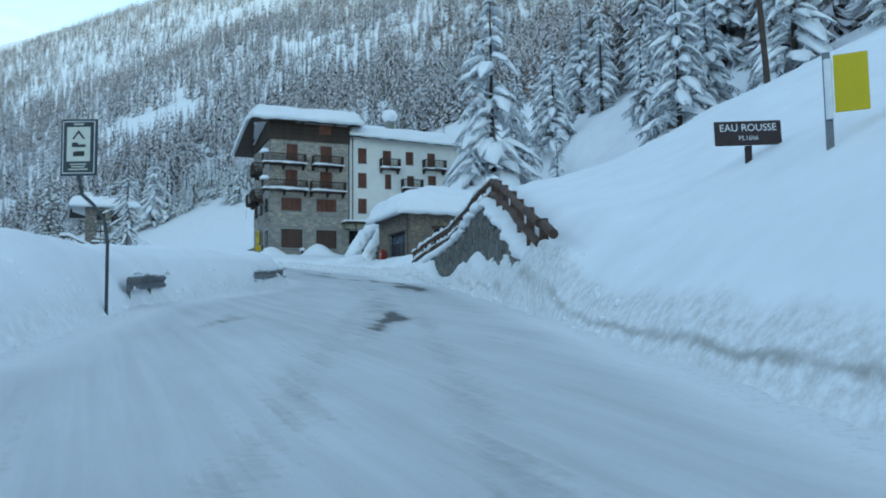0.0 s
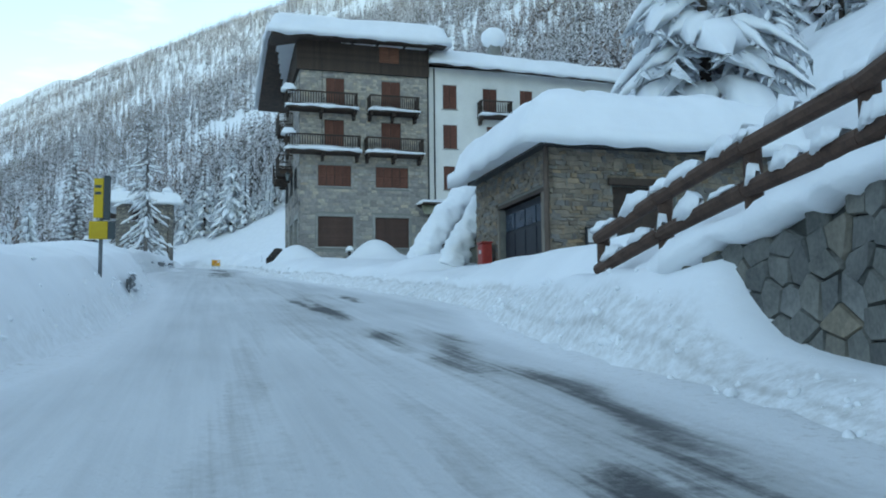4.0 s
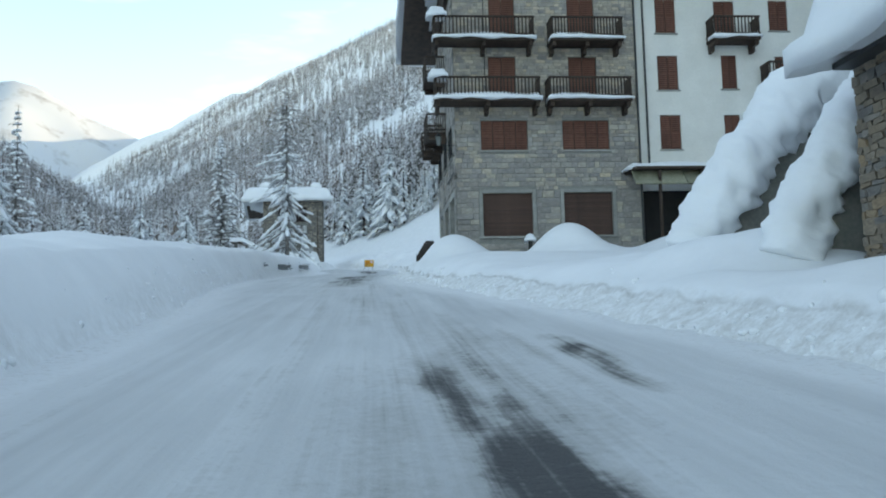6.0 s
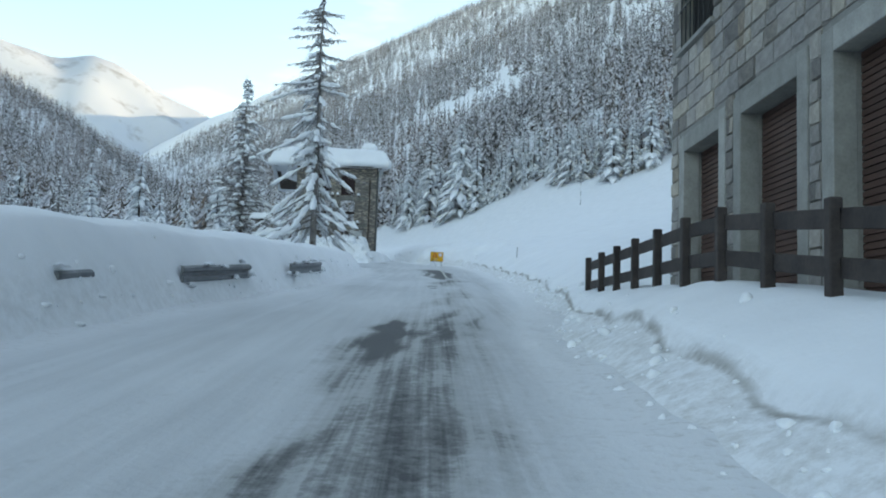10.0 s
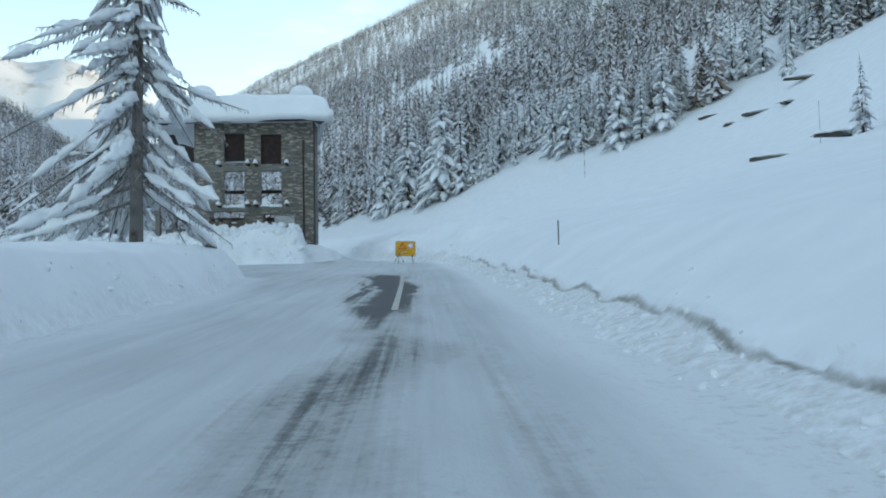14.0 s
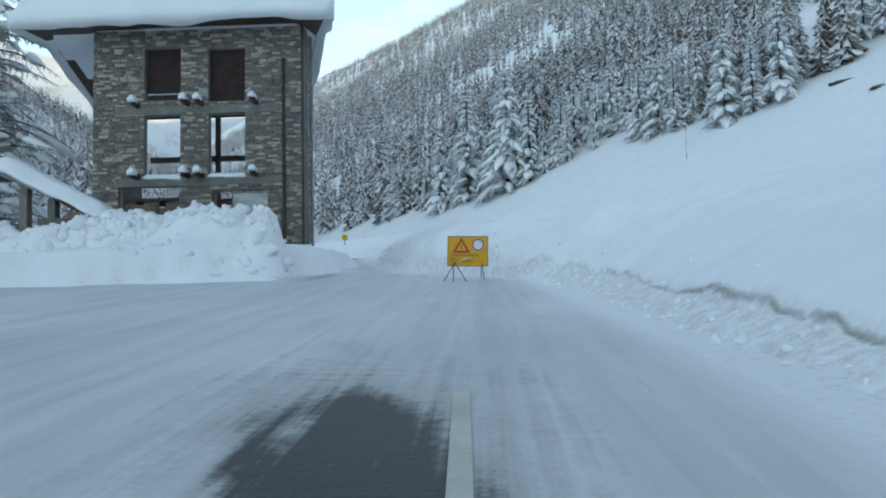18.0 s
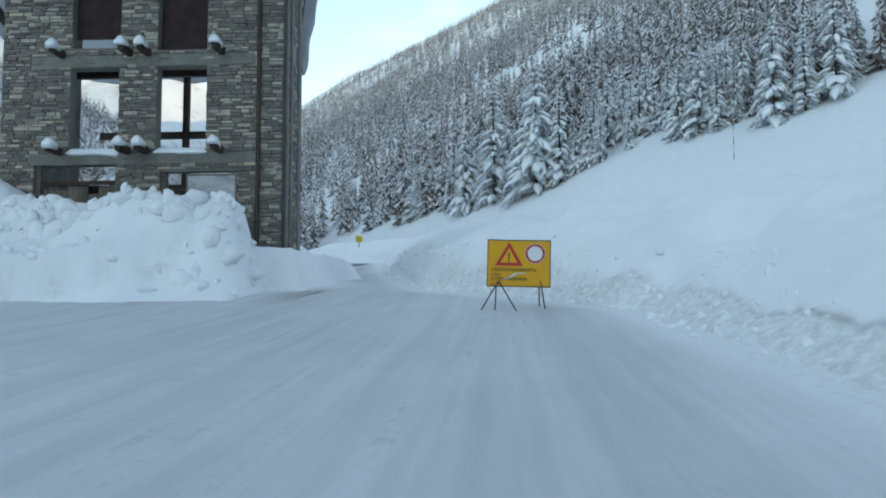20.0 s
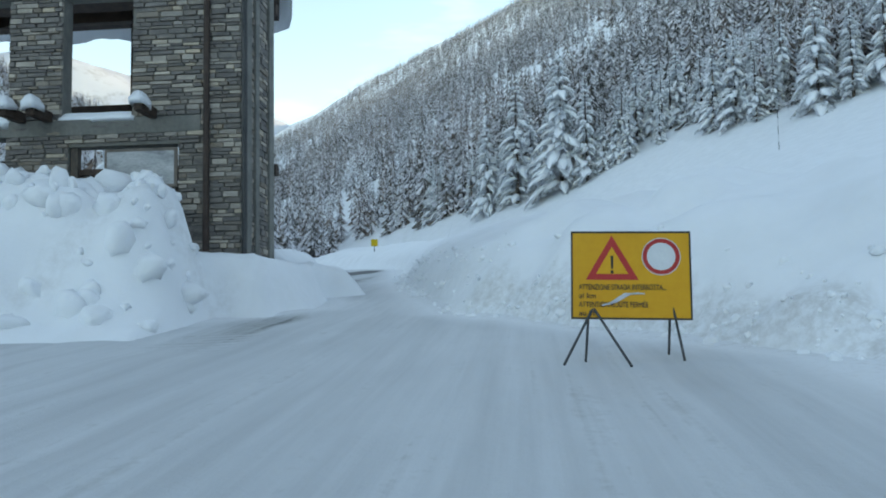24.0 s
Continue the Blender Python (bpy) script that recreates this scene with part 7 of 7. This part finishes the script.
# rock ledges that show through the slope
ledge_rock = rough_paint("dark_ledge_rock", (0.055, 0.052, 0.046), (0.16, 0.145, 0.125), 1.5, 0.9, 0.7, 0.05)
rng_l = random.Random(31)
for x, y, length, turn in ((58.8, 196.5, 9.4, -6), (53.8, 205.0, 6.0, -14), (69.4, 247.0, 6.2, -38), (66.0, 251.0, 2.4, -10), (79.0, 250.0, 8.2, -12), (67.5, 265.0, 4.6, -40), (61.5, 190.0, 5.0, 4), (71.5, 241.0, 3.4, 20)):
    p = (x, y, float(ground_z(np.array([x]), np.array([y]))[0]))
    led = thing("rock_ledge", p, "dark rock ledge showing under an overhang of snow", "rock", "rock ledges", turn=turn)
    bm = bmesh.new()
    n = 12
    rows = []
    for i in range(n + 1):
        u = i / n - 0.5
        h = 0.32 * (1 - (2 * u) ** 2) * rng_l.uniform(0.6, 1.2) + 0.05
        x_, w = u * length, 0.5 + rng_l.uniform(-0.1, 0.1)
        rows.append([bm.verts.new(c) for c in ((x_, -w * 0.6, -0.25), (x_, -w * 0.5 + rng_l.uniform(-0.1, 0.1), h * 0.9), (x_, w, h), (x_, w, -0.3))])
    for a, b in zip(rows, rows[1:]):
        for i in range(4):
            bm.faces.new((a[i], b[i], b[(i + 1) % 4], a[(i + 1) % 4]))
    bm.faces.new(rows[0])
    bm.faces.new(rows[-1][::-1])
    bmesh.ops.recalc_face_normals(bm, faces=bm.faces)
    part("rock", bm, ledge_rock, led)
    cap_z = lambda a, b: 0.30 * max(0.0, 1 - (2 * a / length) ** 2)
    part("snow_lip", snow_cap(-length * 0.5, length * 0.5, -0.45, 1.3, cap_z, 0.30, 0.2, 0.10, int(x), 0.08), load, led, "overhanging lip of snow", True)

# centre line where the asphalt is bare
me = bpy.data.meshes.new("road_marking")
yy = np.arange(129.5, 147.0, 0.25)
vv, ff = [], []
for k, y in enumerate(yy):
    x = float(np.interp(y, [129, 140, 147], [13.80, 13.72, 13.60]))
    z = float(road_z(y)) + 0.006
    vv += [(x - 0.065, y, z), (x + 0.065, y, z)]
    if k:
        ff.append((2 * k - 2, 2 * k - 1, 2 * k + 1, 2 * k))
me.from_pydata(vv, [], ff)
me.materials.append(rough_paint("worn_road_paint", (0.42, 0.42, 0.38), (0.62, 0.61, 0.56), 1.6, 0.7, 0.2, 0.004, fine=12))
tagged(new("road_marking", me), "worn white centre line on bare asphalt", "road marking", kind="structure")

# the tallest trees of the forest's lower edge
for k, (x, y, size) in enumerate(((5.8, 324.6, 1.45), (11.8, 319.0, 1.9), (19.8, 311.3, 1.95), (24.1, 308.4, 1.5), (43.6, 296.4, 1.05), (48.3, 289.1, 0.9), (54.0, 278.6, 1.25), (57.7, 275.9, 1.1), (61.8, 274.9, 1.35))):
    plant("spruce", SPRUCE[k % 4], x, y, size, 47 * k, "tall snow-laden spruce at the lower edge of the forest", "trees of the forest edge")

# small spruce on the open slope, and clods the plough left
plant("spruce", SPRUCE[1], 57.65, 194.3, 0.58, 80, "small young spruce on an open snow slope", "young spruces")
plant("spruce", SPRUCE[0], 80.5, 262.0, 0.62, 20, "young spruce standing before the forest edge", "young spruces")


def clods(count, seed, pick, small, big):
    """Lumps of ploughed snow, half sunk, as one scatter."""
    rng = np.random.RandomState(seed)
    V, F = [], []
    bm = bmesh.new()
    bmesh.ops.create_icosphere(bm, subdivisions=2, radius=1.0)
    bm.verts.index_update()
    ball = np.array([v.co[:] for v in bm.verts])
    tris = np.array([[v.index for v in f.verts] for f in bm.faces])
    bm.free()
    P = np.array([pick(rng) for _ in range(count)])
    Zs = ground_z(P[:, 0], P[:, 1])
    Zs = np.maximum(Zs, road_z(P[:, 1]))
    for k in range(count):
        s = small + (big - small) * rng.rand() ** (3 if big < 0.6 else 2)
        a = rng.rand() * 6.28
        v = ball * s * 0.5 * rng.uniform(0.88, 1.12, (len(ball), 1)) * rng.uniform(0.7, 1.3, 3)
        v = v * (1 + 0.22 * np.sin(ball @ rng.uniform(-3.5, 3.5, 3) + rng.rand() * 6)[:, None] + 0.12 * np.sin(ball @ rng.uniform(-8, 8, 3) + rng.rand() * 6)[:, None])
        v = np.stack([v[:, 0] * math.cos(a) - v[:, 1] * math.sin(a), v[:, 0] * math.sin(a) + v[:, 1] * math.cos(a), v[:, 2] * 0.95], 1)
        V.append(v + np.array([P[k, 0], P[k, 1], Zs[k] + s * (0.02 if s < 0.25 else -0.14)]))
        F.append(tris + len(ball) * k)
    me = bpy.data.meshes.new("snow_clods")
    me.from_pydata(np.concatenate(V).tolist(), [], np.concatenate(F).tolist())
    me.polygons.foreach_set("use_smooth", [True] * len(me.polygons))
    me.materials.append(snow_material("clod_snow", 0.05))
    return tagged(new("snow_clods", me), "lumps of ploughed snow along the banks", "snow", kind="stuff")


def along_heap(rng):
    x = rng.uniform(-20, 6.7)
    return x, 170.9 - 0.055 * min(x, 6.0) + rng.normal(-0.1, 0.65)


def along_right(rng):
    y = rng.uniform(10, 172)
    return float(right_edge(y)) + abs(rng.normal(0.0, 0.5)) - 0.12, y


def along_left(rng):
    y = rng.uniform(5, 147)
    return float(left_edge(y)) - abs(rng.normal(0.0, 0.35)) + 0.1, y


def by_sign(rng):
    y = rng.uniform(160, 190)
    return float(right_edge(y)) + abs(rng.normal(0.0, 0.7)) - 0.35, y


clods(420, 91, along_heap, 0.12, 0.55)
clods(420, 95, along_heap, 0.22, 0.62)
clods(1500, 92, along_right, 0.025, 0.15)
clods(700, 93, along_left, 0.025, 0.14)
clods(700, 94, by_sign, 0.025, 0.20)
